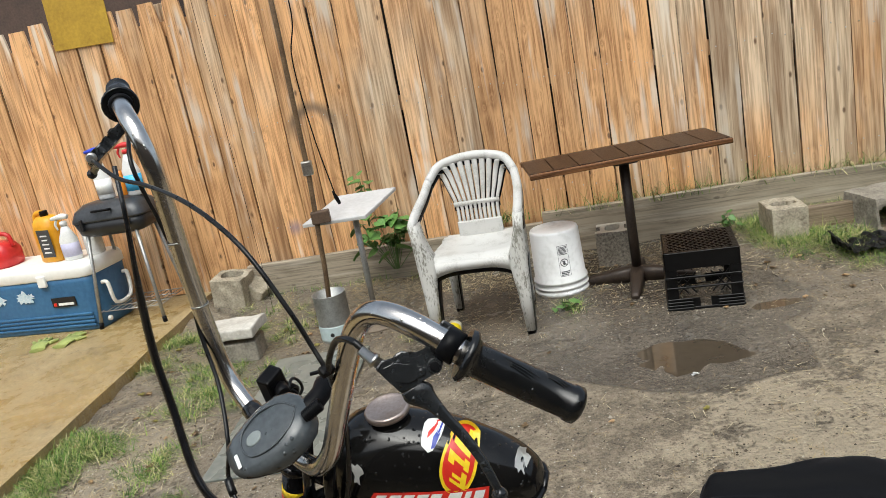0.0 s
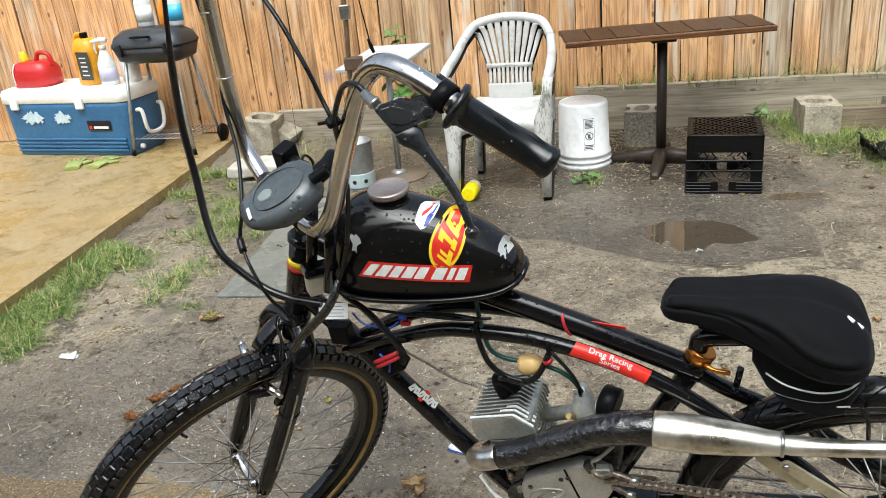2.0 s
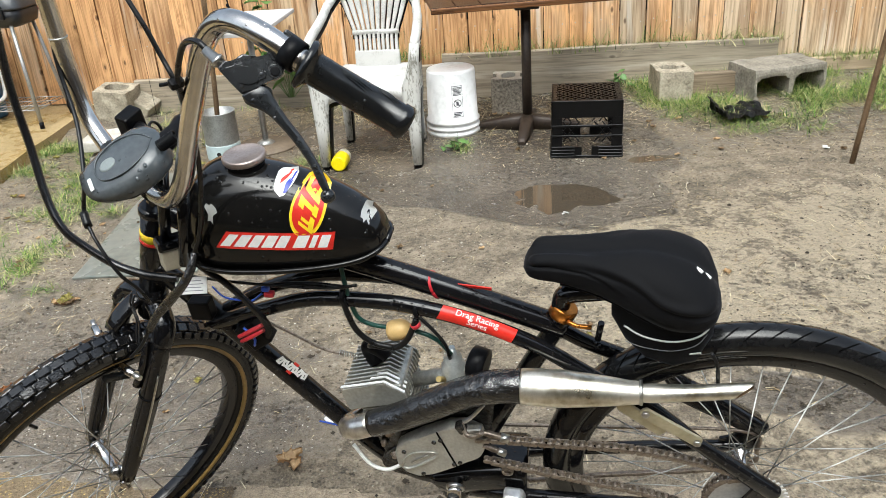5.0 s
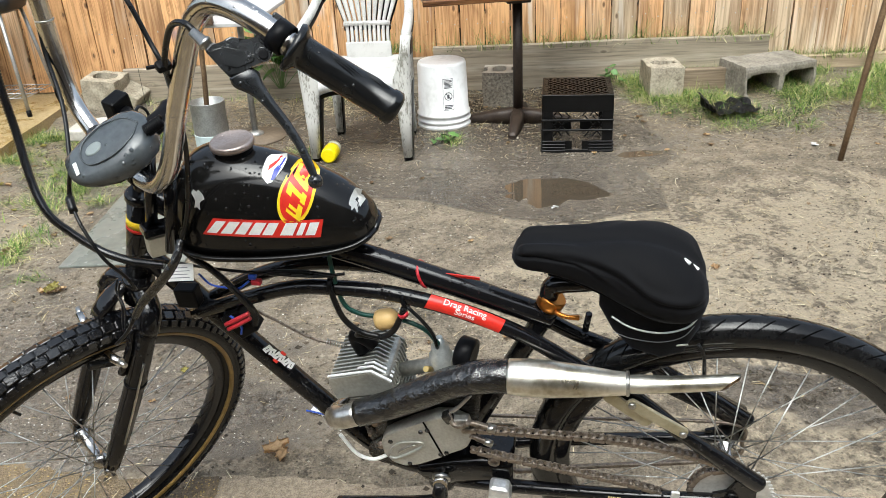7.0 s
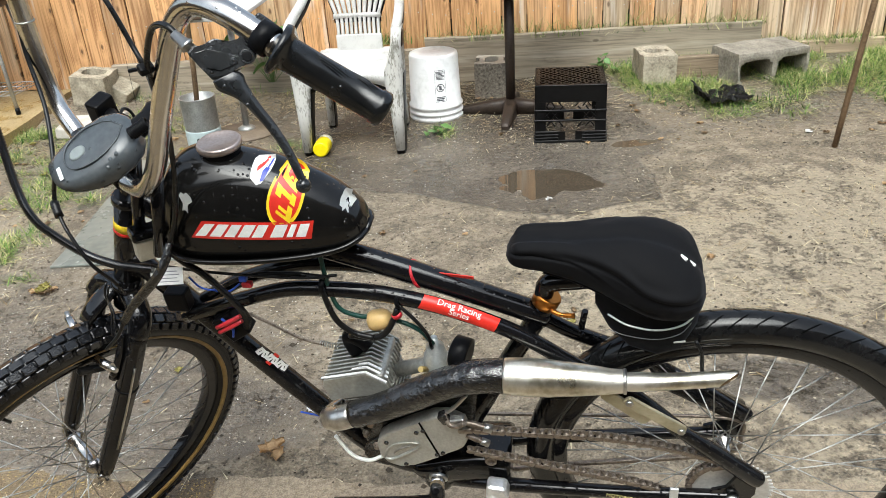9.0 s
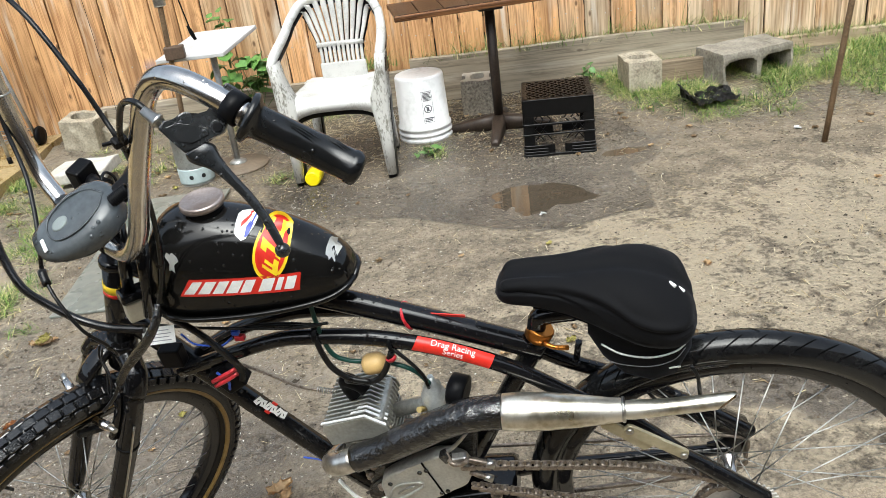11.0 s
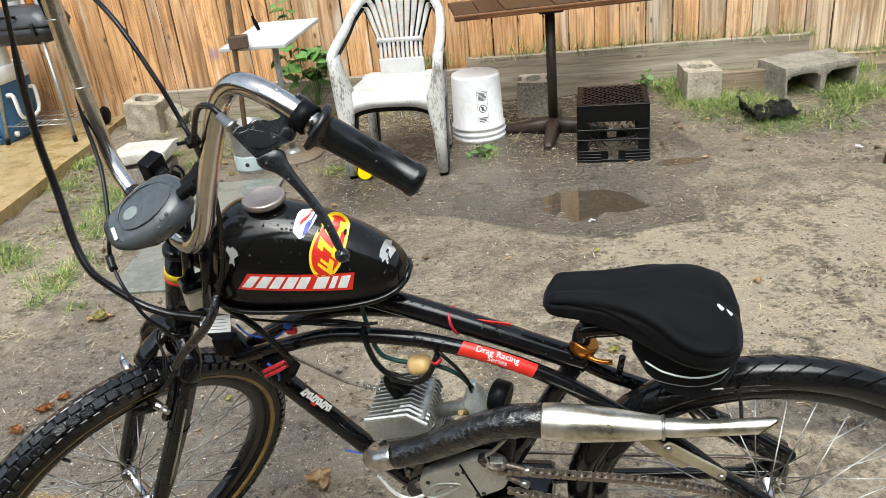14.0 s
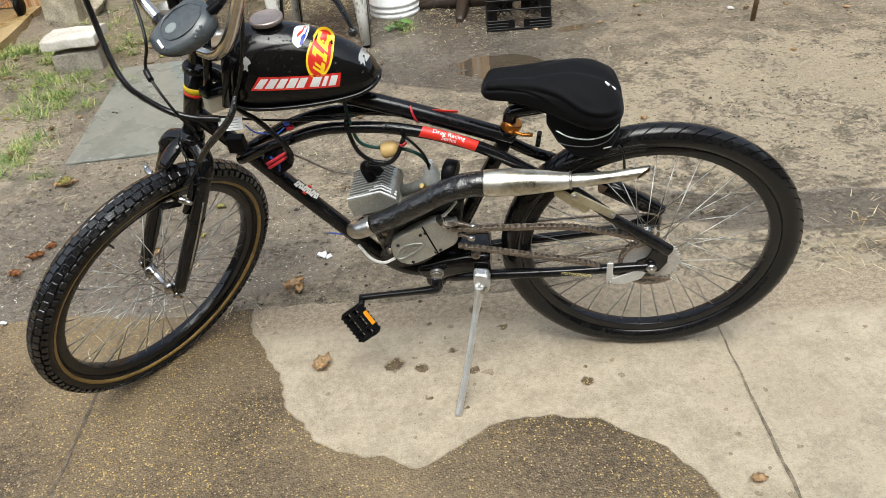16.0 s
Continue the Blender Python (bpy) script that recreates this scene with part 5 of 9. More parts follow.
jug_m = mat("orange_plastic", (0.62, 0.26, 0.008), (0.8, 0.4, 0.02), 8, 0.35, 0.1)
jg = thing("jug", on_cooler(0.16, 0.17, -10), "orange plastic jug with dark label and cap on the cooler", "jug")
sec = []
for z, w, d in ((0, 0.085, 0.06), (0.01, 0.094, 0.07), (0.20, 0.094, 0.07), (0.25, 0.082, 0.06), (0.28, 0.05, 0.04)):
    sec.append([(w * math.copysign(abs(math.cos(a)) ** 0.7, math.cos(a)) - (0.02 if z > 0.26 else 0) * 0, d * math.copysign(abs(math.sin(a)) ** 0.7, math.sin(a)), z) for a in (2 * math.pi * k / 20 for k in range(20))])
part("body", loft(sec), jug_m, jg)
part("handle", sweep([(-0.085, 0, 0.21), (-0.092, 0, 0.25), (-0.07, 0, 0.295), (0.0, 0, 0.30)], 0.016, 8, 4), jug_m, jg)
part("cap", lathe([(0.024, 0.28), (0.024, 0.308), (0.02, 0.312)], seg=18), plastic_black, jg)
part("label", box((0.11, 0.003, 0.17), (0.03, -0.071, 0.12), 0.001), plain("dark_label", (0.05, 0.05, 0.05), 0.5), jg, "dark printed label")
for k in range(5):
    part("print_bar", box((0.06 - 0.012 * (k % 2), 0.002, 0.008), (0.03, -0.0735, 0.065 + 0.026 * k)), white_st, jg.children[-1] if k == 0 else jg.children[3])


def spray_bottle(name, m, label, body, trig, band, h=0.2):
    s = thing(name, m, label, "spray bottle", "spray bottles")
    sc_ = []
    for z, w, d in ((0, 0.04, 0.026), (0.008, 0.046, 0.031), (h * 0.6, 0.046, 0.031), (h * 0.8, 0.03, 0.024), (h, 0.014, 0.014)):
        sc_.append([(w * math.cos(a), d * math.sin(a), z) for a in (2 * math.pi * k / 18 for k in range(18))])
    part("body", loft(sc_), body, s)
    part("collar", lathe([(0.017, h), (0.017, h + 0.02), (0.012, h + 0.024)], seg=16), trig, s)
    part("head", sweep([(0.03, 0, h + 0.045), (0.0, 0, h + 0.05), (-0.055, 0, h + 0.043)], [0.012, 0.016, 0.009], 10, 3), trig, s)
    part("trigger", sweep([(-0.03, 0, h + 0.035), (-0.042, 0, h + 0.01), (-0.036, 0, h - 0.02)], [0.006, 0.006, 0.004], 6, 4), trig, s)
    part("label", loft([[(1.02 * 0.046 * math.cos(a), 1.03 * 0.031 * math.sin(a), z) for a in (2 * math.pi * k / 18 for k in range(18))] for z in (h * 0.12, h * 0.5)]), band, s, "printed wrap-round label")
    return s


white_b = plain("white_bottle_plastic", (0.72, 0.72, 0.7), 0.4)
spray_bottle("spray_bottle", on_cooler(0.325, 0.12, 10) @ Matrix.Diagonal((1.25, 1.2, 1.12, 1)), "white spray bottle with red collar standing on the cooler", white_b, plain("white_trigger", (0.7, 0.7, 0.68), 0.4), plain("violet_label", (0.5, 0.48, 0.62), 0.5), 0.19)
b2 = thing("bottle", on_cooler(0.41, 0.22), "plain white squat bottle standing on the cooler", "bottle")
part("body", lathe([(0.05, 0), (0.055, 0.006), (0.055, 0.13), (0.03, 0.17), (0.02, 0.18), (0.02, 0.2), (0.016, 0.204)], seg=24), white_b, b2)

# grill on its stand
G_ = pose(-1.72, 4.76, PADZ, 0, 0, -14)
gr = thing("grill", G_, "small black portable grill on grey steel legs", "grill")
iron = mat("black_enamel", (0.006, 0.006, 0.007), (0.02, 0.021, 0.024), 18, 0.4, 0.2, dist=0.002)


def rounded(w, d, r, z, n=5):
    out = []
    for cx, cy, a0 in ((w - r, d - r, 0), (-w + r, d - r, 90), (-w + r, -d + r, 180), (w - r, -d + r, 270)):
        out += [(cx + r * math.cos(radians(a0 + 90 * a / (n - 1))), cy + r * math.sin(radians(a0 + 90 * a / (n - 1))), z) for a in range(n)]
    return out


part("firebox", loft([rounded(0.17, 0.09, 0.05, 0.545), rounded(0.215, 0.12, 0.06, 0.565), rounded(0.235, 0.135, 0.06, 0.64)]), iron, gr)
part("lid", loft([rounded(0.24, 0.14, 0.06, 0.642), rounded(0.24, 0.14, 0.06, 0.652), rounded(0.225, 0.125, 0.07, 0.70), rounded(0.18, 0.09, 0.07, 0.735), rounded(0.1, 0.04, 0.04, 0.745)]), mat("grey_enamel_lid", (0.015, 0.016, 0.018), (0.05, 0.054, 0.06), 12, 0.35, 0.15), gr, "dark grey lid")
part("handle", sweep([(-0.05, -0.12, 0.70), (-0.05, -0.155, 0.705), (0.05, -0.155, 0.705), (0.05, -0.12, 0.70)], 0.008, 8, 4), plastic_black, gr)
for sx in (-1, 1):
    part("clip", box((0.02, 0.02, 0.07), (sx * 0.15, -0.14, 0.63), 0.004), iron, gr)
    for sy in (-1, 1):
        part("leg", sweep([(sx * 0.16, sy * 0.10, 0.57), (sx * 0.215, sy * 0.16, 0.0)], 0.0105, 10, 1), galv, gr)
        tip = part("foot_cap", sweep([(sx * 0.2115, sy * 0.157, 0.035), (sx * 0.215, sy * 0.16, 0.0)], 0.013, 10, 1), plastic_black, gr)
b = bmesh.new()
for i in range(11):
    x = -0.2 + 0.04 * i
    rod((x, -0.15, 0.10), (x, 0.15, 0.10), 0.0022, 5, b)
for y in (-0.15, -0.05, 0.05, 0.15):
    rod((-0.2, y, 0.103), (0.2, y, 0.103), 0.003, 5, b)
part("wire_shelf", b, galv, gr, "grey wire shelf between the legs")
part("wheel", lathe([(0.02, -0.012), (0.05, -0.012), (0.055, 0), (0.05, 0.012), (0.02, 0.012)], G_.inverted() @ pose(0, 0, 0) @ G_ @ pose(0.235, 0.16, 0.055, 0, 90, 0), 20), plastic_black, gr, "small black plastic wheel")
blue_liq = plain("blue_liquid_bottle", (0.08, 0.45, 0.75), 0.2)
spray_bottle("spray_bottle", G_ @ pose(-0.03, 0.0, 0.745) @ Matrix.Diagonal((1.15, 1.1, 1, 1)), "white spray bottle with blue trigger standing on the grill", white_b, plain("blue_trigger", (0.03, 0.06, 0.5), 0.4), white_st, 0.24)
spray_bottle("spray_bottle", G_ @ pose(0.155, 0.02, 0.738) @ Matrix.Diagonal((1.2, 1.1, 1.02, 1)), "spray bottle half full of blue liquid on the grill", white_b, plain("red_trigger", (0.6, 0.03, 0.03), 0.4), blue_liq, 0.24)
ob_ = thing("small_bottle", G_ @ pose(0.062, 0.045, 0.744), "small orange bottle standing between spray bottles", "bottle")
part("body", lathe([(0.022, 0), (0.025, 0.004), (0.025, 0.1), (0.012, 0.125), (0.012, 0.145)], seg=16), plain("orange_bottle", (0.75, 0.25, 0.02), 0.4), ob_)

gl_m = mat("lime_work_glove", (0.22, 0.28, 0.06), (0.42, 0.46, 0.16), 30, 0.8, 0.5)
for gx, gy, rz in ((-2.29, 4.53, 15), (-2.12, 4.52, -10)):
    g_ = bmesh.new()
    for fx, fy_, ln, a in ((-0.03, 0.05, 0.07, 20), (-0.01, 0.055, 0.08, 6), (0.012, 0.055, 0.078, -5), (0.033, 0.05, 0.062, -18), (0.05, 0.0, 0.06, -55)):
        d = Vector((math.sin(radians(-a)), math.cos(radians(a)), 0))
        sweep([Vector((fx, fy_, 0.01)), Vector((fx, fy_, 0.01)) + d * ln * 0.6, Vector((fx, fy_, 0.008)) + d * ln], [0.012, 0.011, 0.007], 8, 3, g_)
    sec = [[(w * math.cos(a), y, 0.011 + 0.011 * math.sin(a)) for a in (2 * math.pi * k / 14 for k in range(14))] for y, w in ((-0.09, 0.045), (-0.05, 0.04), (0.0, 0.05), (0.055, 0.048))]
    loft(sec, g_)
    tagged(part("work_glove", g_, gl_m, None, m=pose(gx, gy, PADZ, 0, 0, rz)), "lime green work glove lying on the wet pad", "glove", "gloves")

# ---------- motorised bicycle ----------
# its own frame: x forward from the rear contact, y to its left, z up in its leaning plane
BIKE = pose(0.766, 0.955, 0.0, -10.2, 0, 161.4)
bike = thing("motorised_bicycle", BIKE, "wet black motorised cruiser bicycle leaning on its kickstand", "bicycle")
HEAD = Vector((0.973, 0.0, 0.705))
RAKE, TURNED = radians(19.7), radians(56)
AXIS = Vector((-math.sin(RAKE), 0, math.cos(RAKE)))
FWD = Vector((math.cos(RAKE), 0, math.sin(RAKE)))
SF = FWD * math.cos(TURNED) + Vector((0, 1, 0)) * math.sin(TURNED)
SL = -FWD * math.sin(TURNED) + Vector((0, 1, 0)) * math.cos(TURNED)
# the steered frame: x ahead of the fork, y to its left, z up the steering axis
STEER = Matrix.Translation(HEAD) @ Matrix((SF, SL, AXIS)).transposed().to_4x4()
ROUND = pose(0, 0, 0, 90, 0, 0)
R_TYRE = 0.337


def ribbed(points, radii, seg, n):
    """A corrugated sleeve along a path; stretches thinner than 5 mm stay smooth."""
    fine = cat_rom(points, 38)
    per = (len(fine) - 1) / (len(radii) - 1)
    rs = []
    for i in range(len(fine)):
        j = min(int(i / per), len(radii) - 2)
        rr_ = radii[j] + (radii[j + 1] - radii[j]) * (i / per - j)
        rs.append(rr_ * (1.0 if rr_ < 0.005 else (1.07 if i % 2 else 0.86)))
    return sweep(fine, rs, seg, 1, smooth=False)


def torus_prof(R, r, n=14, sq=1.0):
    return [(R + r * math.copysign(abs(math.cos(a)) ** sq, math.cos(a)), r * math.copysign(abs(math.sin(a)) ** sq, math.sin(a))) for a in (2 * math.pi * k / n for k in range(n))]


rim_black = wet_drops(mat("wet_black_rim", (0.004, 0.004, 0.0045), (0.010, 0.010, 0.012), 30, 0.10, 0.05, dist=0.001, spec=0.4), 170, 0.34, 0.6)
groove_black = mat("tread_groove", (0.0015, 0.0015, 0.0015), (0.003, 0.003, 0.003), 60, 0.9, 0.1, spec=0.02)


def wheel(name, m, knobby, label):
    tr = 0.027 if knobby else 0.026
    rc = R_TYRE - tr - (0.004 if knobby else 0.001)
    rim_r = rc - tr * 0.72
    prof = [(rim_r + 0.006, -0.013), (rim_r + 0.006, 0.013), (rim_r - 0.010, 0.0145), (rim_r - 0.021, 0.0138), (rim_r - 0.0250, 0.0120), (rim_r - 0.0255, 0.0114), (rim_r - 0.0258, 0.0), (rim_r - 0.0255, -0.0114), (rim_r - 0.0250, -0.0120), (rim_r - 0.021, -0.0138), (rim_r - 0.010, -0.0145)]
    w = part(name, lathe(prof, ROUND, 72, closed=True), rim_black, bike, label, m)
    part("tyre", lathe(torus_prof(rc, tr, 18), ROUND, 96, closed=True), rear_rubber, w, "knobbly black tyre with tan sidewall" if knobby else "wide black tyre with slanted grooves")
    b = bmesh.new()
    if knobby:
        n = 90
        vs, fs = [], []
        for k in range(n):
            a0 = 2 * math.pi * k / n
            for row, (ang, wd, ln, off) in enumerate(((-62, 0.0125, 0.0165, 0.0), (-31, 0.0156, 0.0220, 0.5), (0, 0.0156, 0.0220, 0.0), (31, 0.0156, 0.0220, 0.5), (62, 0.0125, 0.0165, 0.0))):
                a = a0 + off * 2 * math.pi / n
                q = pose(0, 0, 0, 0, math.degrees(a), 0) @ Matrix.Translation((rc, 0, 0)) @ pose(0, 0, 0, 0, 0, ang + 3 * math.sin(k * 1.7)) @ Matrix.Translation((tr, 0, 0))
                k0 = len(vs)
                for x, g in ((-0.003, 1.0), (0.0026, 0.97), (0.0040, 0.80)):
                    vs += [tuple(q @ Vector((x, g * wd * cy / 2, g * ln * cz / 2))) for cy, cz in ((-1, -0.75), (-0.75, -1), (0.75, -1), (1, -0.75), (1, 0.75), (0.75, 1), (-0.75, 1), (-1, 0.75))]
                for lv in (0, 8):
                    fs += [(k0 + lv + i, k0 + lv + (i + 1) % 8, k0 + lv + 8 + (i + 1) % 8, k0 + lv + 8 + i) for i in range(8)]
                fs.append(tuple(k0 + 16 + i for i in range(8)))
        mk = bpy.data.meshes.new("tread")
        mk.from_pydata(vs, [], fs)
        b.from_mesh(mk)
        bpy.data.meshes.remove(mk)
        part("tread", b, rubber, w, "square rubber knobs round the tyre")
        for s in (-1, 1):
            part("sidewall", lathe([(rc - 0.0165, s * 0.0221), (rc - 0.0125, s * 0.0247), (rc - 0.0085, s * 0.0263), (rc - 0.0085, s * 0.0250), (rc - 0.0125, s * 0.0232), (rc - 0.0165, s * 0.0205)], ROUND, 96, closed=True), gum, w, "tan gum sidewall band")
    else:
        # long slanting cuts over the shoulder, with a short one between each pair
        n = 62
        for k in range(n):
            for s in (-1, 1):
                for f0, f1, sh, off in ((7, 50, 4.6, 0.0), (33, 58, 2.4, 0.5)):
                    prev = None
                    for i in range(7):
                        t = i / 6
                        f = radians(f0 + (f1 - f0) * t)
                        th = 2 * math.pi * (k + off + (0.25 if s > 0 else 0)) / n - radians(sh * t)
                        half = 0.0019 * math.sin(math.pi * (0.12 + 0.76 * t)) / 0.33
                        row = []
                        for e in (-1, 1):
                            a, r = th + e * half, rc + (tr + 0.00035) * math.cos(f)
                            row.append(b.verts.new((r * math.cos(a), s * (tr + 0.00035) * math.sin(f), r * math.sin(a))))
                        if prev:
                            b.faces.new((prev[0], prev[1], row[1], row[0]))
                        prev = row
        part("tread", b, groove_black, w, "slanted dark tread grooves")
    hw = 0.05 if knobby else 0.055
    part("hub", lathe([(0.006, -hw - 0.02), (0.006, -hw), (0.012, -hw + 0.004), (0.019, -hw + 0.012), (0.019, -hw + 0.016), (0.011, -hw + 0.022), (0.011, hw - 0.022), (0.019, hw - 0.016), (0.019, hw - 0.012), (0.012, hw - 0.004), (0.006, hw), (0.006, hw + 0.02)], ROUND, 20), chrome, w, "shiny steel hub")
    sp = mesh_of("spoke", rod((0, 0, 0.0), (0, 0, 1), 0.00112, 5), spoke_steel)
    for k in range(36):
        s = 1 if k % 2 else -1
        a = 2 * math.pi * k / 36
        c = (1 if (k // 2) % 2 else -1) * radians(62)
        p0 = Vector((0.018 * math.cos(a + c), s * (hw - 0.014), 0.018 * math.sin(a + c)))
        p1 = Vector(((rim_r - 0.026) * math.cos(a), s * 0.003, (rim_r - 0.026) * math.sin(a)))
        d = p1 - p0
        share("spoke", sp, w, Matrix.Translation(p0) @ d.to_track_quat("Z", "Y").to_matrix().to_4x4() @ Matrix.Diagonal((1, 1, d.length, 1)))
    a = 1.0
    part("valve", rod(((rim_r - 0.026) * math.cos(a), 0, (rim_r - 0.026) * math.sin(a)), ((rim_r - 0.060) * math.cos(a), 0, (rim_r - 0.060) * math.sin(a)), 0.003, 8), dry_rubber, w)
    return w


rear = wheel("rear_wheel", pose(0, 0, R_TYRE), False, "black rear wheel with steel spokes")
front = wheel("front_wheel", STEER @ pose(0.084, 0, -0.417), True, "black front wheel turned to the side")

# frame
fr = part("head_tube", sweep([HEAD - AXIS * 0.012, HEAD + AXIS * 0.16], 0.021, 16, 1), black_paint, bike, "black head tube")
for k, (a, r) in enumerate(((-0.018, 0.026), (0.16, 0.025))):
    part("headset_cup", lathe([(r - 0.004, -0.006), (r, -0.003), (r, 0.006), (r - 0.005, 0.011)], Matrix.Translation(HEAD + AXIS * a) @ pose(0, 0, 0, 0, -19.7, 0), 20), black_paint, bike)
part("down_tube", sweep([(0.955, 0, 0.755), (0.867, 0, 0.643), (0.776, 0, 0.523), (0.686, 0, 0.406), (0.63, 0, 0.335), (0.57, 0, 0.285), (0.494, 0, 0.27)], 0.0185, 16, 6), black_paint, bike)
part("top_tube", sweep([(0.915, 0, 0.86), (0.80, 0, 0.805), (0.68, 0, 0.790), (0.573, 0, 0.758), (0.45, 0, 0.713), (0.327, 0, 0.665), (0.295, 0, 0.652)], 0.0185, 16, 6), black_paint, bike)
for s in (-1, 1):
    part("arch_tube", sweep([(0.885, s * 0.012, 0.635), (0.787, s * 0.03, 0.684), (0.70, s * 0.031, 0.713), (0.640, s * 0.031, 0.719), (0.541, s * 0.031, 0.713), (0.435, s * 0.031, 0.686), (0.339, s * 0.031, 0.643), (0.258, s * 0.035, 0.590), (0.16, s * 0.048, 0.535), (0.09, s * 0.06, 0.478)], 0.0125, 12, 6), black_paint, bike)
    part("seat_stay", sweep([(0.10, s * 0.06, 0.486), (0.03, s * 0.064, 0.432), (-0.020, s * 0.066, 0.392), (-0.033, s * 0.066, 0.382)], [0.0140, 0.019, 0.020, 0.0195], 14, 5, flat=0.72), black_paint, bike)
    part("chain_stay", sweep([(0.47, s * 0.028, 0.275), (0.36, s * 0.05, 0.300), (0.20, s * 0.06, 0.315), (0.026, s * 0.066, 0.333), (-0.01, s * 0.067, 0.337)], [0.013, 0.0125, 0.0115, 0.0105, 0.010], 12, 5), black_paint, bike)
    part("dropout", prism([(-0.018, -0.018), (0.012, -0.020), (0.035, -0.004), (0.032, 0.014), (0.010, 0.022), (-0.006, 0.060), (-0.034, 0.052), (-0.035, 0.010)], 0.006, pose(0, s * 0.067 + 0.003, R_TYRE, 90, 0, 0), 0.001), black_paint, bike)
    part("axle_nut", lathe([(0.012, 0), (0.012, 0.009), (0.007, 0.01), (0.007, 0.017)], pose(0, s * 0.071, R_TYRE, -s * 90, 0, 0), 6), steel, bike)
part("seat_tube", sweep([(0.29, 0, 0.69), (0.36, 0, 0.55), (0.43, 0, 0.40), (0.494, 0, 0.27)], 0.0165, 14, 4), black_paint, bike)
part("stay_bridge", loft([[(x, y, zc + h * q) for y, q in ((0.046, -0.75), (0.050, -0.35), (0.050, 0.35), (0.046, 0.8), (0.030, 1.0), (-0.030, 1.0), (-0.046, 0.8), (-0.050, 0.0), (-0.046, -0.75), (-0.030, -1.0), (0.030, -1.0))] for x, zc, h in ((0.531, 0.318, 0.012), (0.522, 0.310, 0.022), (0.495, 0.303, 0.036), (0.466, 0.315, 0.033), (0.42, 0.322, 0.034), (0.368, 0.325, 0.034), (0.360, 0.324, 0.028))]), black_paint, bike, "black casting joining bottom bracket and stays")
part("casting_boss", lathe([(0.0065, 0.0), (0.0065, 0.0035), (0.0100, 0.0035), (0.0105, 0.0), (0.0105, -0.012)], pose(0.391, 0.056, 0.370, -90, 0, 0), 22), rusty, bike, "worn steel ring on the casting")
part("bottom_bracket", lathe([(0.018, -0.04), (0.024, -0.036), (0.024, 0.036), (0.018, 0.04)], pose(0.494, 0, 0.27) @ ROUND, 20), black_paint, bike)
part("brace", box((0.10, 0.02, 0.016), (0.44, 0, 0.30), 0.004), black_paint, bike)
band = part("red_band", sweep([Vector((0.491, 0, 0.728)) + Vector((0.0195 * 0.35 * math.sin(a), 0.0198 * math.cos(a), 0.0198 * math.sin(a))) for a in (2 * math.pi * k / 16 for k in range(17))], 0.0026, 6, 2), red_wire, bike, "red tape band")


# fuel tank: a teardrop skin over its rolled seam
def interp(tab, u):
    for (a, va), (b, vb) in zip(tab, tab[1:]):
        if u <= b:
            t = (u - a) / (b - a)
            return va + (vb - va) * t
    return tab[-1][1]


def smooth_tab(tab):
    """Rounds a table of (u, value) by a fine spline."""
    pts = cat_rom([(a, v, 0) for a, v in tab], 8)
    return [(p.x, p.y) for p in pts]


TX0, TX1 = 0.551, 0.858
T_TOP = smooth_tab([(0, 0.832), (0.035, 0.856), (0.15, 0.889), (0.35, 0.921), (0.55, 0.939), (0.75, 0.944), (0.87, 0.932), (0.95, 0.90), (1, 0.858)])
T_BOT = smooth_tab([(0, 0.819), (0.12, 0.810), (0.4, 0.805), (0.7, 0.806), (0.9, 0.812), (1, 0.825)])
T_W = smooth_tab([(0, 0.012), (0.035, 0.034), (0.15, 0.053), (0.35, 0.067), (0.6, 0.077), (0.8, 0.079), (0.92, 0.064), (0.98, 0.036), (1, 0.012)])
PW = 2.3


def tank_y(x, z):
    """Half width of the tank at a place on its side."""
    u = (x - TX0) / (TX1 - TX0)
    zb, zt, w = interp(T_BOT, u), interp(T_TOP, u), interp(T_W, u)
    k = min(1, max(0, (z - zb) / (zt - zb)))
    return w * max(0.0, 1 - k ** PW) ** (1 / PW)


sec = []
for i in range(49):
    u = 0.5 - 0.5 * math.cos(math.pi * i / 48)
    zb, zt, w = interp(T_BOT, u), interp(T_TOP, u), interp(T_W, u)
    x = TX0 + (TX1 - TX0) * u
    ring = []
    for k in range(25):
        a = math.pi * k / 24
        ring.append((x, w * math.copysign(abs(math.cos(a)) ** (2 / PW), math.cos(a)), zb + (zt - zb) * max(0, math.sin(a)) ** (2 / PW)))
    ring += [(x, -w * 0.7, zb - 0.008), (x, 0, zb - 0.012), (x, w * 0.7, zb - 0.008)]
    sec.append(ring)
tank = part("fuel_tank", loft(sec), tank_paint, bike, "glossy wet black teardrop fuel tank")
loop = []
for i in range(49):
    u = 0.5 - 0.5 * math.cos(math.pi * i / 48)
    loop.append((TX0 + (TX1 - TX0) * u, interp(T_W, u) + 0.004, interp(T_BOT, u)))
loop = loop + [(x, -y, z) for x, y, z in loop[::-1]]
part("seam", sweep(loop + loop[:1], 0.0042, 8, 1, smooth=False), tank_paint, tank, "rolled seam round the tank")


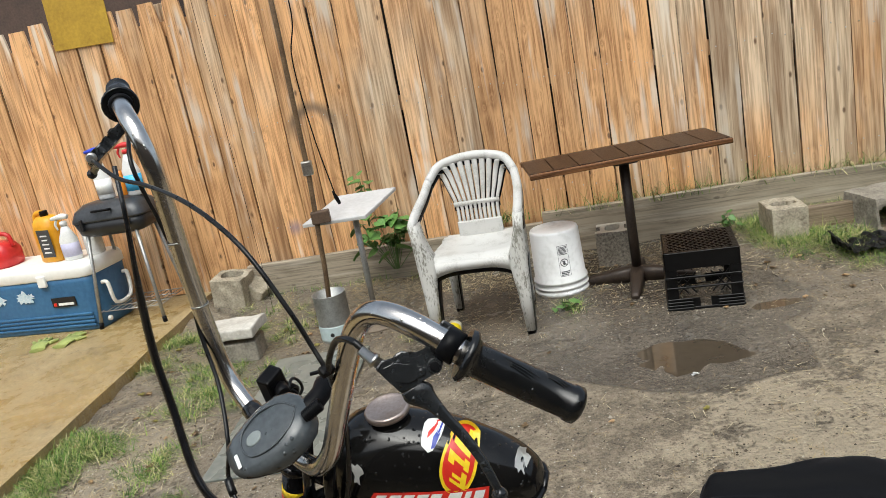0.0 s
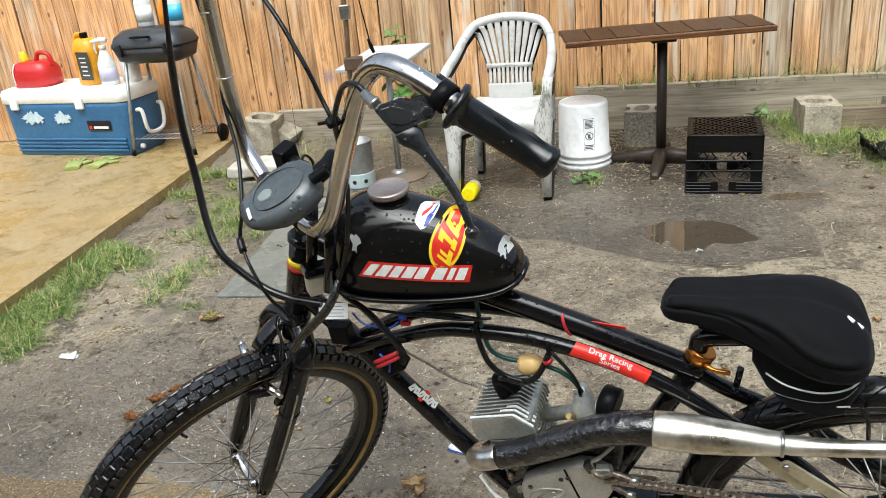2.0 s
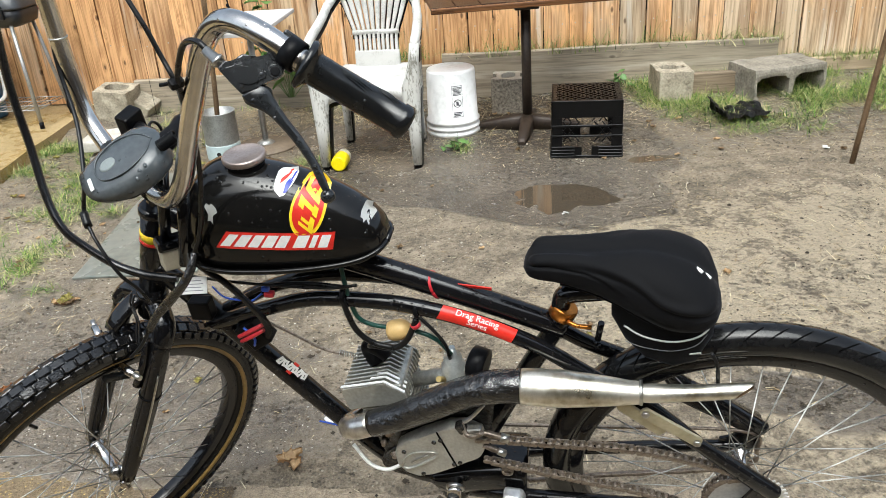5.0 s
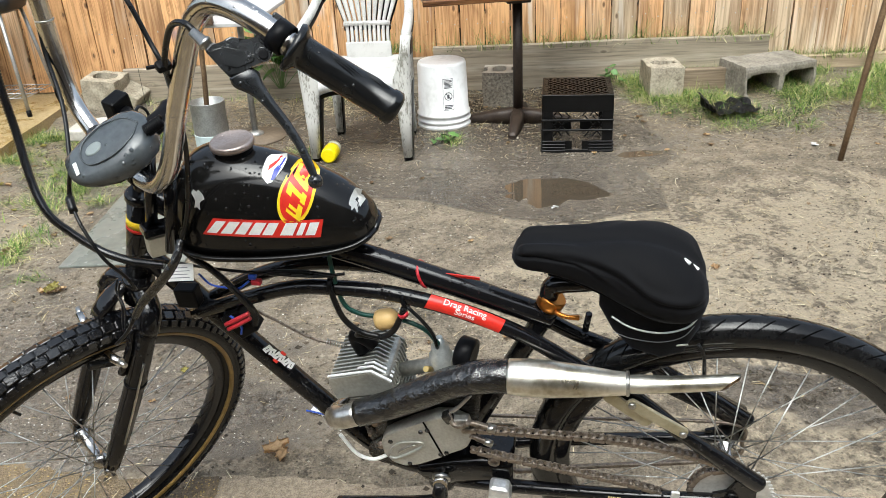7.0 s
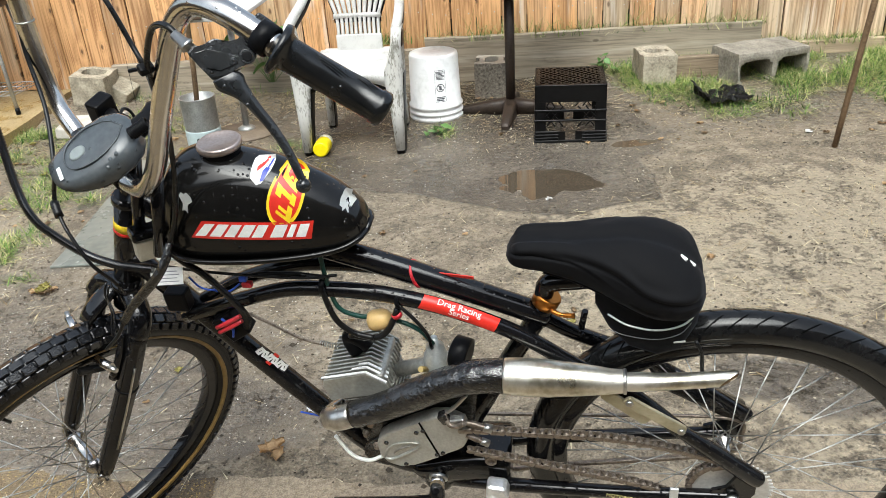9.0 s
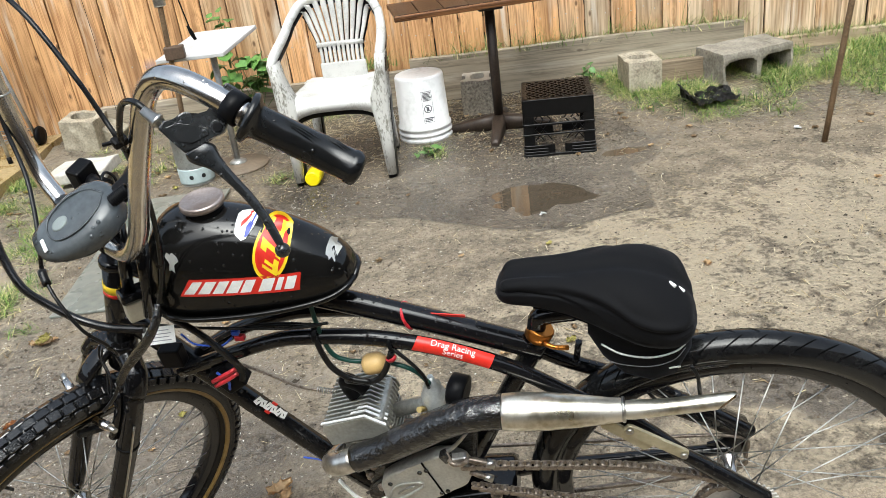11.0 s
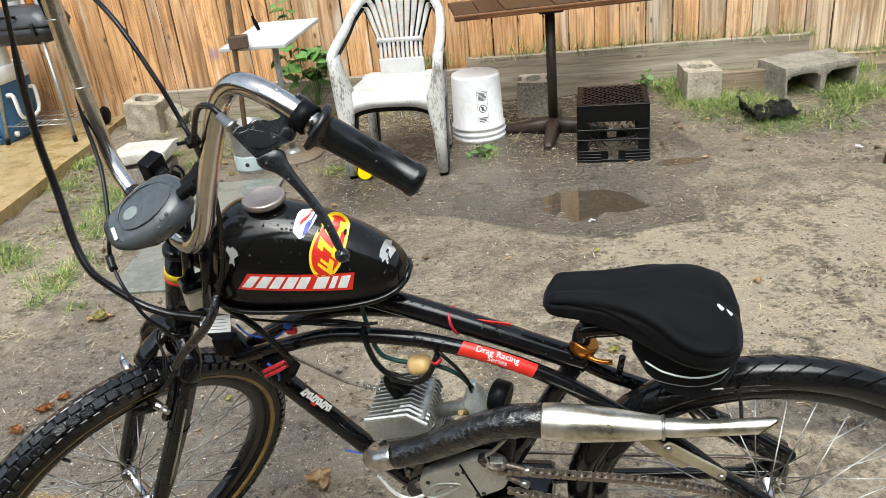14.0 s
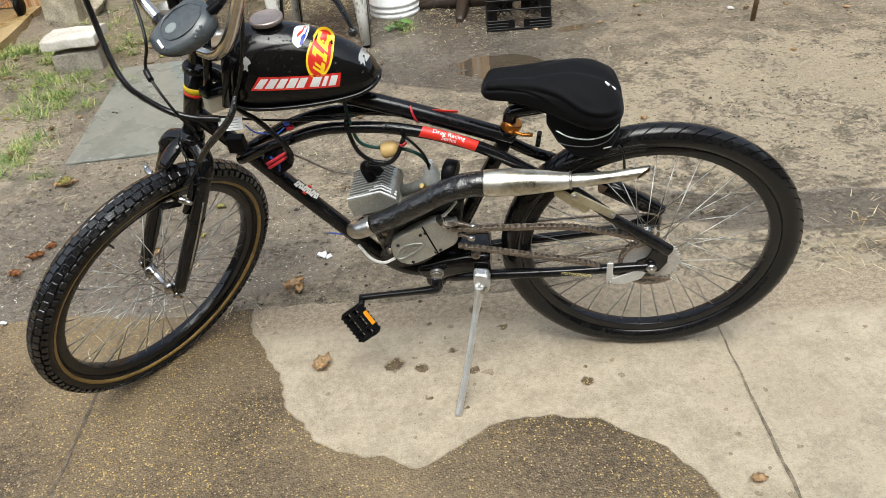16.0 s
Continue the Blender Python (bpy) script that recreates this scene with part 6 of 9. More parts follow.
def patch(name, f, nu, nv, material, parent, label="", lift=0.0009):
    """A thin sticker on the tank's left side; f maps (u, v) in 0..1 to (x, z)."""
    b = bmesh.new()
    g = []
    for j in range(nv + 1):
        row = []
        for i in range(nu + 1):
            x, z = f(i / nu, j / nv)
            row.append(b.verts.new((x, tank_y(x, z) + lift, z + lift * 0.4)))
        g.append(row)
    for j in range(nv):
        for i in range(nu):
            b.faces.new((g[j][i], g[j][i + 1], g[j + 1][i + 1], g[j + 1][i])).smooth = True
    return part(name, b, material, parent, label)


def quad(c00, c10, c01, c11):
    return lambda u, v: tuple((c00[k] * (1 - u) + c10[k] * u) * (1 - v) + (c01[k] * (1 - u) + c11[k] * u) * v for k in (0, 1))


BANNER = quad((0.786, 0.846), (0.618, 0.833), (0.766, 0.871), (0.612, 0.859))
banner = patch("sticker", BANNER, 20, 6, red_st, tank, "red sticker with white slanted bars for lettering")
for u0, u1 in ((0.03, 0.13), (0.15, 0.26), (0.275, 0.375), (0.39, 0.50), (0.51, 0.61), (0.66, 0.78), (0.80, 0.855), (0.875, 0.965)):
    patch("letter_bar", lambda u, v: BANNER(u0 + (u1 - u0) * (0.05 + 0.90 * u) + 0.03 * (0.72 * v - 0.36), 0.14 + 0.72 * v), 3, 3, white_st, banner, "", 0.0014)
OV_C, OV_A, OV_B, OV_T = (0.648, 0.892), 0.0242, 0.038, radians(17)


def oval(k):
    def f(u, v):
        a, r = 2 * math.pi * u, v * k
        p, q = OV_A * r * math.cos(a), OV_B * r * math.sin(a)
        return OV_C[0] + p * math.cos(OV_T) - q * math.sin(OV_T), OV_C[1] + p * math.sin(OV_T) + q * math.cos(OV_T)
    return f


ov = patch("oval_sticker", oval(1.0), 28, 6, yellow_st, tank, "yellow and red oval sticker")
patch("red_field", oval(0.84), 28, 6, red_st, ov, "", 0.0014)
for p0, p1, q0, q1, sh in ((-0.55, 0.35, -0.62, -0.50, 0), (-0.55, -0.25, -0.62, -0.10, 0), (-0.25, 0.25, -0.42, -0.30, 0), (-0.60, -0.30, -0.02, 0.28, 0), (0.25, 0.60, -0.10, 0.2, 0), (-0.3, 0.3, 0.05, 0.2, 0), (-0.55, 0.45, 0.36, 0.48, 0), (-0.5, -0.2, 0.36, 0.72, 0)):
    def f(u, v):
        p, q = OV_A * (p0 + (p1 - p0) * u), OV_B * (q0 + (q1 - q0) * v) + OV_A * 0.5 * (p0 + (p1 - p0) * u)
        return OV_C[0] + p * math.cos(OV_T) - q * math.sin(OV_T), OV_C[1] + p * math.sin(OV_T) + q * math.cos(OV_T)
    patch("yellow_bar", f, 4, 4, yellow_st, ov, "", 0.0019)
SH = quad((0.696, 0.9105), (0.671, 0.9135), (0.695, 0.933), (0.667, 0.9355))
sh = patch("shield_sticker", lambda u, v: SH(0.5 + (u - 0.5) * (0.25 + 0.75 * min(1, v * 2.4)), v), 8, 8, white_st, tank, "small white red and blue shield sticker")
patch("blue_field", lambda u, v: SH(0.5 + (0.07 + 0.36 * u) * (0.4 + 0.6 * min(1, (0.1 + 0.42 * v) * 2.4)), 0.1 + 0.42 * v + 0.2 * u * v), 5, 5, blue_st, sh, "", 0.0014)
patch("red_bar", lambda u, v: SH(0.28 + 0.46 * u, 0.58 + 0.16 * v + 0.14 * u), 5, 4, red_st, sh, "", 0.0014)
for (cx, cz), wx, wz, sd in (((0.786, 0.897), 0.012, 0.018, 1), ((0.572, 0.868), 0.011, 0.014, 5)):
    rr_ = random.Random(sd)
    rad = [rr_.uniform(0.35, 1) for _ in range(14)]
    patch("paint_chip", lambda u, v: (cx + wx * v * rad[int(u * 14) % 14] * math.cos(2 * math.pi * u), cz + wz * v * rad[int(u * 14) % 14] * math.sin(2 * math.pi * u)), 14, 3, bare_metal, tank, "bare chipped patch in the paint", 0.0006)
CAPM = pose(0.747, 0, 0.930)
part("neck", lathe([(0.0262, -0.006), (0.0276, 0.003), (0.0258, 0.005), (0.0276, 0.008), (0.0258, 0.010), (0.0276, 0.013), (0.0258, 0.015), (0.0258, 0.018)], CAPM, 28), plastic_black, tank)
part("fuel_cap", lathe([(0.026, 0.0165), (0.0308, 0.0170), (0.0318, 0.0190), (0.0318, 0.0240), (0.0303, 0.0262), (0.0280, 0.0268), (0.0268, 0.0256), (0.004, 0.0260)], CAPM, 48), dull_cap, tank, "dull tan metal screw cap")
for x in (0.79, 0.62):
    part("mount_stud", rod((x, 0.0, 0.81), (x, 0.0, 0.78), 0.006, 8), black_paint, tank)

# saddle
sad = part("saddle", bmesh.new(), seat_cloth, bike, "black padded saddle in a stretch gel cover")
SEAT = [  # x, half width, top, side height, bottom
    (0.353, 0.012, 0.777, 0.7765, 0.771), (0.346, 0.026, 0.791, 0.7805, 0.762), (0.332, 0.034, 0.801, 0.7835, 0.758), (0.30, 0.038, 0.805, 0.7835, 0.754), (0.26, 0.044, 0.806, 0.7775, 0.744), (0.22, 0.056, 0.810, 0.7685, 0.729),
    (0.19, 0.070, 0.812, 0.7595, 0.716), (0.16, 0.082, 0.809, 0.7525, 0.706), (0.13, 0.088, 0.799, 0.7475, 0.703), (0.105, 0.085, 0.784, 0.743, 0.708), (0.088, 0.070, 0.766, 0.738, 0.715), (0.078, 0.042, 0.749, 0.734, 0.722)]
SEAT_TABS = [smooth_tab([(row[0], row[k]) for row in SEAT[::-1]]) for k in (1, 2, 3, 4)]
# stitched beads along the side of the cover: height at each x
BEAD_HI = [(0.078, 0.752), (0.0917, 0.758), (0.113, 0.761), (0.1422, 0.7645), (0.1635, 0.7705), (0.1829, 0.7816), (0.1985, 0.7891), (0.2199, 0.7937), (0.2412, 0.7964), (0.2684, 0.7994), (0.317, 0.8006), (0.353, 0.794)]
BEAD_LO = [(0.078, 0.742), (0.1014, 0.7435), (0.1208, 0.7405), (0.146, 0.737), (0.1616, 0.7381), (0.1829, 0.7466), (0.1985, 0.757), (0.2199, 0.7703), (0.2412, 0.7823), (0.2626, 0.7883), (0.317, 0.7926), (0.353, 0.788)]
sec = []
for i in range(73):
    x = 0.353 + (0.078 - 0.353) * (0.5 - 0.5 * math.cos(math.pi * i / 72))
    w, zt, zs, zb = (interp(tab, x) for tab in SEAT_TABS)
    ring = []
    for k in range(120):
        a = 2 * math.pi * k / 120
        c, s = math.cos(a), math.sin(a)
        yy = w * math.copysign(abs(c) ** 0.75, c)
        if s >= 0:
            zz = zs + (zt - zs) * s ** 0.8 - 0.006 * math.exp(-(yy / 0.013) ** 2) * smooth(0.35, 0.27, x) * smooth(0.04, 0.09, x)
        else:
            zz = zs - (zs - zb) * (-s) ** 0.55
            yy *= 1 - 0.16 * (-s)
        hi, lo = zz - interp(BEAD_HI, x), zz - interp(BEAD_LO, x)
        fade = smooth(0.353, 0.335, x) * smooth(0.078, 0.092, x) * smooth(0.2, 0.45, abs(c))
        o = fade * (0.0050 * math.exp(-((hi - 0.002) / 0.006) ** 2) - 0.0030 * math.exp(-((hi + 0.006) / 0.0035) ** 2) + 0.0022 * math.exp(-((lo - 0.004) / 0.004) ** 2) - 0.0032 * math.exp(-(lo / 0.0018) ** 2))
        o += 0.0012 * noise.noise((x * 30, c * 2, s * 2))
        ring.append((x, yy + o * c, zz + o * s))
    sec.append(ring)
b = loft(sec)
bmesh.ops.recalc_face_normals(b, faces=b.faces)
b.to_mesh(sad.data)
b.free()
brim = []
for i in range(23):
    x = 0.30 + (0.084 - 0.30) * i / 22
    w, zt, zs, zb = (interp(tab, x) for tab in SEAT_TABS)
    brim.append((x, w * 0.72, zs - 0.82 * (zs - zb)))
part("piping", sweep(brim, 0.0024, 6, 2), seat_cloth, sad, "rolled black hem of the cover")
mark = bmesh.new()
for dx in (0.003, -0.012):
    lathe([(0.0036, -0.004), (0.0036, 0.001), (0.0002, 0.0012)], pose(0.107 + 0.8 * dx, 0.022 + 0.2 * dx, 0.7865 + 0.80 * dx, -16, -38, 58) @ Matrix.Diagonal((0.65, 1.6, 1, 1)), 14, mark)
part("emblem", mark, white_st, sad, "two small white oval marks")
sec = []
for x, w, z0, z1 in ((0.226, 0.020, 0.690, 0.745), (0.205, 0.036, 0.652, 0.745), (0.175, 0.047, 0.620, 0.745), (0.135, 0.052, 0.608, 0.745), (0.103, 0.047, 0.618, 0.745), (0.081, 0.026, 0.658, 0.74)):
    sec.append([(x, w * math.copysign(abs(math.cos(a)) ** 0.7, math.cos(a)), (z0 + z1) / 2 + (z1 - z0) / 2 * math.copysign(abs(math.sin(a)) ** 0.7, math.sin(a))) for a in (2 * math.pi * k / 20 for k in range(20))])
bag = part("saddle_skirt", loft(sec), seat_cloth, bike, "black fabric pouch hanging under the saddle")
part("stripe", sweep([(0.208, 0.0375, 0.694), (0.18, 0.0482, 0.684), (0.14, 0.0535, 0.681), (0.105, 0.0505, 0.690), (0.086, 0.038, 0.703)], 0.0016, 6, 5), white_st, bag, "white reflective stripe")
part("stitching", sweep([(0.205, 0.0415, 0.668), (0.18, 0.049, 0.664), (0.14, 0.0532, 0.663), (0.108, 0.0500, 0.672), (0.092, 0.0425, 0.688)], 0.0007, 5, 5), plain("grey_thread", (0.16, 0.16, 0.17), 0.7), bag, "grey stitched line")
part("print", box((0.020, 0.001, 0.003), (0, 0, 0), 0, m=pose(0.108, 0.0480, 0.655, -14, 22, -12)), white_st, bag, "small white bar of lettering")
part("seat_post", sweep([(0.303, 0, 0.66), (0.300, 0, 0.702), (0.290, 0, 0.719), (0.25, 0, 0.726), (0.19, 0, 0.735)], [0.0125, 0.0145, 0.0155, 0.0155, 0.015], 14, 5), black_paint, bike)
cl_ = part("seat_clamp", lathe([(0.0185, 0), (0.0205, 0.002), (0.0205, 0.02), (0.0185, 0.022)], pose(0.302, 0, 0.676, 0, -25, 0), 22), copper, bike, "orange anodised seat clamp")
part("lever", sweep([(0.290, 0.021, 0.683), (0.275, 0.027, 0.680), (0.255, 0.024, 0.676)], [0.0042, 0.0035, 0.0042], 8, 3), copper, cl_)

# engine
EN = pose(0.557, 0, 0.35, 0, 14, 0)   # crankcase centre, cylinder axis leaning ahead
eng = part("crankcase", loft([[(0.068 * math.cos(a) - 0.02, yy, 0.040 * math.sin(a) + 0.03) for a in (2 * math.pi * k / 20 for k in range(20))] for yy in (-0.06, -0.05, 0.05, 0.06)]), oily_black, bike, "oily black engine crankcase", EN)
part("barrel", lathe([(0.038, 0.04), (0.038, 0.14)], pose(0.0, 0, 0.02), 24), oily_black, eng)


def fin(w, d, c, z, t=0.0025):
    return prism([(w - c, -d), (w, -d + c), (w, d - c), (w - c, d), (-w + c, d), (-w, d - c), (-w, -d + c), (-w + c, -d)], t, Matrix.Translation((0, 0, z)), 0.0006, seg=1)


fm = mesh_of("fin", fin(0.052, 0.047, 0.014, 0), alu)
for k in range(7):
    share("fin", fm, eng, Matrix.Translation((0.0, 0, 0.104 + 0.0095 * k)))
part("cylinder_head", box((0.098, 0.094, 0.032), (0.0, 0, 0.181), 0.004), alu, eng, "cast aluminium cylinder head")
plate = [(0.056, 0.166), (0.056, 0.200), (0.050, 0.212), (-0.026, 0.214), (-0.052, 0.186), (-0.052, 0.166)]
pm = mesh_of("head_fin", prism(plate, 0.0034, pose(0, 0.0017, 0, 90, 0, 0), 0.0007, seg=1), alu)
for k in range(11):
    share("head_fin", pm, eng, Matrix.Translation((0.0, -0.050 + 0.0091 * k, 0)))
part("side_plate", prism(plate, 0.005, pose(0, 0.0545, -0.002, 90, 0, 0), 0.001), mat("pale_cast_side", (0.28, 0.275, 0.24), (0.46, 0.45, 0.40), 30, 0.4, 0.2, 0.6, dist=0.001), eng, "pale flat side of the head")
bright = plain("polished_fin_edge", (0.82, 0.82, 0.8), 0.35, 0.2)
for y, x0 in ((0.0520, 0.052), (0.0410, 0.0), (0.0319, -0.01)):
    b = bmesh.new()
    box((x0 + 0.026, 0.0044, 0.0016), ((x0 - 0.026) / 2, y, 0.2145), 0, bm=b)
    box((0.0382, 0.0044, 0.0016), (0, 0, 0), 0, m=pose(-0.0395, y, 0.2006, 0, -47.1, 0), bm=b)
    part("polished_edge", b, bright, eng, "bright polished fin edge")
pl = part("spark_plug_cap", sweep([(0.608, 0.004, 0.562), (0.616, 0.004, 0.585), (0.612, 0.010, 0.603), (0.592, 0.018, 0.600), (0.580, 0.022, 0.590)], [0.013, 0.0125, 0.0125, 0.011, 0.010], 12, 4), plastic_black, bike, "black spark plug boot")
part("plug_lead", sweep([(0.612, 0.012, 0.604), (0.592, 0.04, 0.632), (0.559, 0.045, 0.634), (0.535, 0.045, 0.652), (0.515, 0.042, 0.695)], 0.005, 8, 6), dry_rubber, bike, "thick black ignition lead")
part("loop_hose", sweep([(0.628, 0.040, 0.727), (0.622, 0.046, 0.700), (0.612, 0.047, 0.668), (0.590, 0.047, 0.645), (0.559, 0.047, 0.636)], 0.0048, 8, 6), dry_rubber, bike)
part("zip_tie", lathe([(0.0155, -0.004), (0.0155, 0.004), (0.0135, 0.004), (0.0135, -0.004)], pose(0.628, 0.031, 0.726, 0, 85, 0), 16, closed=True), plastic_black, bike)
part("zip_tie", lathe([(0.0155, -0.003), (0.0155, 0.003), (0.0135, 0.003), (0.0135, -0.003)], pose(0.515, 0.031, 0.704, 0, 100, 0), 16, closed=True), plastic_black, bike)
part("red_tie", lathe([(0.008, -0.003), (0.008, 0.003), (0.006, 0.003), (0.006, -0.003)], pose(0.518, 0.043, 0.682, 0, 20, 0), 12, closed=True), red_wire, bike, "red plastic tie")
ff = part("fuel_filter", lathe([(0.006, -0.02), (0.015, -0.018), (0.017, -0.012), (0.017, 0.004), (0.013, 0.012), (0.006, 0.018)], pose(0.548, 0.030, 0.660, 0, -75, 0), 18), fuel_filter_m, bike, "yellowed plastic fuel filter")
part("fuel_hose", sweep([(0.628, 0.02, 0.80), (0.622, 0.032, 0.74), (0.612, 0.036, 0.69), (0.590, 0.036, 0.673), (0.565, 0.032, 0.665)], 0.0038, 8, 6), green_tube, bike, "dark green fuel hose")
part("fuel_hose", sweep([(0.532, 0.03, 0.661), (0.505, 0.034, 0.655), (0.485, 0.034, 0.64), (0.472, 0.03, 0.612)], 0.0038, 8, 6), green_tube, bike, "dark green fuel hose")
part("vent_hose", sweep([(0.512, 0.04, 0.696), (0.49, 0.044, 0.672), (0.476, 0.04, 0.64), (0.474, 0.032, 0.605)], 0.003, 8, 5), dry_rubber, bike)
cb = part("carburettor", lathe([(0.018, -0.03), (0.02, -0.02), (0.02, 0.012), (0.015, 0.018), (0.015, 0.03), (0.008, 0.034), (0.005, 0.05)], pose(0.472, 0.02, 0.568), 18), mat("pale_zinc", (0.35, 0.37, 0.36), (0.6, 0.62, 0.6), 40, 0.35, 0.2, 0.6, dist=0.001), bike, "pale zinc carburettor")
part("throat", rod((0.545, 0.0, 0.52), (0.44, 0.02, 0.575), 0.0125, 14), alu, cb)
part("brass_screw", rod((0.487, 0.035, 0.56), (0.492, 0.05, 0.575), 0.005, 8), plain("brass", (0.55, 0.4, 0.15), 0.3, 0.9), cb, "brass adjusting screw")
part("air_filter", lathe([(0.020, -0.014), (0.0265, -0.012), (0.0265, 0.012), (0.022, 0.015), (0.010, 0.016)], pose(0.430, 0.022, 0.588, 0, 84, -15), 24), plastic_black, bike, "round black air filter")

ex = part("exhaust_pipe", sweep([(0.6060, 0.0810, 0.4950), (0.5530, 0.0790, 0.5170), (0.5060, 0.0770, 0.5420), (0.4590, 0.0750, 0.5680), (0.4060, 0.0730, 0.5880), (0.3510, 0.0710, 0.5930)], [0.0225, 0.0235, 0.025, 0.025, 0.0265, 0.027], 18, 6), wrapped, bike, "exhaust pipe wrapped in oily black tape")
part("elbow", sweep([(0.6000, 0.0210, 0.4560), (0.6350, 0.0360, 0.4600), (0.6520, 0.0640, 0.4680), (0.6380, 0.0800, 0.4810), (0.6060, 0.0810, 0.4950)], [0.017, 0.019, 0.02, 0.0205, 0.0205], 16, 5), dirty_chrome, ex, "stained chrome exhaust elbow")
mf = part("muffler", sweep([(0.3570, 0.0750, 0.5960), (0.3350, 0.0750, 0.5960), (0.2900, 0.0740, 0.5950), (0.2400, 0.0720, 0.5930), (0.2000, 0.0700, 0.5910), (0.1820, 0.0690, 0.5910)], [0.0275, 0.029, 0.0285, 0.024, 0.019, 0.0175], 22, 6), satin_chrome, bike, "chrome expansion muffler")
part("muffler_seam", lathe([(0.0165, -0.003), (0.0192, -0.002), (0.0192, 0.002), (0.0165, 0.003)], pose(0.180, 0.069, 0.591, 0, -88, 0), 22, closed=True), steel, mf)
tp = sweep([(0.1800, 0.0680, 0.5890), (0.1630, 0.0670, 0.5890), (0.1180, 0.0650, 0.5910), (0.0680, 0.0620, 0.5950), (0.0200, 0.0590, 0.6000)], [0.0135, 0.0145, 0.0128, 0.0122, 0.012], 24, 8)
bore = sweep([(0.1000, 0.0645, 0.5920), (0.0680, 0.0620, 0.5950), (0.0200, 0.0590, 0.6000)], [0.010, 0.0101, 0.0098], 24, 8)
for pipe in (tp, bore):
    bmesh.ops.bisect_plane(pipe, geom=pipe.verts[:] + pipe.edges[:] + pipe.faces[:], plane_co=(0.0270, 0.059, 0.5990), plane_no=(-0.58, 0.74, -0.34), clear_outer=True)
tail = part("tailpipe", tp, satin_chrome, mf, "slim chrome tailpipe with slash-cut sooty end")
part("bore", bore, mat("sooty_pipe_mouth", (0.12, 0.075, 0.04), (0.34, 0.22, 0.11), 60, 0.7, 0.2), tail, "sooty brown inside of the pipe")

cv = part("drive_cover", prism([(0.5767, 0.4256), (0.5708, 0.4409), (0.5555, 0.4538), (0.5266, 0.4702), (0.4981, 0.4863), (0.4769, 0.499), (0.4527, 0.5021), (0.4301, 0.4897), (0.4209, 0.4717), (0.4203, 0.4538), (0.4287, 0.433), (0.4385, 0.4241), (0.4766, 0.4018), (0.5155, 0.3796), (0.5398, 0.3694), (0.5617, 0.3778), (0.575, 0.3974)], 0.026, pose(0, 0.083, 0, 90, 0, 0), 0.004), cover_alu, bike, "dull cast aluminium drive cover")
part("groove", sweep([(0.498, 0.0835, 0.4868), (0.4709, 0.0835, 0.404)], 0.0017, 6, 1), groove_black, cv, "dark seam across the cover")
part("emblem", sweep([(x, 0.0838, z) for x, z in [(0.5659, 0.3954), (0.5583, 0.4172), (0.5404, 0.4321), (0.5083, 0.4371), (0.505, 0.4278), (0.5302, 0.4069), (0.555, 0.3919), (0.5659, 0.3954)]], 0.0032, 6, 4, flat=0.6), cover_alu, cv, "raised cast ring emblem")
part("emblem_bar", sweep([(0.5480, 0.0838, 0.4080), (0.5330, 0.0838, 0.4200), (0.5170, 0.0838, 0.4290)], 0.0028, 6, 3, flat=0.6), steel, cv)
for x, z in [(0.5592, 0.4327), (0.5052, 0.4624), (0.4935, 0.468), (0.4756, 0.4101), (0.4651, 0.4159), (0.5313, 0.3803), (0.4415, 0.4827)]:
    part("screw", lathe([(0.0040, 0), (0.0040, 0.002), (0.001, 0.0026)], pose(x, 0.083, z, -90, 0, 0), 10), oily_black, cv)
part("engine_side", prism([(0.615, 0.440), (0.600, 0.476), (0.560, 0.490), (0.500, 0.520), (0.430, 0.548), (0.405, 0.530), (0.415, 0.455), (0.47, 0.400), (0.56, 0.345), (0.600, 0.370)], 0.030, pose(0, 0.056, 0, 90, 0, 0), 0.006), oily_black, bike, "oily black engine side casting")
for x, z, r in ((0.588, 0.452, 0.010), (0.600, 0.425, 0.007), (0.530, 0.500, 0.007), (0.585, 0.395, 0.008)):
    part("case_bolt", lathe([(r, 0), (r, 0.006), (0.6 * r, 0.007), (0.55 * r, 0.012)], pose(x, 0.055, z, -90, 0, 0), 8), rusty, bike, "greasy case bolt")
part("gear_case", box((0.13, 0.07, 0.075), (0.50, 0.018, 0.455), 0.02), oily_black, bike, "oily black gear housing")
part("clutch_arm", sweep([(0.455, 0.085, 0.515), (0.445, 0.095, 0.50), (0.430, 0.098, 0.503), (0.42, 0.10, 0.513)], 0.0042, 8, 4), rusty, bike)
part("adjuster", ribbed([(0.432, 0.080, 0.494), (0.410, 0.080, 0.488), (0.392, 0.080, 0.482)], [0.0048, 0.0056, 0.0050], 10, 3), rusty, bike, "threaded cable adjuster")
part("adjuster_nut", rod((0.394, 0.080, 0.4826), (0.381, 0.080, 0.4790), 0.0075, 8), steel, bike, "bright adjuster nut")
part("adjuster", ribbed([(0.424, 0.080, 0.461), (0.408, 0.080, 0.453), (0.398, 0.080, 0.447)], [0.0046, 0.0052, 0.0046], 10, 3), rusty, bike, "threaded cable adjuster")
part("adjuster_nut", rod((0.400, 0.080, 0.449), (0.388, 0.080, 0.4425), 0.0062, 8), steel, bike, "bright adjuster nut")
part("cable_stop", box((0.034, 0.018, 0.016), (0, 0, 0), 0.004, m=pose(0.437, 0.084, 0.499, 0, 12, 0)), steel, bike, "oily steel cable stop")
part("cable_stop_lug", box((0.014, 0.016, 0.020), (0, 0, 0), 0.003, m=pose(0.455, 0.086, 0.507, 0, 30, 0)), oily_black, bike)
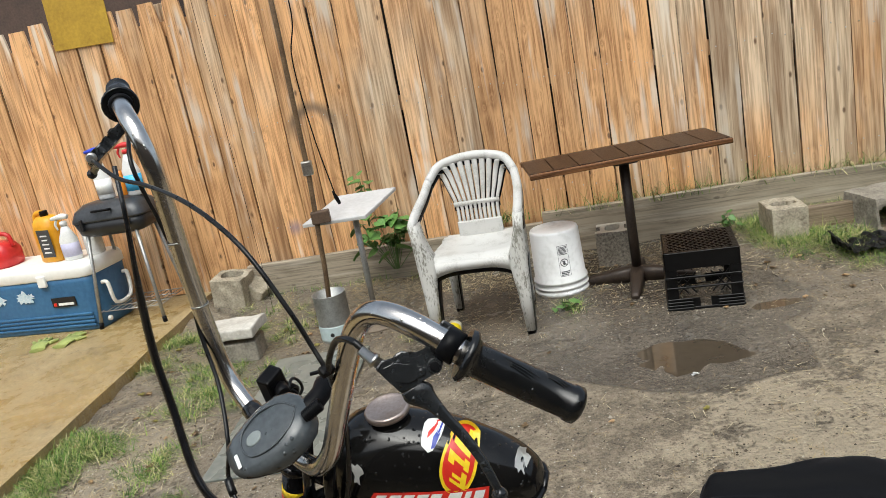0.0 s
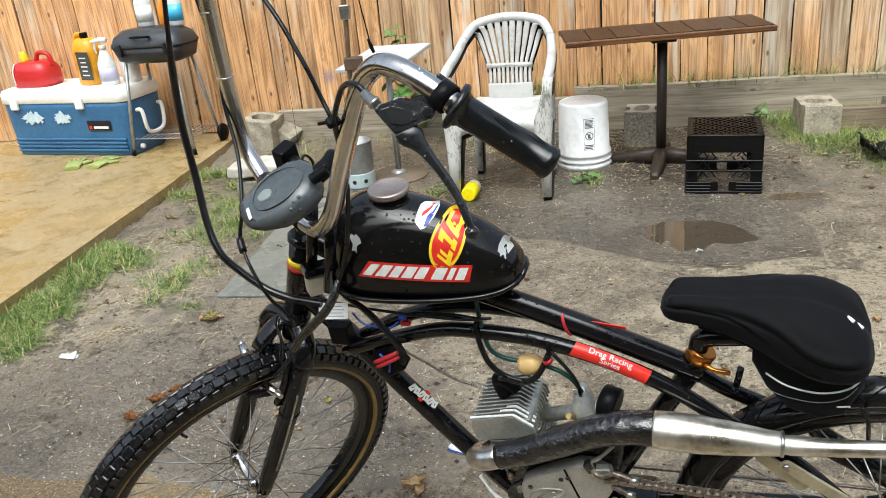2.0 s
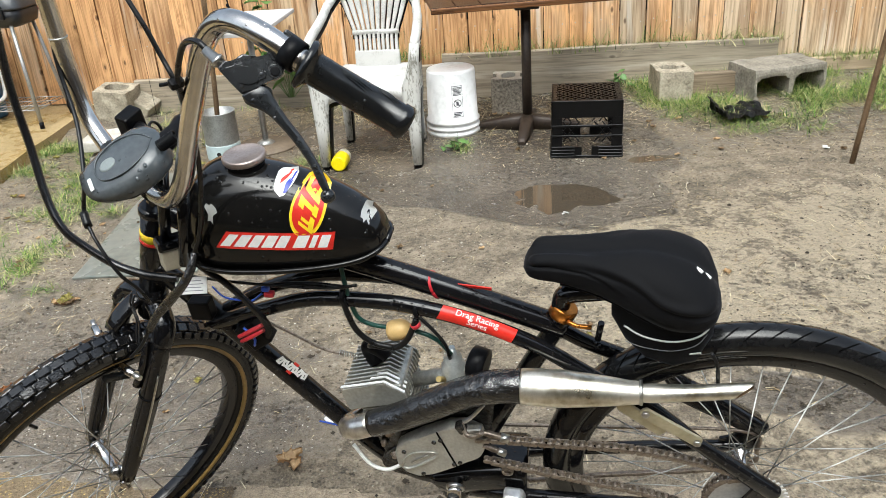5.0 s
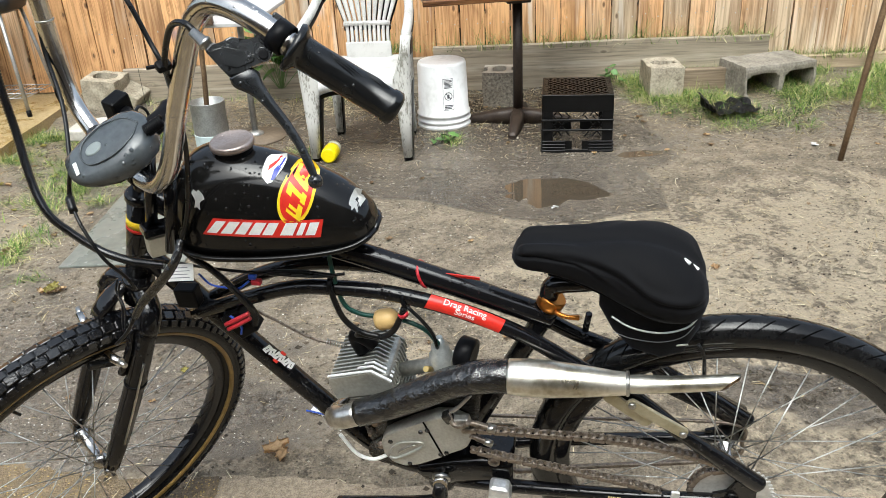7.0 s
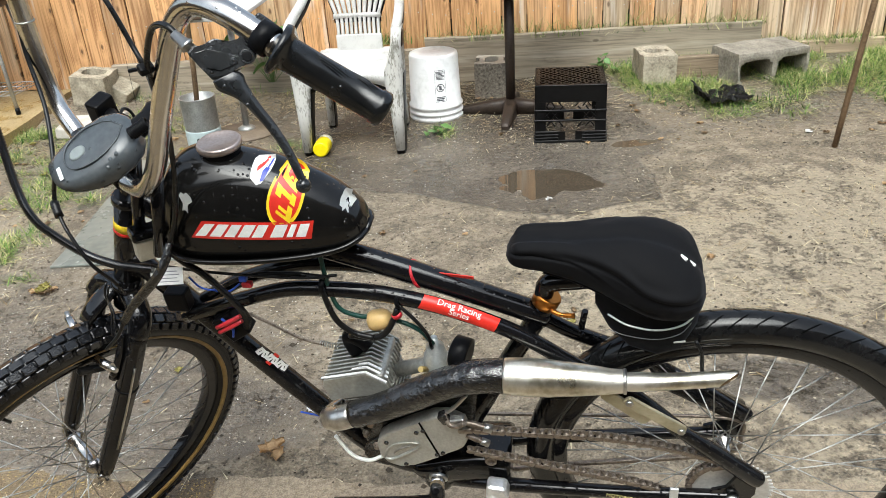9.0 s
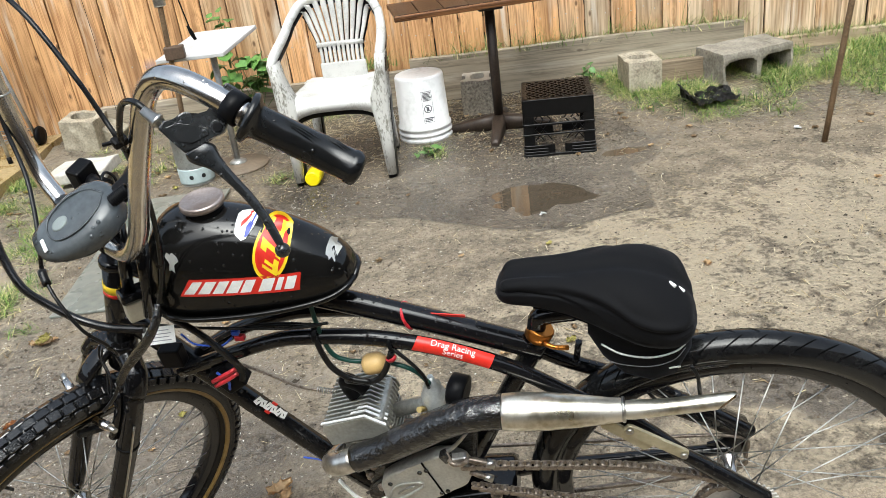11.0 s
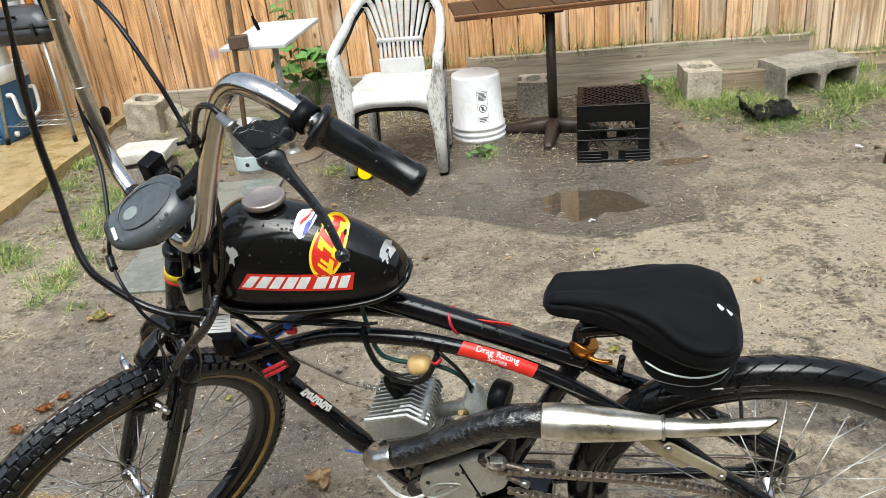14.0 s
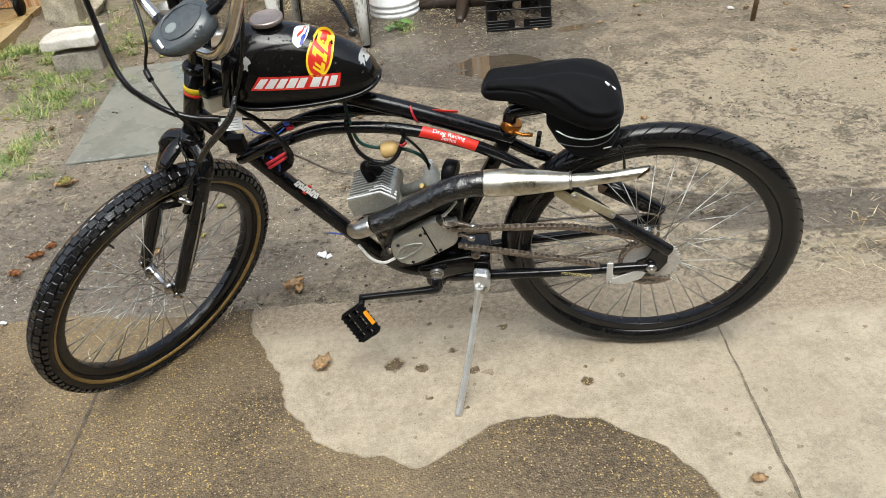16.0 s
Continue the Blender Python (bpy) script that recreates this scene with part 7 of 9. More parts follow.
part("clutch_link", sweep([(0.455, 0.082, 0.512), (0.437, 0.080, 0.527), (0.418, 0.076, 0.550)], [0.0040, 0.0034, 0.0030], 8, 3), steel, bike, "slim steel clutch link")

strut_steel = mat("tarnished_strut_steel", (0.34, 0.30, 0.19), (0.58, 0.53, 0.38), 16, 0.42, 0.1, 0.6, dist=0.001)
# driven sprocket and chain on the left side
spk = part("sprocket", prism([((0.0665 if k % 4 in (0, 1) else 0.0600) * math.cos(2 * math.pi * k / 176), (0.0665 if k % 4 in (0, 1) else 0.0600) * math.sin(2 * math.pi * k / 176)) for k in range(176)], 0.003, pose(0, 0.0535, R_TYRE) @ ROUND, 0), mat("pale_plate_steel", (0.4, 0.38, 0.35), (0.66, 0.64, 0.60), 30, 0.45, 0.2, 0.15), bike, "pale steel rear sprocket")
CH = [(0.43, 0.080, 0.476), (0.30, 0.074, 0.470), (0.19, 0.068, 0.462), (0.09, 0.058, 0.432)]
wrap = [(0.0655 * math.cos(radians(a)), 0.053, R_TYRE + 0.0655 * math.sin(radians(a))) for a in (75, 45, 15, -15, -45, -75, -100, -125)]
back = [(0.06, 0.055, 0.300), (0.12, 0.060, 0.335), (0.19, 0.066, 0.362), (0.29, 0.072, 0.388), (0.42, 0.080, 0.425)]
path = cat_rom(CH + wrap + back, 12)
chain = part("chain", bmesh.new(), rusty, bike, "rusty drive chain on the left side")
def link_mesh(y, r, name):
    """A waisted pair of plates with pins or rollers at both ends."""
    out = []
    for k in range(16):
        a = 2 * math.pi * (k + 0.5) / 16
        c, q = math.cos(a), math.sin(a)
        out.append((math.copysign(0.00635, c) * (1 if abs(c) > 0.25 else 0.45) + r * c * (1 if abs(c) > 0.25 else 0.2), r * q * (1 if abs(c) > 0.25 else 0.62)))
    bl = bmesh.new()
    for yy in (y, -y + 0.0013):
        prism(out, 0.0013, pose(0, yy, 0, 90, 0, 0), 0.0003, bm=bl, seg=1)
    for x in (-0.00635, 0.00635):
        lathe([(0.0024 if name == "outer" else 0.0042, -y - 0.0008), (0.0024 if name == "outer" else 0.0042, y + 0.0008)], pose(x, 0, 0) @ ROUND, 8, bl)
    return mesh_of("link", bl, rusty)


LINKS = (link_mesh(0.0066, 0.0062, "outer"), link_mesh(0.0046, 0.0058, "inner"))
seglen = [(b_ - a_).length for a_, b_ in zip(path, path[1:])]
total = sum(seglen)
nl = 2 * int(total / 0.0254)
for i in range(nl):
    d = total * (i + 0.5) / nl
    j = 0
    while j < len(seglen) - 1 and d > seglen[j]:
        d -= seglen[j]
        j += 1
    p, t = path[j].lerp(path[j + 1], d / seglen[j]), (path[j + 1] - path[j]).normalized()
    share("link", LINKS[i % 2], chain, frame_at(p, t, Vector((0, 1, 0)).cross(t) * -1))
# pedal chain on the far side
part("far_chain", sweep([(0.494, -0.05, 0.36), (0.25, -0.055, 0.37), (0.0, -0.055, 0.385), (-0.03, -0.055, 0.34), (0.0, -0.055, 0.29), (0.25, -0.055, 0.235), (0.494, -0.05, 0.18)], 0.005, 6, 6, flat=0.7), rusty, bike, "rusty pedal chain")
part("chainring", lathe([(0.072, -0.0015), (0.086, -0.0015), (0.086, 0.0015), (0.072, 0.0015)], pose(0.494, -0.05, 0.27) @ ROUND, 48, closed=True), black_paint, bike)
def flat_bar(name, x0, z0, x1, z1, wide, thick, y, label, parent=None):
    """A flat steel bar with round ends between two bolt holes."""
    ln, out = math.hypot(x1 - x0, z1 - z0), []
    for k in range(7):
        t = radians(-90 + 30 * k)
        out.append((ln / 2 + 0.6 * wide * math.cos(t), wide * math.sin(t)))
    for k in range(7):
        t = radians(90 + 30 * k)
        out.append((-ln / 2 + 0.6 * wide * math.cos(t), wide * math.sin(t)))
    return part(name, prism(out, thick, pose((x0 + x1) / 2, y, (z0 + z1) / 2, 90, 0, 0) @ pose(0, 0, 0, 0, 0, math.degrees(math.atan2(z1 - z0, x1 - x0))), 0.0008, seg=1), strut_steel, parent or bike, label)


flat_bar("strut", 0.174, 0.556, 0.092, 0.499, 0.0095, 0.006, 0.078, "bare steel strut with bolts")
flat_bar("strut_tongue", 0.206, 0.560, 0.146, 0.510, 0.0105, 0.005, 0.070, "steel tongue welded under the muffler")
for x, z in ((0.093, 0.500), (0.172, 0.556)):
    part("bolt", lathe([(0.006, 0), (0.006, 0.004), (0.003, 0.005)], pose(x, 0.0785, z, -90, 0, 0), 6), steel, bike)
hanger_steel = plain("zinc_strap", (0.62, 0.62, 0.60), 0.42, 0.35)
part("hanger", box((0.014, 0.005, 0.062), (0.0905, 0.0735, 0.322), 0.0015), hanger_steel, bike, "folded steel strap round the stay")
part("hanger_arm", prism([(0.092, 0.284), (0.096, 0.298), (0.070, 0.306), (0.034, 0.326), (0.010, 0.320), (0.020, 0.300), (0.055, 0.285)], 0.004, pose(0, 0.074, 0, 90, 0, 0), 0.0008, seg=1), hanger_steel, bike, "pale steel torque arm")
part("bolt", lathe([(0.005, 0), (0.005, 0.004), (0.002, 0.005)], pose(0.089, 0.0765, 0.294, -90, 0, 0), 6), steel, bike)
lt = part("lettering", words("MOTORSPORTS", 0.0095, 0.0003), plain("gold_ink", (0.72, 0.60, 0.25), 0.4), bike, "gold lettering on the stay")
lt.matrix_basis = frame_at((0.165, 0.0748, 0.3195), (-1, 0.03, -0.11), (0, 1, 0.25))
part("silencer_tip", sweep([(0.10, -0.055, 0.475), (-0.02, -0.075, 0.385)], 0.021, 16, 1), black_paint, bike)
part("cable_end", sweep([(0.085, 0.05, 0.66), (0.075, 0.052, 0.64), (0.07, 0.05, 0.60)], 0.003, 6, 3), dry_rubber, bike)
part("reflector_peg", rod((0.245, 0.0, 0.63), (0.24, 0.0, 0.665), 0.005, 8), black_paint, bike)

# crank, pedal and kickstand
crk = part("crank_arm", sweep([(0.483, 0.082, 0.326), (0.484, 0.089, 0.316), (0.487, 0.094, 0.302), (0.53, 0.097, 0.297), (0.61, 0.10, 0.290), (0.668, 0.102, 0.284)], [0.0135, 0.015, 0.015, 0.0115, 0.0105, 0.0115], 12, 5, flat=0.75), black_paint, bike, "black forged crank arm")
part("spindle", rod((0.487, 0.048, 0.318), (0.483, 0.086, 0.330), 0.0125, 16), chrome, crk)
part("lockring", lathe([(0.012, -0.004), (0.0165, -0.003), (0.0165, 0.003), (0.012, 0.004)], pose(0.484, 0.066, 0.326, 72, 0, 0), 20, closed=True), steel, crk)
PD = frame_at((0.668, 0.145, 0.243), (0.62, -0.35, 0.70), (0.40, 0.88, 0.25))
pd = part("pedal", box((0.078, 0.014, 0.016), (0, 0, 0), 0.004), plastic_black, bike, "black plastic cage pedal", PD)
for x in (-0.038, 0.038):
    part("end_bar", box((0.008, 0.058, 0.02), (x, 0, 0), 0.003), plastic_black, pd)
for y in (-0.030, 0.030):
    part("cage_bar", box((0.076, 0.007, 0.02), (0, y, 0), 0.002), plastic_black, pd)
    for k in range(-3, 4):
        part("tooth", box((0.005, 0.006, 0.027), (k * 0.011, y, 0), 0.001, seg=1), plastic_black, pd)
for x in (-0.018, 0.018):
    part("web", box((0.005, 0.055, 0.012), (x, 0, 0), 0.001), plastic_black, pd)
part("reflector", box((0.036, 0.003, 0.012), (0, -0.035, 0), 0.001), orange_refl, pd, "amber pedal reflector")
part("reflector", box((0.036, 0.003, 0.012), (0, 0.035, 0), 0.001), orange_refl, pd, "amber pedal reflector")
part("axle", rod((0.664, 0.104, 0.284), (0.667, 0.135, 0.256), 0.0075, 10), black_paint, crk)
stand_alu = mat("brushed_aluminium", (0.50, 0.50, 0.50), (0.74, 0.74, 0.73), 40, 0.34, 0.2, 0.7, dist=0.001)
kst = part("kickstand", sweep([(0.384, 0.086, 0.300), (0.390, 0.092, 0.268), (0.399, 0.110, 0.232), (0.420, 0.185, 0.142), (0.443, 0.256, 0.062), (0.447, 0.269, 0.0485)], [0.0150, 0.0120, 0.0092, 0.0085, 0.0088, 0.0092], 12, 5, flat=0.8), stand_alu, bike, "bare aluminium kickstand")
part("bracket", prism([(0.398, 0.338), (0.363, 0.334), (0.361, 0.312), (0.362, 0.290), (0.368, 0.278), (0.378, 0.272), (0.390, 0.276), (0.398, 0.290), (0.399, 0.315)], 0.030, pose(0, 0.090, 0, 90, 0, 0), 0.007), stand_alu, kst, "cast pivot block of the stand")
part("bolt", lathe([(0.0125, 0), (0.0125, 0.003), (0.0085, 0.0032), (0.0085, 0.009), (0.003, 0.0095)], pose(0.380, 0.090, 0.294, -90, 0, 0), 16), steel, kst)

# stickers and wiring on the frame
DA, DB = Vector((0.484, 0.031, 0.7022)), Vector((0.360, 0.031, 0.6535))
DT = (DB - DA).normalized()
DUP = Vector((0, 1, 0)).cross(DT)
DUP = DUP if DUP.z > 0 else -DUP


def on_tube(u, v, lift):
    """A place on the tube: u metres along it, v metres round it from its left side upwards."""
    a = v / 0.0125
    return DA + DT * u + DUP * (0.0145 * u / 0.13 * (1 - u / 0.13)) + (0.0125 + lift) * (Vector((0, 1, 0)) * math.cos(a) + DUP * math.sin(a))


drag = bmesh.new()
g = [[drag.verts.new(on_tube(0.003 + 0.119 * i / 12 + 0.004 * (j / 6 - 0.5), -0.004 + 0.0245 * j / 6, 0.0008)) for i in range(13)] for j in range(7)]
for j in range(6):
    for i in range(12):
        drag.faces.new((g[j][i], g[j][i + 1], g[j + 1][i + 1], g[j + 1][i])).smooth = True
dr = part("sticker", drag, red_st, bike, "red sticker with white lettering on the tube")
for txt, sz, u0, v0 in (("Drag Racing", 0.0125, 0.060, 0.0135), ("Series", 0.0118, 0.062, 0.0045)):
    tb_ = words(txt, sz, 0.0)
    bmesh.ops.subdivide_edges(tb_, edges=[e for e in tb_.edges if e.calc_length() > 0.003], cuts=2)
    bmesh.ops.triangulate(tb_, faces=tb_.faces)
    for v in tb_.verts:
        v.co = on_tube(u0 + v.co.x * 1.12, v0 + v.co.y, 0.0013)
    part("lettering", tb_, white_st, dr)
VT = frame_at((0.755, 0.0166, 0.5505 - 0.003), (-0.61, 0, -0.79), (-0.35, 0.9, 0.27))
vt = part("sticker", prism([(-0.031, -0.007), (0.031, -0.007), (0.031, 0.007), (-0.031, 0.007)], 0.0006), plain("black_film", (0.012, 0.012, 0.014), 0.3), bike, "white and red lettered sticker on the down tube", VT)
for k in range(6):
    part("letter_bar", box((0.0090, 0.0150 - 0.002 * (k % 2), 0.0004), (0, 0, 0.0009), 0, m=pose(-0.0250 + 0.0100 * k, 0.0008 * (k - 2.5), 0, 0, 0, 14 if k % 2 else -10)), white_st, vt)
    part("letter_gap", box((0.0012, 0.0050, 0.0003), (0, 0, 0.0013), 0, m=pose(-0.0250 + 0.0100 * k, 0.0008 * (k - 2.5), 0, 0, 0, 24 if k % 2 else -20)), plastic_black, vt)
for y in (-0.0095, 0.0095):
    part("red_bar", box((0.010, 0.005, 0.0004), (0.0, y, 0.0009)), red_st, vt, "red bar of the mark")
rear_st = part("sticker", box((0.075, 0.0015, 0.006), (0, 0, 0), 0, m=frame_at((0.44, 0.004, 0.7305), (-0.94, 0, -0.34), (0, 0.3, 1))), red_st, bike, "thin red and white sticker on the top tube")
cdi = part("ignition_box", box((0.05, 0.03, 0.042), (0, 0, 0), 0.003), plastic_black, bike, "black ignition box strapped to the tube", pose(0.792, 0.033, 0.644, 0, -56, 0))
for k in range(2):
    part("red_wrap", sweep([(0.810 - 0.002 * k, 0.056, 0.652 - 0.010 * k), (0.786, 0.059, 0.667 - 0.010 * k), (0.764, 0.056, 0.679 - 0.010 * k)], [0.0036, 0.0044, 0.0036], 8, 3), red_wire, bike, "red tape wrapped round wires")
part("blue_wires", sweep([(0.835, 0.045, 0.745), (0.8156, 0.054, 0.733), (0.7929, 0.057, 0.7306), (0.7711, 0.054, 0.727), (0.755, 0.045, 0.735)], 0.0017, 6, 5), blue_wire, bike, "bundle of blue wires")
part("blue_wires", sweep([(0.80, 0.052, 0.668), (0.785, 0.055, 0.65), (0.79, 0.052, 0.63)], 0.0022, 6, 4), blue_wire, bike)
part("connector", box((0.016, 0.010, 0.009), (0.744, 0.043, 0.733), 0.002), red_wire, bike, "red wire connector")
part("connector", box((0.012, 0.010, 0.009), (0.748, 0.043, 0.744), 0.002), blue_wire, bike, "blue wire connector")
part("corrugated_sleeve", ribbed([(0.848, 0.060, 0.812), (0.8334, 0.062, 0.7999), (0.8194, 0.062, 0.7846), (0.8015, 0.062, 0.7694), (0.7823, 0.062, 0.7447), (0.7642, 0.062, 0.7148), (0.752, 0.060, 0.6815), (0.760, 0.054, 0.655)], [0.0056] * 8, 10, 8), sleeve_black, bike, "ribbed black wire sleeve")
part("cable", sweep([(0.90, 0.05, 0.775), (0.80, 0.046, 0.757), (0.66, 0.043, 0.748), (0.60, 0.042, 0.755)], 0.0025, 6, 6), dry_rubber, bike)
part("cable", sweep([(0.82, 0.03, 0.70), (0.75, 0.034, 0.74), (0.68, 0.036, 0.75), (0.62, 0.036, 0.745)], 0.004, 6, 6), dry_rubber, bike)
part("clutch_cable", sweep([(0.80, 0.022, 0.672), (0.74, 0.024, 0.638), (0.69, 0.024, 0.605), (0.655, 0.022, 0.592)], 0.0025, 6, 6), rusty, bike)
spr = [(0.66 - 0.03 * k / 60, 0.022 + 0.0045 * math.cos(k * 0.8), 0.595 - 0.007 * k / 60 + 0.0045 * math.sin(k * 0.8)) for k in range(61)]
part("spring", sweep(spr, 0.0009, 5, 1), steel, bike)
part("white_wire", sweep([(0.652, 0.07, 0.425), (0.628, 0.075, 0.385), (0.60, 0.075, 0.372), (0.575, 0.07, 0.38)], 0.0034, 8, 5), white_st, bike, "white wire under the engine")
part("blue_wires", sweep([(0.735, 0.01, 0.41), (0.70, 0.012, 0.405), (0.67, 0.015, 0.40)], 0.0018, 6, 4), blue_wire, bike)
tg = part("paper_tag", box((0.047, 0.001, 0.026), (0, 0, 0), 0), white_st, bike, "white printed paper tag on the wiring", frame_at((0.852, 0.0714, 0.7674), (-0.973, -0.193, -0.05), (-0.232, 0.778, 0.584)) @ pose(0, 0, 0, 90, 0, 0))
for k in range(4):
    part("print_bar", box((0.036 - 0.006 * (k % 2), 0.0006, 0.0012), (0, 0.0009, 0.008 - 0.0050 * k)), plain("grey_ink", (0.25, 0.25, 0.27), 0.6), tg)
    part("print_bar", box((0.034 - 0.006 * (k % 2), 0.0006, 0.0016), (0, -0.0009, 0.007 - 0.0045 * k)), plain("grey_ink", (0.25, 0.25, 0.27), 0.6), tg)
part("relay", box((0.036, 0.024, 0.036), (0.867, 0.042, 0.698), 0.003), plastic_black, bike, "small black relay box")


# ---------- steered parts ----------
def spart(name, bm, material, label="", parent=None):
    ob = part(name, bm, material, parent or bike, label)
    if parent is None:
        ob.matrix_basis = STEER
    return ob


fork = spart("fork", sweep([(0, 0, -0.06), (0, 0, 0.005)], 0.0225, 16, 1), black_paint, "black steel fork")
part("crown", sweep([(0.02, -0.062, -0.075), (0.008, -0.05, -0.045), (0, 0, -0.03), (0.008, 0.05, -0.045), (0.02, 0.062, -0.075)], 0.019, 12, 5), black_paint, fork)
for s in (-1, 1):
    part("fork_leg", sweep([(0.015, s * 0.060, -0.06), (0.035, s * 0.062, -0.18), (0.062, s * 0.062, -0.32), (0.079, s * 0.061, -0.405)], [0.0165, 0.018, 0.0175, 0.0145], 14, 4), black_paint, fork)
    part("dropout", box((0.02, 0.006, 0.034), (0.082, s * 0.057, -0.415), 0.003), black_paint, fork)
    part("axle_nut", lathe([(0.011, 0), (0.011, 0.008), (0.006, 0.009), (0.005, 0.02)], pose(0.084, s * 0.06, -0.417, -s * 90, 0, 0), 6), chrome, fork)
    part("brake_arm", sweep([(0.052, s * 0.045, -0.175), (0.044, s * 0.050, -0.12), (0.034, s * 0.042, -0.075)], [0.008, 0.007, 0.006], 10, 4), black_paint, fork)
    part("brake_pad", box((0.055, 0.012, 0.012), (0, 0, 0), 0.003, m=pose(0.078, s * 0.028, -0.152, 0, -20, 0)), dry_rubber, fork)
    part("pad_bolt", rod((0.072, s * 0.03, -0.130), (0.068, s * 0.066, -0.118), 0.0078, 12), chrome, fork, "bright brake pad bolt")
    part("bolt_neck", rod((0.069, s * 0.060, -0.120), (0.066, s * 0.078, -0.116), 0.0046, 10), steel, fork)
flap = []
for x, z, w in ((0.072, -0.076, 0.012), (0.068, -0.064, 0.014), (0.058, -0.049, 0.016), (0.045, -0.034, 0.016), (0.030, -0.022, 0.015), (0.014, -0.016, 0.013)):
    flap.append([(x, y * w - 0.012, z - 0.006 * y * y) for y in (-1, -0.6, 0, 0.6, 1)] + [(x - 0.004, y * w - 0.012, z - 0.006 - 0.006 * y * y) for y in (1, 0.6, 0, -0.6, -1)])
part("mud_flap", loft(flap), black_paint, fork, "glossy black mudguard stub")
for dy in (0.0, 0.008):
    part("crown_wire", sweep([(0.0405, 0.005 + dy, 0.010), (0.0465, 0.013 + dy, -0.0082), (0.0490, 0.0359 + dy, -0.0253), (0.0589, 0.0543 + dy, -0.0505), (0.0580, 0.070 + dy, -0.0669)], 0.0018, 6, 5), sleeve_black, fork, "thin black wire over the crown")
part("leg_cable", sweep([(0.034, 0.08, -0.13), (0.05, 0.0815, -0.23), (0.066, 0.080, -0.33)], 0.0022, 6, 4), steel, fork)
part("zip_tie", lathe([(0.0195, -0.002), (0.0195, 0.002), (0.0175, 0.002), (0.0175, -0.002)], pose(0.037, 0.062, -0.19), 18, closed=True), plastic_black, fork)
part("band", lathe([(0.0218, -0.007), (0.0218, 0.007), (0.0205, 0.007), (0.0205, -0.007)], pose(0, 0, 0.115), 20, closed=True), yellow_st, fork, "yellow and red tape band on the head tube")
part("band", lathe([(0.0219, -0.003), (0.0219, 0.003), (0.0205, 0.003), (0.0205, -0.003)], pose(0, 0, 0.104), 20, closed=True), red_st, fork)

BAR_FAR = [(0.04, 0.0, 0.245), (0.04, 0.06, 0.25), (0.0445, 0.112, 0.275), (0.052, 0.148, 0.335), (0.066, 0.177, 0.43), (0.079, 0.203, 0.53), (0.085, 0.218, 0.578), (0.090, 0.243, 0.613), (0.089, 0.275, 0.628), (0.079, 0.315, 0.627), (0.066, 0.351, 0.617)]
BAR = BAR_FAR[:5] + [(0.074, 0.199, 0.526), (0.074, 0.208, 0.566), (0.074, 0.230, 0.597), (0.071, 0.260, 0.610), (0.060, 0.299, 0.609), (0.046, 0.336, 0.600)]
bar = spart("handlebar", sweep([(f, -l, a) for f, l, a in BAR_FAR[:0:-1]] + BAR, 0.0125, 16, 5), chrome, "tall chromed ape-hanger handlebar")
part("bar_sleeve", sweep([(f, -l, a) for f, l, a in BAR[1:0:-1]] + BAR[:2], 0.0148, 14, 5), black_paint, bar, "black sleeve over the middle of the bar")
part("stem", sweep([(0, 0, 0.15), (0, 0, 0.205), (0.012, 0, 0.235), (0.036, 0, 0.245)], [0.013, 0.0145, 0.018, 0.019], 14, 4), black_paint, bar, "black steel stem")
part("stem_clamp", lathe([(0.0145, -0.026), (0.021, -0.024), (0.021, 0.024), (0.0145, 0.026)], pose(0.04, 0, 0.246) @ ROUND, 20, closed=True), black_paint, bar)
for l in (0.052, 0.105):
    part("riser_bolt", sweep([(0.02, l + 0.012, 0.15), (0.022, l, 0.275)], 0.009, 10, 2), black_paint, bar)
BLOCK = BIKE.inverted() @ pose(-0.1200, 1.0534, 0.8017, 0, 0, 24)   # upright, edge on to the bar
blk = part("riser_block", box((0.064, 0.036, 0.016), (0.002, 0, 0.008), 0.004), black_paint, bike, "black clamp block", BLOCK)
part("switch_box", box((0.054, 0.030, 0.031), (0, 0, -0.0160), 0.003), tan_plastic, blk, "tan plastic connector block")
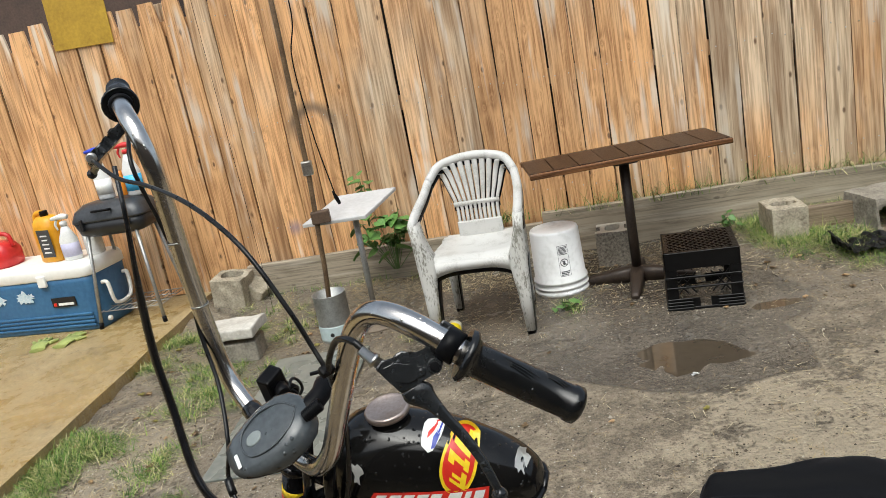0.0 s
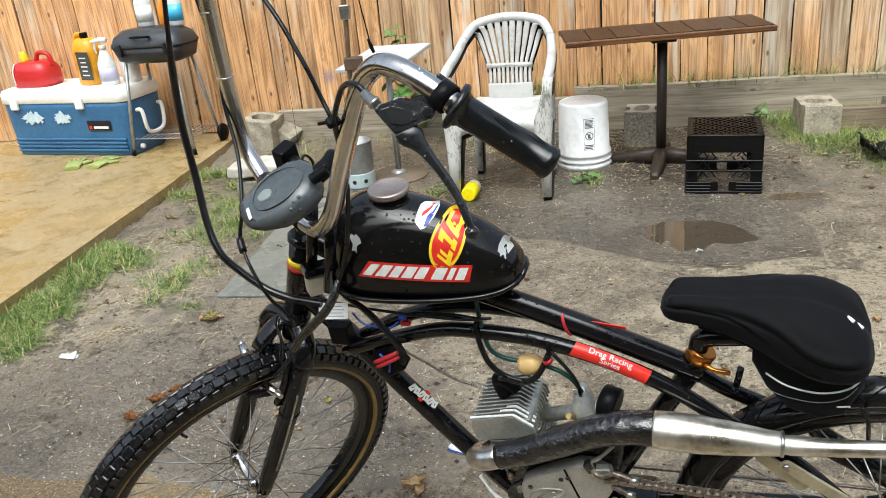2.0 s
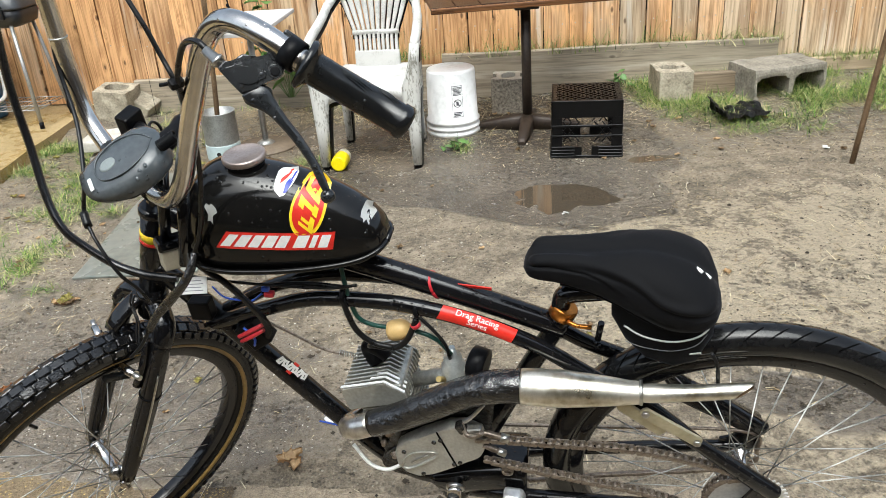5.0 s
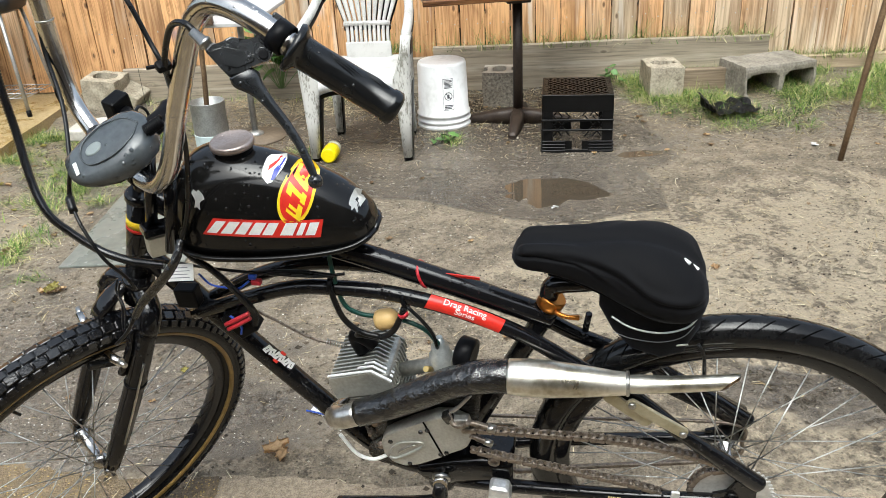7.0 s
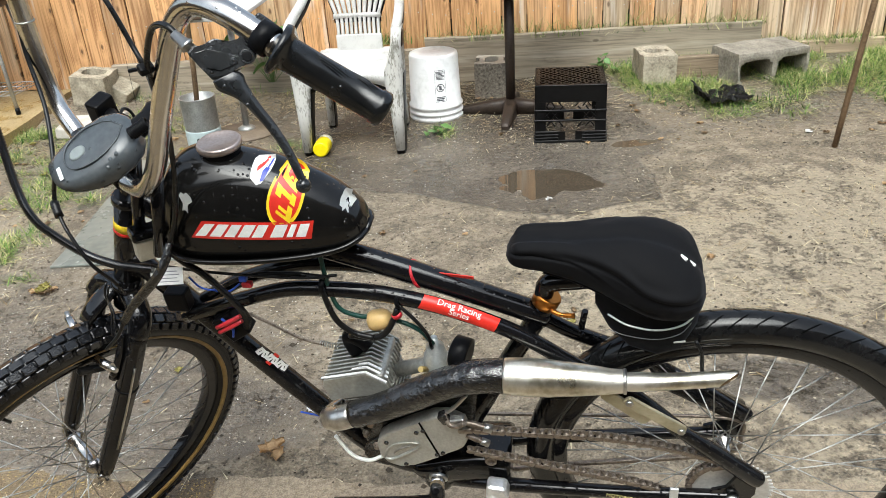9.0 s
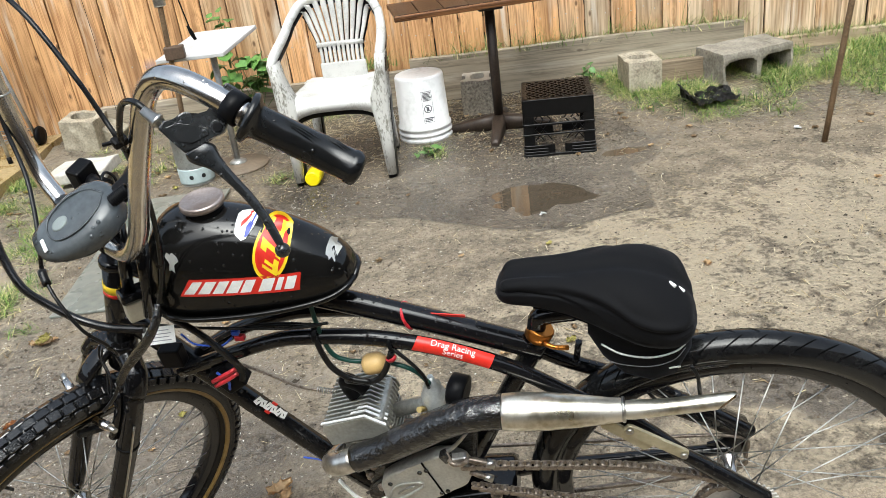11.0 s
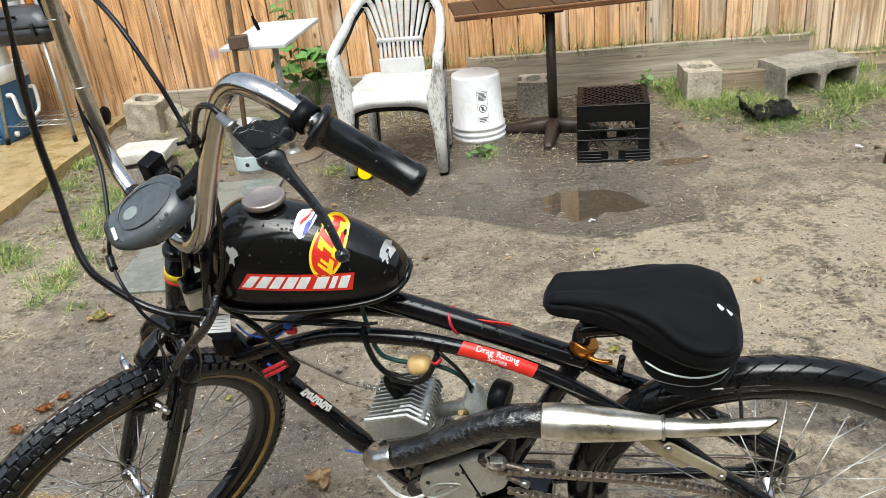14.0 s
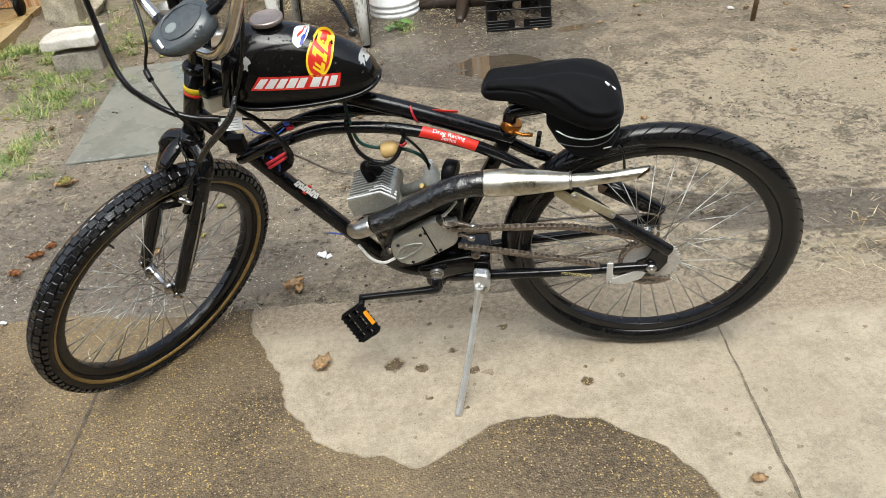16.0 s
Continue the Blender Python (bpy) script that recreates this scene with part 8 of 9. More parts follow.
for s in (-1, 1):
    p0, p1 = (Vector((0.046, 0.336, 0.600)), Vector((-0.020, 0.419, 0.566))) if s > 0 else (Vector((0.066, -0.351, 0.617)), Vector((0.027, -0.451, 0.600)))
    d = (p1 - p0).normalized()
    gp = part("grip", sweep([p0 - d * 0.004, p0, p0 + d * 0.003, p0 + d * 0.006, p0 + d * 0.011, p0 + d * 0.03, p0 + d * 0.07, p1 - d * 0.006, p1 - d * 0.005, p1 + d * 0.004, p1 + d * 0.007], [0.0245, 0.0262, 0.0255, 0.0195, 0.0172, 0.0168, 0.0172, 0.0168, 0.0182, 0.0182, 0.014], 20, 2, smooth=False), grip_rubber, bar, "black rubber grip with moulded wing pattern")
    if s > 0:
        # moulded wings
        up = Vector((0.5, 0.2, 0.85))
        up = (up - d * up.dot(d)).normalized()
        side = d.cross(up)
        for q0, q1, a0 in ((0.030, 0.070, 30), (0.068, 0.100, 8)):
            for k in range(3):
                a = radians(a0 - 60 + 9 * k)
                dirv = math.cos(a) * up + math.sin(a) * side
                a2 = a + 0.35
                dirv2 = math.cos(a2) * up + math.sin(a2) * side
                part("feather", sweep([p0 + d * (q0 + 0.002 * k) + dirv * 0.0168, p0 + d * (q0 + 0.55 * (q1 - q0)) + (dirv + dirv2).normalized() * 0.0176, p0 + d * (q1 - 0.003 * k) + dirv2 * 0.0168], [0.0004, 0.0013, 0.0004], 5, 3), grip_rubber, gp)
    # lever perch, lever and its barrel adjuster, laid out in the flat of the lever
    dz = 0.0 if s > 0 else -0.043

    def flat_of(u, v, w):
        q = (Vector((0.073, 0.308, 0.586)) if s > 0 else Vector((0.098, 0.335, 0.612))) + u * Vector((-0.554, 0.790, -0.262)) + v * Vector((-0.621, -0.182, 0.762)) + w * Vector((0.555, 0.585, 0.592))
        return Vector((q.x, s * q.y, q.z + dz))

    def plate(outline, w0, w1, bevel):
        b_ = prism(outline, w1 - w0, Matrix.Translation((0, 0, w0)), bevel)
        for v in b_.verts:
            v.co = flat_of(*v.co)
        return b_

    perch = part("brake_perch", plate([(-0.0387, -0.0237), (-0.0366, -0.0134), (-0.0280, -0.0120), (-0.0277, -0.0047), (-0.0239, 0.0015), (-0.0166, 0.0030), (-0.0095, 0.0036), (-0.0023, 0.0104), (-0.0029, 0.0215), (-0.0022, 0.0342), (0.0002, 0.0442), (0.0146, 0.0429), (0.0148, 0.0296), (0.0125, 0.0190), (0.0175, 0.0080), (0.0179, -0.0010), (0.0105, -0.0095), (-0.0004, -0.0227), (-0.0058, -0.0344), (-0.0200, -0.0300)], -0.009, 0.006, 0.0022), lever_black, bar, "black brake lever perch beaded with rain")
    part("pressed_panel", plate([(-0.032, -0.0200), (-0.024, -0.0110), (-0.008, -0.0060), (0.004, -0.0030), (0.006, -0.0090), (-0.004, -0.0230), (-0.016, -0.0270)], 0.006, 0.0075, 0.0006), lever_black, perch)
    part("clamp", lathe([(0.0128, -0.009), (0.0168, -0.008), (0.0168, 0.008), (0.0128, 0.009)], frame_at((0.0515, 0.321, 0.6045) if s > 0 else (0.0715, -0.3365, 0.6215), (0, 0, 1), (-0.33, s * 0.9, -0.25)), 20, closed=True), plastic_black, perch)
    for u, v in ((0.0042, 0.0172), (0.0108, 0.0014)):
        for r_, h0, h1, m_ in ((0.0072, 0.005, 0.0075, lever_black), (0.0048, 0.0075, 0.0095, plastic_black)):
            part("bolt", plate([(u + r_ * math.cos(a), v + r_ * math.sin(a)) for a in (2 * math.pi * k / 14 for k in range(14))], h0, h1, 0.0006), m_, perch)
    upper = [(0.0042, -0.016), (0.0146, -0.0150), (0.0223, -0.0213), (0.0402, -0.0313), (0.0658, -0.0425), (0.0887, -0.0556), (0.1058, -0.0684), (0.1137, -0.0755)]
    lower = [(-0.006, -0.0353), (0.002, -0.0401), (0.0212, -0.0385), (0.0425, -0.0440), (0.065, -0.0530), (0.0845, -0.0635), (0.1013, -0.0757), (0.1092, -0.0805)]
    ring = []
    for (u0, v0), (u1, v1) in zip([(q.x, q.y) for q in cat_rom([(u, v, 0) for u, v in upper], 4)], [(q.x, q.y) for q in cat_rom([(u, v, 0) for u, v in lower], 4)]):
        ring.append([flat_of(u0 + (u1 - u0) * k_, v0 + (v1 - v0) * k_, w_ * 0.0052) for k_, w_ in ((0.0, -0.5), (0.12, -1), (0.88, -1), (1.0, -0.5), (1.0, 0.5), (0.88, 1), (0.12, 1), (0.0, 0.5))])
    part("lever", loft(ring), lever_black, perch, "black brake lever with ball end")
    part("lever_ball", lathe([(0.0075 * math.sin(radians(a)) + 0.0003, -0.0075 * math.cos(radians(a))) for a in range(0, 181, 20)], Matrix.Translation(flat_of(0.1145, -0.0815, 0)), 14), lever_black, perch)
    part("barrel_adjuster", sweep([flat_of(-0.034, -0.0185, 0), flat_of(-0.0405, -0.0172, 0), flat_of(-0.0406, -0.0172, 0), flat_of(-0.0445, -0.0165, 0), flat_of(-0.0446, -0.0165, 0), flat_of(-0.0586, -0.0135, 0)], [0.0055, 0.0055, 0.0075, 0.0075, 0.006, 0.0045], 12, 2, smooth=False), steel, perch, "steel barrel adjuster")

part("brake_cable", sweep([(0.1085, 0.2665, 0.5875), (0.112, 0.248, 0.591), (0.108, 0.220, 0.572), (0.098, 0.197, 0.530), (0.092, 0.190, 0.507), (0.072, 0.176, 0.462), (0.052, 0.168, 0.409), (0.036, 0.159, 0.352), (0.024, 0.150, 0.292), (0.016, 0.141, 0.230), (0.018, 0.135, 0.183)], 0.0034, 8, 6), dry_rubber, bar, "black brake cable")
part("brake_cable", sweep([(0.136, -0.298, 0.570), (0.132, -0.22, 0.572), (0.122, -0.152, 0.587), (0.122, -0.04, 0.609), (0.118, 0.06, 0.603), (0.106, 0.13, 0.560), (0.0965, 0.162, 0.526), (0.092, 0.184, 0.505), (0.070, 0.170, 0.460), (0.049, 0.161, 0.407), (0.032, 0.152, 0.351), (0.019, 0.144, 0.292), (0.010, 0.135, 0.230), (0.012, 0.128, 0.180)], 0.0029, 8, 7), dry_rubber, bar, "long black brake cable")
part("zip_tie", box((0.017, 0.012, 0.011), (0, 0, 0), 0.003, m=frame_at((0.093, 0.187, 0.5065), (1, 0, 0), (-0.2, -0.2, -0.9))), plastic_black, bar)
part("tie_tail", rod((0.096, 0.186, 0.507), (0.106, 0.176, 0.500), 0.0022, 6), plastic_black, bar)
part("throttle_sleeve", ribbed([(0.108, -0.29, 0.555), (0.118, -0.245, 0.505), (0.12, -0.225, 0.43), (0.12, -0.212, 0.37), (0.117, -0.192, 0.29), (0.114, -0.15, 0.215), (0.118, -0.10, 0.158), (0.115, -0.06, 0.126), (0.097, -0.027, 0.106), (0.0723, 0.0152, 0.0915), (0.0498, 0.0551, 0.0934), (0.0359, 0.0769, 0.0996), (0.0195, 0.1003, 0.1072)], [0.0035, 0.0035, 0.0038, 0.0062, 0.0064, 0.0064, 0.0064, 0.0064, 0.0064, 0.0064, 0.0064, 0.0064, 0.0064], 10, 8), sleeve_black, bar, "ribbed black throttle cable sleeve")
part("taped_lead", sweep([(0.018, 0.135, 0.185), (0.03, 0.145, 0.165), (0.042, 0.143, 0.135), (0.050, 0.122, 0.088), (0.056, 0.105, 0.05), (0.058, 0.088, 0.004)], [0.0055, 0.0068, 0.0072, 0.0078, 0.0068, 0.0062], 10, 6), oily_black, bar, "thick taped black lead")
part("lead_tail", sweep([(0.058, 0.088, 0.006), (0.066, 0.082, -0.03), (0.075, 0.065, -0.07)], 0.003, 8, 4), dry_rubber, bar)
part("thin_cable", sweep([(0.075, -0.31, 0.60), (0.10, -0.25, 0.57), (0.085, -0.215, 0.50), (0.075, -0.19, 0.45)], 0.003, 8, 6), dry_rubber, bar)
part("thin_cable", sweep([(0.068, -0.168, 0.40), (0.066, -0.150, 0.34), (0.072, -0.090, 0.285), (0.098, -0.022, 0.242), (0.100, -0.022, 0.195), (0.103, -0.014, 0.179)], 0.0032, 8, 6), dry_rubber, bar)
part("lamp_wire", sweep([(0.105, -0.008, 0.177), (0.108, 0.03, 0.162), (0.098, 0.07, 0.13), (0.07, 0.08, 0.09), (0.05, 0.075, 0.05)], 0.0028, 8, 6), dry_rubber, bar)
part("lamp_plug", sweep([(0.102, -0.018, 0.181), (0.105, -0.008, 0.177), (0.107, 0.004, 0.173)], 0.0062, 8, 2), dry_rubber, bar)
for p in ((0.0735, -0.19, 0.475), (0.0585, -0.162, 0.38)):
    part("bar_tie", lathe([(0.0132, -0.0010), (0.0132, 0.0010), (0.0125, 0.0010), (0.0125, -0.0010)], frame_at(p, (1, 0, 0), (0.13, -0.27, 0.95)), 16, closed=True), steel, bar)

LM = STEER @ pose(0.0746, 0.0602, 0.3033, -7.6, 40, -19) @ Matrix.Diagonal((1.0, 1.08, 1.0, 1))
LAMP = ((-0.060, 0.30, 0.30), (-0.057, 0.52, 0.55), (-0.048, 0.78, 0.82), (-0.030, 0.97, 0.98), (-0.005, 1.03, 1.0), (0.022, 0.96, 0.98), (0.044, 0.82, 0.93), (0.058, 0.70, 0.88))


def lamp_ring(x, w, h, n=28):
    ring = []
    for k in range(n):
        a = 2 * math.pi * k / n
        c, q = math.cos(a), math.sin(a)
        zz = 0.027 * h * math.copysign(abs(q) ** (0.55 if q > 0 else 0.8), q)
        yy = 0.043 * w * math.copysign(abs(c) ** 0.8, c) * (1.0 if zz > -0.004 else 1 - 10 * (-0.004 - zz))
        ring.append((x + 0.75 * (zz - 0.02) * smooth(0.0, 0.058, x), yy, zz))
    return ring


lamp = part("headlight", loft([lamp_ring(*v) for v in LAMP]), light_grey_plastic, bike, "slate grey plastic headlight beaded with rain", LM)
lens = [[(q[0] + o, q[1] * g, (q[2] + 0.002) * g - 0.002) for q in lamp_ring(*LAMP[-1])] for o, g in ((-0.004, 0.86), (0.0015, 0.84), (0.003, 0.7))]
part("lens", loft(lens), plain("lens_plastic", (0.12, 0.13, 0.14), 0.1), lamp, "clear plastic lens")
part("button", lathe([(0.010, 0.026), (0.010, 0.0288), (0.008, 0.0296)], pose(0.016, 0, -0.0015) @ Matrix.Diagonal((1.2, 0.9, 1, 1)), 20), plain("grey_button", (0.20, 0.225, 0.22), 0.4), lamp, "pale rubber button")
part("ridge", sweep([(-0.050, 0.0, 0.0215), (-0.035, 0.018, 0.0245), (-0.005, 0.027, 0.0262), (0.026, 0.020, 0.0262), (0.036, 0.0, 0.0258), (0.026, -0.020, 0.0262), (-0.005, -0.027, 0.0262), (-0.035, -0.018, 0.0245), (-0.050, 0, 0.0215)], 0.0013, 6, 5), light_grey_plastic, lamp)
part("lettering_bar", box((0.005, 0.020, 0.001), (0.0475, 0.011, 0.0258), 0, m=None), white_st, lamp, "short white bar of lettering")
part("bracket", sweep([(-0.05, 0, 0), (-0.075, -0.015, -0.01), (-0.085, -0.03, -0.02)], [0.014, 0.013, 0.015], 12, 3), plastic_black, lamp)
spr = [(-0.055 - 0.025 * k / 80, 0.02 + 0.007 * math.cos(k * 0.75), 0.02 + 0.007 * math.sin(k * 0.75)) for k in range(81)]
part("coiled_wire", sweep(spr, 0.0018, 5, 1), plastic_black, lamp)
sw = part("bar_mount", box((0.034, 0.024, 0.05), (0, 0, 0), 0.004), plastic_black, bike, "black clip mount on the handlebar", STEER @ pose(0.018, -0.034, 0.298, 10, 15, 20))
part("strap", lathe([(0.0175, -0.014), (0.0175, 0.014), (0.013, 0.014), (0.013, -0.014)], pose(-0.012, 0, -0.028, 80, 0, 0), 16, closed=True), plastic_black, sw)
for k, (cx, cz, r) in enumerate(((-0.016, -0.020, 0.016), (-0.004, -0.026, 0.013), (0.012, -0.018, 0.015))):
    part("mount_wire", sweep([(cx + r * math.cos(a), 0.016 + 0.004 * math.sin(2 * a + k), cz + r * math.sin(a)) for a in (2 * math.pi * q / 10 for q in range(10 - k))], 0.0024, 6, 3), dry_rubber, sw, "looped black wire")
part("knob", sweep([(0.0, 0.012, 0.0), (0.01, 0.03, 0.005)], [0.011, 0.009], 10, 2), plastic_black, sw)

# ---------- grass, straw and leaves ----------
def strips(name, items, material, label, category):
    """Many thin bent blades as one mesh. items: base, direction, length, width, bend."""
    verts, faces = [], []
    for base, d, ln, w, bend in items:
        side = Vector((-d.y, d.x, 0))
        side = side.normalized() if side.length > 1e-4 else Vector((1, 0, 0))
        k0 = len(verts)
        for i in range(4):
            t = i / 3
            p = base + d * (ln * t) + Vector((d.x, d.y, 0)) * (bend * ln * t * t) - Vector((0, 0, 1)) * (0.5 * abs(bend) * ln * t * t)
            ww = w * (1 - 0.85 * t)
            verts += [p - side * ww, p + side * ww]
        for i in range(3):
            a = k0 + 2 * i
            faces.append((a, a + 1, a + 3, a + 2))
    me = bpy.data.meshes.new(name)
    me.from_pydata([tuple(v) for v in verts], [], faces)
    me.materials.append(material)
    ob = new(name, me)
    return tagged(ob, label, category, kind="stuff")


def island_mat(name, cols, rough=0.6):
    m = bpy.data.materials.new(name)
    m.use_nodes = True
    N, Lk = m.node_tree.nodes, m.node_tree.links
    ge, rp = N.new("ShaderNodeNewGeometry"), N.new("ShaderNodeValToRGB")
    Lk.new(ge.outputs["Random Per Island"], rp.inputs[0])
    el = rp.color_ramp.elements
    el[0].color, el[1].color = (*cols[0], 1), (*cols[-1], 1)
    for i, c in enumerate(cols[1:-1]):
        el.new((i + 1) / (len(cols) - 1)).color = (*c, 1)
    bs = N["Principled BSDF"]
    Lk.new(rp.outputs[0], bs.inputs["Base Color"])
    bs.inputs["Roughness"].default_value = rough
    bs.inputs["Specular IOR Level"].default_value = 0.3
    return m


grass_m = island_mat("grass_blades", [(0.025, 0.06, 0.010), (0.05, 0.115, 0.018), (0.08, 0.165, 0.027), (0.13, 0.23, 0.040), (0.22, 0.31, 0.065), (0.32, 0.35, 0.11), (0.46, 0.43, 0.19), (0.60, 0.52, 0.30)])
straw_m = island_mat("dry_straw", [(0.20, 0.14, 0.07), (0.36, 0.27, 0.14), (0.50, 0.41, 0.25), (0.60, 0.53, 0.36)])
gr_ = random.Random(11)


def clump(items, x, y, z, n, h, spread, lean=0.5):
    for _ in range(n):
        a = gr_.uniform(0, 2 * math.pi)
        d = Vector((math.cos(a) * gr_.uniform(0.1, lean), math.sin(a) * gr_.uniform(0.1, lean), 1)).normalized()
        items.append((Vector((x + gr_.gauss(0, spread), y + gr_.gauss(0, spread), z - 0.004)), d, h * gr_.uniform(0.5, 1.2), gr_.uniform(0.0009, 0.0027), gr_.uniform(-0.1, 1.1)))


items = []
for _ in range(640):   # verge beside the raised pad
    y = gr_.uniform(1.6, 4.75)
    if y < 2.3 and gr_.random() < 0.5:
        continue
    x = -1.70 + 0.14 * (y - 2.7) + abs(gr_.gauss(0.03, 0.09 if y < 3.0 else 0.17))
    if noise.noise((x * 3.4, y * 3.4, 9)) > -0.25 + 0.33 * smooth(2.9, 3.3, y) + 0.5 * max(0, pad_d(x, y) - 0.2):
        clump(items, x, y, ground_z(x, y), 48, 0.060, 0.032, 2.4)
for cx, cy, r, n in ((-1.1, 2.9, 0.12, 14), (-1.15, 3.35, 0.1, 12), (-1.2, 4.1, 0.2, 30), (-0.75, 4.25, 0.2, 16), (-1.0, 3.6, 0.12, 14), (-1.1, 3.72, 0.08, 8), (0.68, 3.72, 0.03, 3), (-0.05, 3.75, 0.05, 4)):
    for _ in range(n):
        x, y = gr_.gauss(cx, r), gr_.gauss(cy, r)
        if y < fy(x) - 0.15:
            clump(items, x, y, ground_z(x, y), 46, 0.065, 0.022, 2.2)
for _ in range(1700):   # weeds at the blocks and the right-hand stretch of fence
    x = gr_.uniform(1.75, 4.2)
    y = fy(x) - 0.12 - abs(gr_.gauss(0.2, 0.36))
    if noise.noise((x * 3.2, y * 3.2, 3)) > -0.12 + 0.4 * smooth(3.65, 3.35, y) and y > 3.25:
        clump(items, x, y, ground_z(x, y), 22, 0.085, 0.038, 2.6)
for _ in range(210):   # between kickboard and pickets
    x = gr_.uniform(0.45, 4.3)
    top = 0.29 if x < 2.62 else 0.17
    clump(items, x, fy(x) - 0.035, top - 0.02, 7 if x < 2.5 else 22, gr_.choice((0.12, 0.17, 0.26)) if x < 2.5 else 0.09, 0.035, 1.2)
for _ in range(40):
    x = gr_.uniform(-1.0, 0.6)
    clump(items, x, fy(x) - 0.13, 0.03, 8, 0.08, 0.03, 0.9)
strips("grass", items, grass_m, "tufts of green and yellowed grass along edges and fence", "grass")

items = []


def straw_at(x, y, ln):
    a = gr_.uniform(0, 2 * math.pi)
    items.append((Vector((x, y, max(ground_z(x, y), 0.001 if slab_d(x, y) < 0 else -1) + gr_.uniform(0.002, 0.006))), Vector((math.cos(a), math.sin(a), gr_.uniform(-0.02, 0.06))), ln, gr_.uniform(0.0007, 0.0018), gr_.uniform(-0.15, 0.15)))


for _ in range(14000):
    x, y = gr_.uniform(-1.5, 3.6), gr_.uniform(1.35, 4.5)
    if y > fy(x) - 0.1 or pad_d(x, y) < 0 or puddle(x, y) < 0.9 or (2.5 < y < 3.4 and signed(WET_MUD, x, y) < 0 and gr_.random() < 0.75):
        continue
    dens = 0.10 + 0.9 * max(0, noise.noise((x * 1.7, y * 1.7, 21))) + 1.0 * smooth(3.2, 3.9, y) + 0.35 * smooth(1.4, 2.2, x)
    if x < -0.1 and y < 2.7:
        dens *= 0.3
    if gr_.random() < dens:
        straw_at(x, y, gr_.uniform(0.015, 0.06))
for cx, cy, r, n in ((-1.05, 2.45, 0.055, 25), (-0.86, 2.36, 0.045, 15), (-0.9, 1.95, 0.12, 30), (-1.28, 2.02, 0.10, 50), (-1.25, 2.45, 0.045, 90), (-1.3, 2.4, 0.15, 30), (2.6, 3.62, 0.33, 900), (3.1, 3.55, 0.28, 450), (2.0, 3.7, 0.15, 120), (-1.15, 3.0, 0.15, 90), (-1.35, 3.3, 0.2, 300), (-1.4, 2.75, 0.15, 200), (-1.3, 4.0, 0.25, 320), (-1.1, 4.2, 0.2, 200), (0.9, 1.95, 0.35, 60), (1.6, 2.2, 0.4, 160), (1.58, 1.10, 0.09, 70), (1.45, 1.10, 0.06, 30), (1.63, 1.24, 0.07, 30)):
    for _ in range(n):
        straw_at(gr_.gauss(cx, r), gr_.gauss(cy, r * 0.7), gr_.uniform(0.02, 0.08))
for _ in range(5200):   # matted dead grass along the fence
    x = gr_.uniform(-0.9, 2.4)
    y = fy(x) - 0.12 - abs(gr_.gauss(0.0, 0.34))
    if noise.noise((x * 2.3, y * 2.3, 33)) < -0.12 + 0.3 * smooth(3.8, 3.4, y) or y < 3.3:
        continue
    straw_at(x, y, gr_.uniform(0.03, 0.09))
    p, d, ln, w, bend = items[-1]
    items[-1] = (p, Vector((d.x, d.y, gr_.uniform(-0.02, 0.25))), ln, gr_.uniform(0.0008, 0.0021), gr_.uniform(-0.5, 0.5))
strips("straw", items, straw_m, "scattered dry straw and grass clippings on the dirt", "straw")

# crumbs of soil, gravel and bark
verts, faces = [], []
for _ in range(36000):
    x, y = gr_.uniform(-1.6, 3.4), gr_.uniform(1.3, 4.5)
    if y > fy(x) - 0.1 or pad_d(x, y) < 0.02 or puddle(x, y) < 1.0:
        continue
    if gr_.random() > (0.16 if x > 0.4 and y < 2.6 else 0.35) + 0.8 * max(0, noise.noise((x * 2.1, y * 2.1, 40))):
        continue
    r = gr_.uniform(0.0014, 0.0055) * (1.8 if gr_.random() < 0.05 else 1)
    c = Vector((x, y, ground_z(x, y) + 0.2 * r))
    k0 = len(verts)
    for dx, dy, dz in ((1, 0, 0), (0, 1, 0), (-1, 0, 0), (0, -1, 0), (0, 0, 0.8)):
        verts.append(tuple(c + Vector((dx * gr_.uniform(0.6, 1.3), dy * gr_.uniform(0.6, 1.3), dz * gr_.uniform(0.6, 1.2))) * r))
    for i in range(4):
        faces.append((k0 + i, k0 + (i + 1) % 4, k0 + 4))
me = bpy.data.meshes.new("crumbs")
me.from_pydata(verts, [], faces)
me.materials.append(island_mat("soil_crumbs", [(0.03, 0.022, 0.015), (0.05, 0.04, 0.028), (0.07, 0.055, 0.038), (0.11, 0.085, 0.06), (0.16, 0.13, 0.09), (0.24, 0.2, 0.15), (0.46, 0.42, 0.34)], 0.8))
tagged(new("crumbs", me), "small crumbs of soil, bark and gravel on the dirt", "gravel", kind="stuff")

verts, faces = [], []
for _ in range(3800):
    x, y = gr_.uniform(-1.55, 1.0), gr_.uniform(1.5, 3.5)
    if pad_d(x, y) < 0.05 or puddle(x, y) < 1.0 or gr_.random() > smooth(1.0, -0.3, x):
        continue
    r = gr_.uniform(0.0013, 0.0034)
    c, k0 = Vector((x, y, ground_z(x, y) + 0.3 * r)), len(verts)
    for dx, dy, dz in ((1, 0, 0), (0, 1, 0), (-1, 0, 0), (0, -1, 0), (0, 0, 0.8)):
        verts.append(tuple(c + Vector((dx * gr_.uniform(0.6, 1.3), dy * gr_.uniform(0.6, 1.3), dz)) * r))
    for i in range(4):
        faces.append((k0 + i, k0 + (i + 1) % 4, k0 + 4))
me = bpy.data.meshes.new("grit")
me.from_pydata(verts, [], faces)
